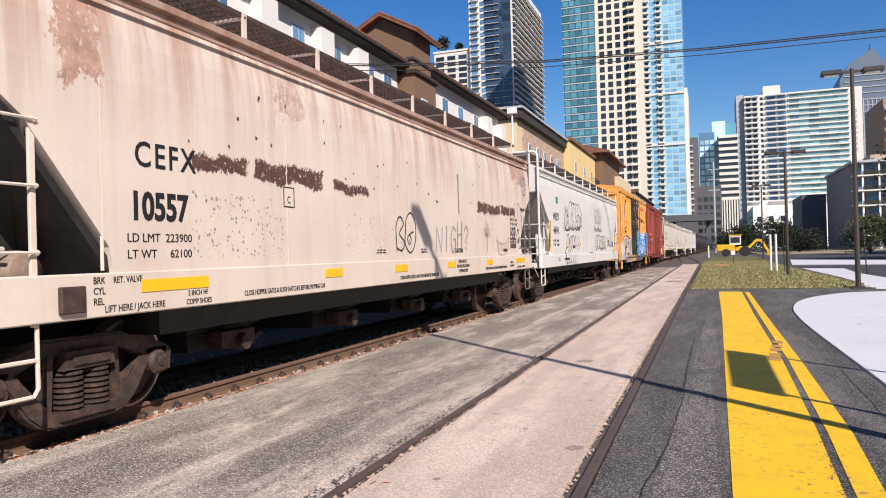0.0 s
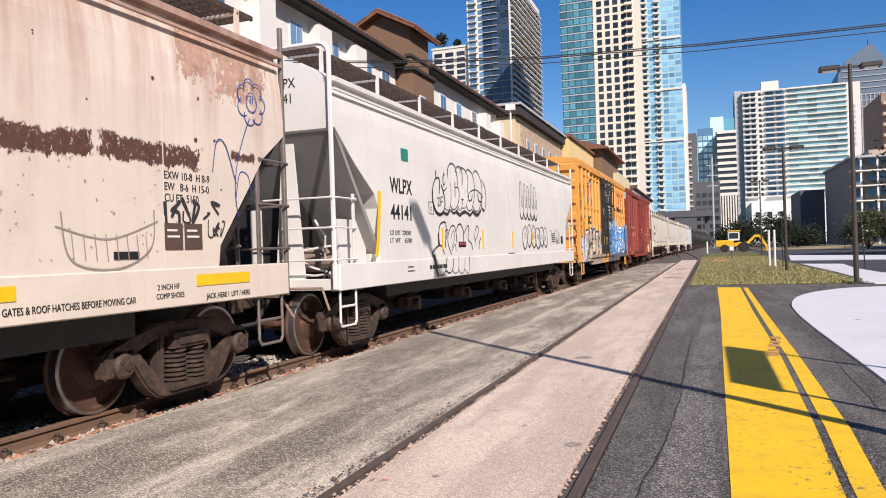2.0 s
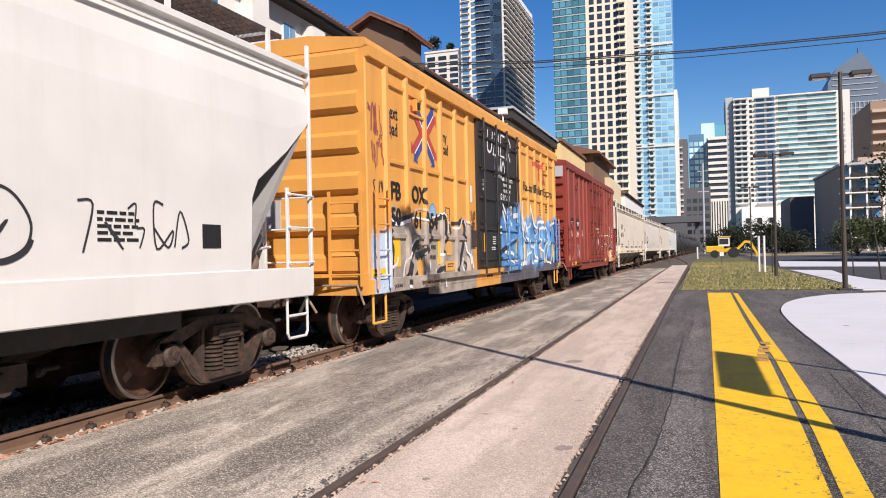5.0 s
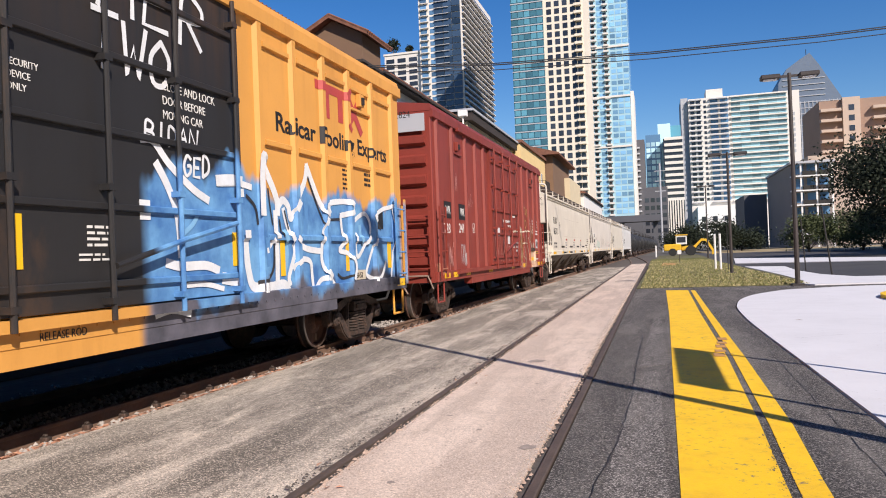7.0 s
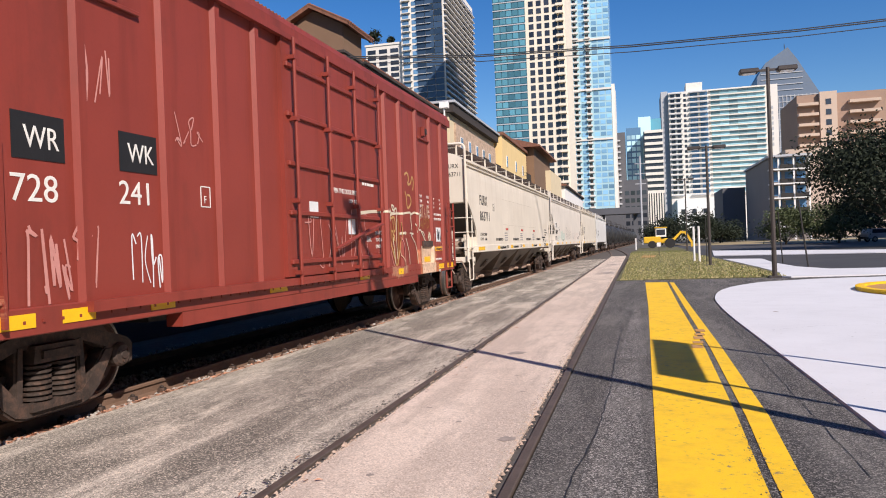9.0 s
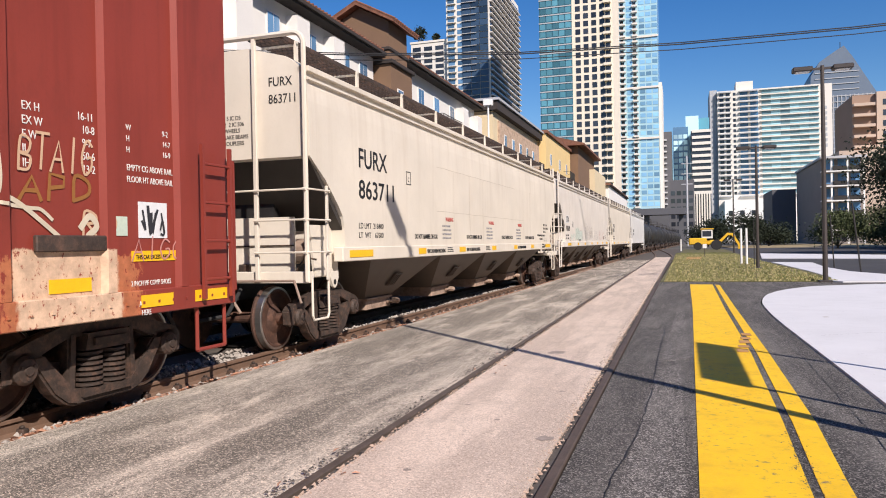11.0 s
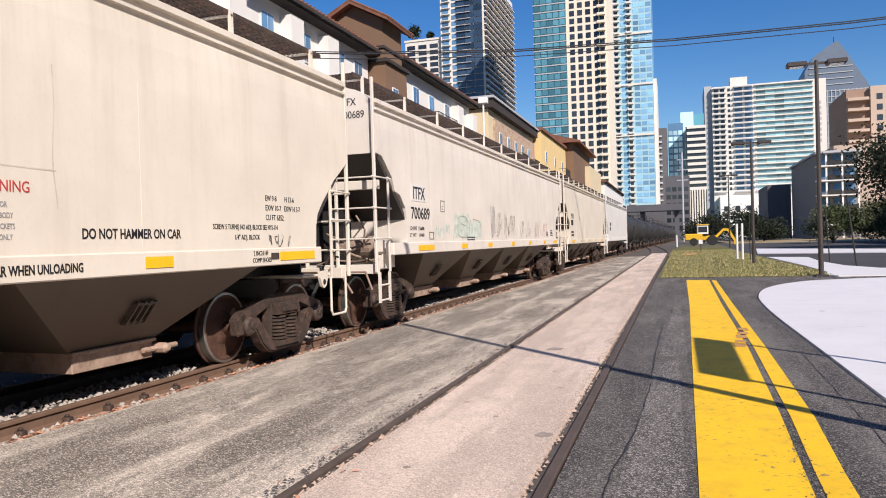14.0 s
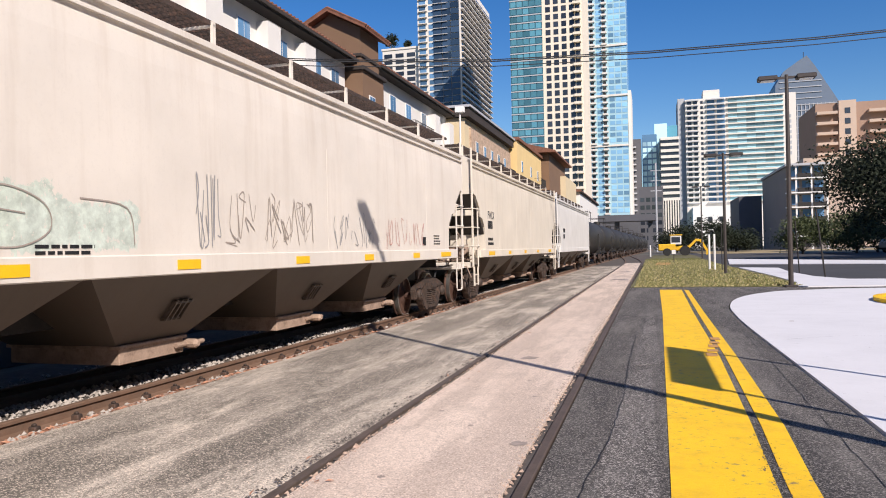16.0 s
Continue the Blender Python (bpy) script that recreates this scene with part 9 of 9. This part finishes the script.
# ---- street things ----
def lamp_post(x, y, h=7.2, arms=True):
    t = thing("street_lamp", "dark bronze street lamp with two flat heads", "lamp post", "car park lamps")
    bm = bmesh.new()
    tube(bm, (x, y, 0), (x, y, h), 0.085, 10, 0.06)
    part("pole", bm, M["pole"], t)
    part("base", boxes((x - 0.2, x + 0.2, y - 0.2, y + 0.2, -0.02, 0.05), bevel=0.01), M["pole"], t)
    part("arm", boxes((x - 0.55, x + 0.55, y - 0.03, y + 0.03, h - 0.14, h - 0.06)), M["pole"], t)
    for s in (-1, 1):
        a, b = sorted((x + s * 0.30, x + s * 0.92))
        hd = part("lamp_head", boxes((a, b, y - 0.2, y + 0.2, h - 0.18, h - 0.02), bevel=0.03), M["pole"], t)
        part("lens", boxes((a + 0.1, b - 0.1, y - 0.15, y + 0.15, h - 0.20, h - 0.175)), M["lamp_lens"], hd)
    return t


lamp_post(4.59, 27.52, 7.25)
lamp_post(2.75, 5.0, 9.65)
lamp_post(3.6, 39.65, 6.1)
lamp_post(5.26, 83.4, 7.8)


def cable(name, pts, r, label):
    bm = bmesh.new()
    rows = [[bm.verts.new((x, y + math.cos(k * 1.257) * r, z + math.sin(k * 1.257) * r)) for k in range(5)] for x, y, z in pts]
    for u, v in zip(rows, rows[1:]):
        for k in range(5):
            bm.faces.new((u[k], u[(k + 1) % 5], v[(k + 1) % 5], v[k]))
    tagged(part(name, bm, M["wire"]), label, "cable", "overhead cables")


def digger():
    at = pose(3.6, 112, 0, 0, 0, 0)
    t = thing("backhoe", "yellow backhoe loader parked beside the track", "excavator", at=at)
    part("body", boxes((-2.6, -0.2, -1.0, 1.0, 0.75, 1.7), (-0.2, 1.6, -0.5, 0.5, 0.7, 1.4), bevel=0.1), M["digger"], t)
    c = part("cab", boxes((-0.9, 0.6, -0.85, 0.85, 1.6, 2.9), bevel=0.06), M["white"], t)
    part("cab_window", boxes((-0.75, 0.45, -0.87, 0.87, 1.9, 2.7)), M["glass_dark"], c)
    part("cab_roof", boxes((-1.0, 0.75, -0.95, 0.95, 2.9, 3.05), bevel=0.03), M["digger"], t)
    for x, r in ((-1.4, 0.55), (1.1, 0.72)):
        for y in (-0.95, 0.95):
            bm = bmesh.new()
            lathe(bm, [(r * 0.5, -0.2), (r, -0.2), (r, 0.2), (r * 0.5, 0.2)], (x, y, r), "y", 18)
            part("wheel", bm, M["rubber"], t)
    part("boom", prism(bmesh.new(), [(1.4, 1.2), (2.6, 2.4), (3.4, 2.3), (4.3, 0.7), (4.0, 0.6), (3.2, 2.0), (2.7, 2.05), (1.6, 0.9)], -0.15, 0.15, "y"), M["digger"], t)
    part("bucket", prism(bmesh.new(), [(4.0, 0.7), (4.5, 0.8), (4.6, 0.2), (4.0, 0.05)], -0.35, 0.35, "y"), M["digger"], t)


digger()
# overhead cables from a pole beyond the view to the apartment house
for dz, dy, r in ((0.0, 0.0, 0.026), (0.09, 0.1, 0.022), (-0.2, 0.0, 0.018)):
    pts = [(-20.1, 25.6 + dy, 9.75 + dz), (-12.0, 27.3 + dy, 9.15 + dz), (-6.0, 28.9 + dy, 9.0 + dz), (0.1, 29.9 + dy, 9.02 + dz), (6.1, 30.2 + dy, 9.05 + dz), (14, 30.6 + dy, 9.3 + dz), (24.0, 31.0 + dy, 10.0 + dz)]
    cable("overhead_cable", pts, r, "black overhead cable sagging across the track")
up = thing("utility_pole", "tall timber utility pole carrying cables", "pole")
part("pole", tube(bmesh.new(), (24.2, 31, -0.1), (24.2, 31, 10.6), 0.15, 10, 0.11), M["bark"], up)
part("crossarm", boxes((24.1, 24.3, 30.2, 31.8, 9.7, 9.85)), M["bark"], up)
# raised board on two posts that shades the yellow band
bd = thing("sign_board", "long low board on two tall posts", "sign")
part("board", boxes((3.40, 3.45, 5.15, 8.05, 3.0, 3.5)), M["white"], bd)
part("post", tubes(0.035, ((3.48, 5.2, -0.02), (3.48, 5.2, 3.5))), M["pole"], bd)
part("post", tubes(0.035, ((3.48, 8.0, -0.02), (3.48, 8.0, 3.5))), M["pole"], bd)


def post(name, x, y, h, r, mat, label, lean=(0, 0)):
    t = tagged(part(name, tube(bmesh.new(), (x, y, -0.02), (x + lean[0], y + lean[1], h), r, 8), mat), label, "post")
    return t


post("bollard", 3.34, 46.6, 2.1, 0.06, M["white"], "tall white bollard post in the grass")
post("bollard", 3.56, 45.7, 2.1, 0.06, M["white"], "tall white bollard post in the grass")
post("thin_post", 3.9, 45.0, 2.6, 0.025, M["iron"], "thin dark steel post in the grass")
post("stake", 7.13, 40.4, 2.6, 0.03, M["iron"], "thin leaning steel stake beside the path", (-0.15, 0))
post("stake", 7.09, 34.5, 2.9, 0.035, M["iron"], "thin leaning steel stake beside the path", (-0.3, 0))
post("marker_post", 1.88, 66.7, 1.1, 0.03, M["pole"], "short marker post in the grass")
post("white_stub", -0.09, 105.6, 1.6, 0.1, M["white"], "short white post beside the track")
post("light_pole", -12.0, 47.4, 10.6, 0.06, M["white"], "slim white light pole behind the train")
post("tall_pole", 1.5, 190, 22, 0.22, M["tower_grey"], "tall grey steel power pole")
pb = thing("signal_box", "small white box on the light pole", "box")
part("box", boxes((-12.3, -11.7, 47.2, 47.6, 10.6, 11.0), bevel=0.02), M["white"], pb)
sg = thing("small_sign", "small white sign plate on a post", "sign")
part("plate", boxes((1.72, 2.04, 66.66, 66.69, 0.75, 1.1)), M["white"], sg)
for z in (15, 17.5, 20):
    part("crossarm", boxes((0.2, 2.8, 189.9, 190.1, z, z + 0.2)), M["tower_grey"], bpy.data.objects["tall_pole"])


def leafy(name, label, x, y, h, r, n, trunk, seed, size=0.3, category="tree", mat="leaf", clumps=26):
    """A tree or bush: tapered trunk and limbs, and a crown of many leaves in uneven clumps."""
    rnd = random.Random(seed)
    t = thing(name, label, category)
    bm = bmesh.new()
    tube(bm, (x, y, -0.1), (x + 0.1, y, trunk + 0.6), 0.035 * h, 9, 0.02 * h)
    centres = []
    for i in range(clumps):
        a, e = rnd.uniform(0, 6.28), rnd.uniform(-0.5, 1.0)
        d = Vector((math.cos(a) * math.cos(e) * r, math.sin(a) * math.cos(e) * r, (math.sin(e) * 0.5 + 0.5) * (h - trunk) * 0.95)) * 1.0
        k = rnd.uniform(0.45, 0.95)
        centres.append(Vector((x + d.x * k, y + d.y * k, trunk + d.z)))
    for c in centres[:9]:
        tube(bm, (x + 0.05, y, trunk * rnd.uniform(0.7, 1.1)), c, 0.012 * h, 6, 0.004 * h)
    part("trunk", bm, M["bark"], t)
    vs, fs = [], []
    for i in range(n):
        c = rnd.choice(centres)
        p = c + Vector((rnd.gauss(0, 1), rnd.gauss(0, 1), rnd.gauss(0, 0.75))) * r * 0.21
        if p.z < 0.2:
            continue
        u = Vector((rnd.uniform(-1, 1), rnd.uniform(-1, 1), rnd.uniform(-1, 1))).normalized() * size * rnd.uniform(0.5, 1)
        w = u.cross(Vector((rnd.uniform(-1, 1), rnd.uniform(-1, 1), rnd.uniform(-1, 1)))).normalized() * size * 0.45
        k = len(vs)
        vs += [p - u, p + w, p + u, p - w]
        fs.append((k, k + 1, k + 2, k + 3))
    me = bpy.data.meshes.new("crown")
    me.from_pydata(vs, [], fs)
    me.materials.append(M[mat])
    ob = new("crown", me)
    ob.parent = t
    return t


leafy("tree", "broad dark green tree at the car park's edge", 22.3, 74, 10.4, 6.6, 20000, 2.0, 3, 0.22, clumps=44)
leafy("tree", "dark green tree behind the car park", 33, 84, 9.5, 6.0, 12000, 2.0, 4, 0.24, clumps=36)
leafy("bush", "green shrub beside the apartment block", 19.5, 108, 4.6, 3.4, 6000, 0.3, 5, 0.2, "bush", "leaf_light", 22)
leafy("bush", "green shrub beside the apartment block", 25.5, 106, 5.2, 4.0, 6000, 0.3, 6, 0.2, "bush", "leaf_light", 22)
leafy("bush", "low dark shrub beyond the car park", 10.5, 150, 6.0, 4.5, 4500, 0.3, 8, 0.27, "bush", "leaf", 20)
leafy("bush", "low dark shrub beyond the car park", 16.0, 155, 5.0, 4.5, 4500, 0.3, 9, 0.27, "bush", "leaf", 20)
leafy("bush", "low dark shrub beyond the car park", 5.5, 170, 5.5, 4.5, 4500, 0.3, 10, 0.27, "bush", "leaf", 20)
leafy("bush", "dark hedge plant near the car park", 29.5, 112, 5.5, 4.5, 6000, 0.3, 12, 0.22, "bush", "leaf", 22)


def parked_car(x, y, turn, col, label):
    t = thing("parked_car", label, "car", at=pose(x, y, 0, 0, 0, turn))
    prof = [(-2.3, 0.45), (2.3, 0.45), (2.35, 0.9), (1.5, 1.05), (0.8, 1.65), (-1.9, 1.7), (-2.3, 1.1)]
    bm = prism(bmesh.new(), prof, -0.9, 0.9, "y")
    bmesh.ops.bevel(bm, geom=bm.edges[:], offset=0.07, segments=2, affect="EDGES")
    b = part("body", bm, col, t)
    part("side_window", prism(bmesh.new(), [(-1.8, 1.12), (1.25, 1.1), (0.72, 1.55), (-1.75, 1.6)], -0.905, 0.905, "y"), M["glass_dark"], b)
    part("bumper", boxes((-2.4, -2.2, -0.85, 0.85, 0.4, 0.65), bevel=0.04), M["rubber"], t)
    for wx in (-1.45, 1.45):
        for wy in (-0.82, 0.82):
            w = part("wheel", lathe(bmesh.new(), [(0.2, -0.12), (0.34, -0.12), (0.36, 0), (0.34, 0.12), (0.2, 0.12)], (wx, wy, 0.36), "y", 16), M["rubber"], t)
            part("rim", lathe(bmesh.new(), [(0.05, -0.13), (0.2, -0.125), (0.2, 0.125), (0.05, 0.13)], (wx, wy, 0.36), "y", 12), M["tread"], w)


parked_car(30.0, 104, 15, M["silver"], "silver parked car in tree shade")


# ---- movement ----
def car_pose(s, t):
    y = s - run(t)
    x = track_x(y)
    d = (track_x(y + 4) - track_x(y - 4)) / 8
    return pose(x, y, 0.015, 0, 0, -math.degrees(math.atan(d)))


def motions():
    steps = [0.5 * i for i in range(33)]
    for car, s in CARS:
        walk(car, [(t, car_pose(s, t)) for t in steps])
    ticks = [0.1 * i for i in range(161)]
    for axle, y in AXLES:
        walk(axle, [(t, pose(0, y, 0.457, math.degrees(run(t) / 0.457))) for t in ticks])


motions()
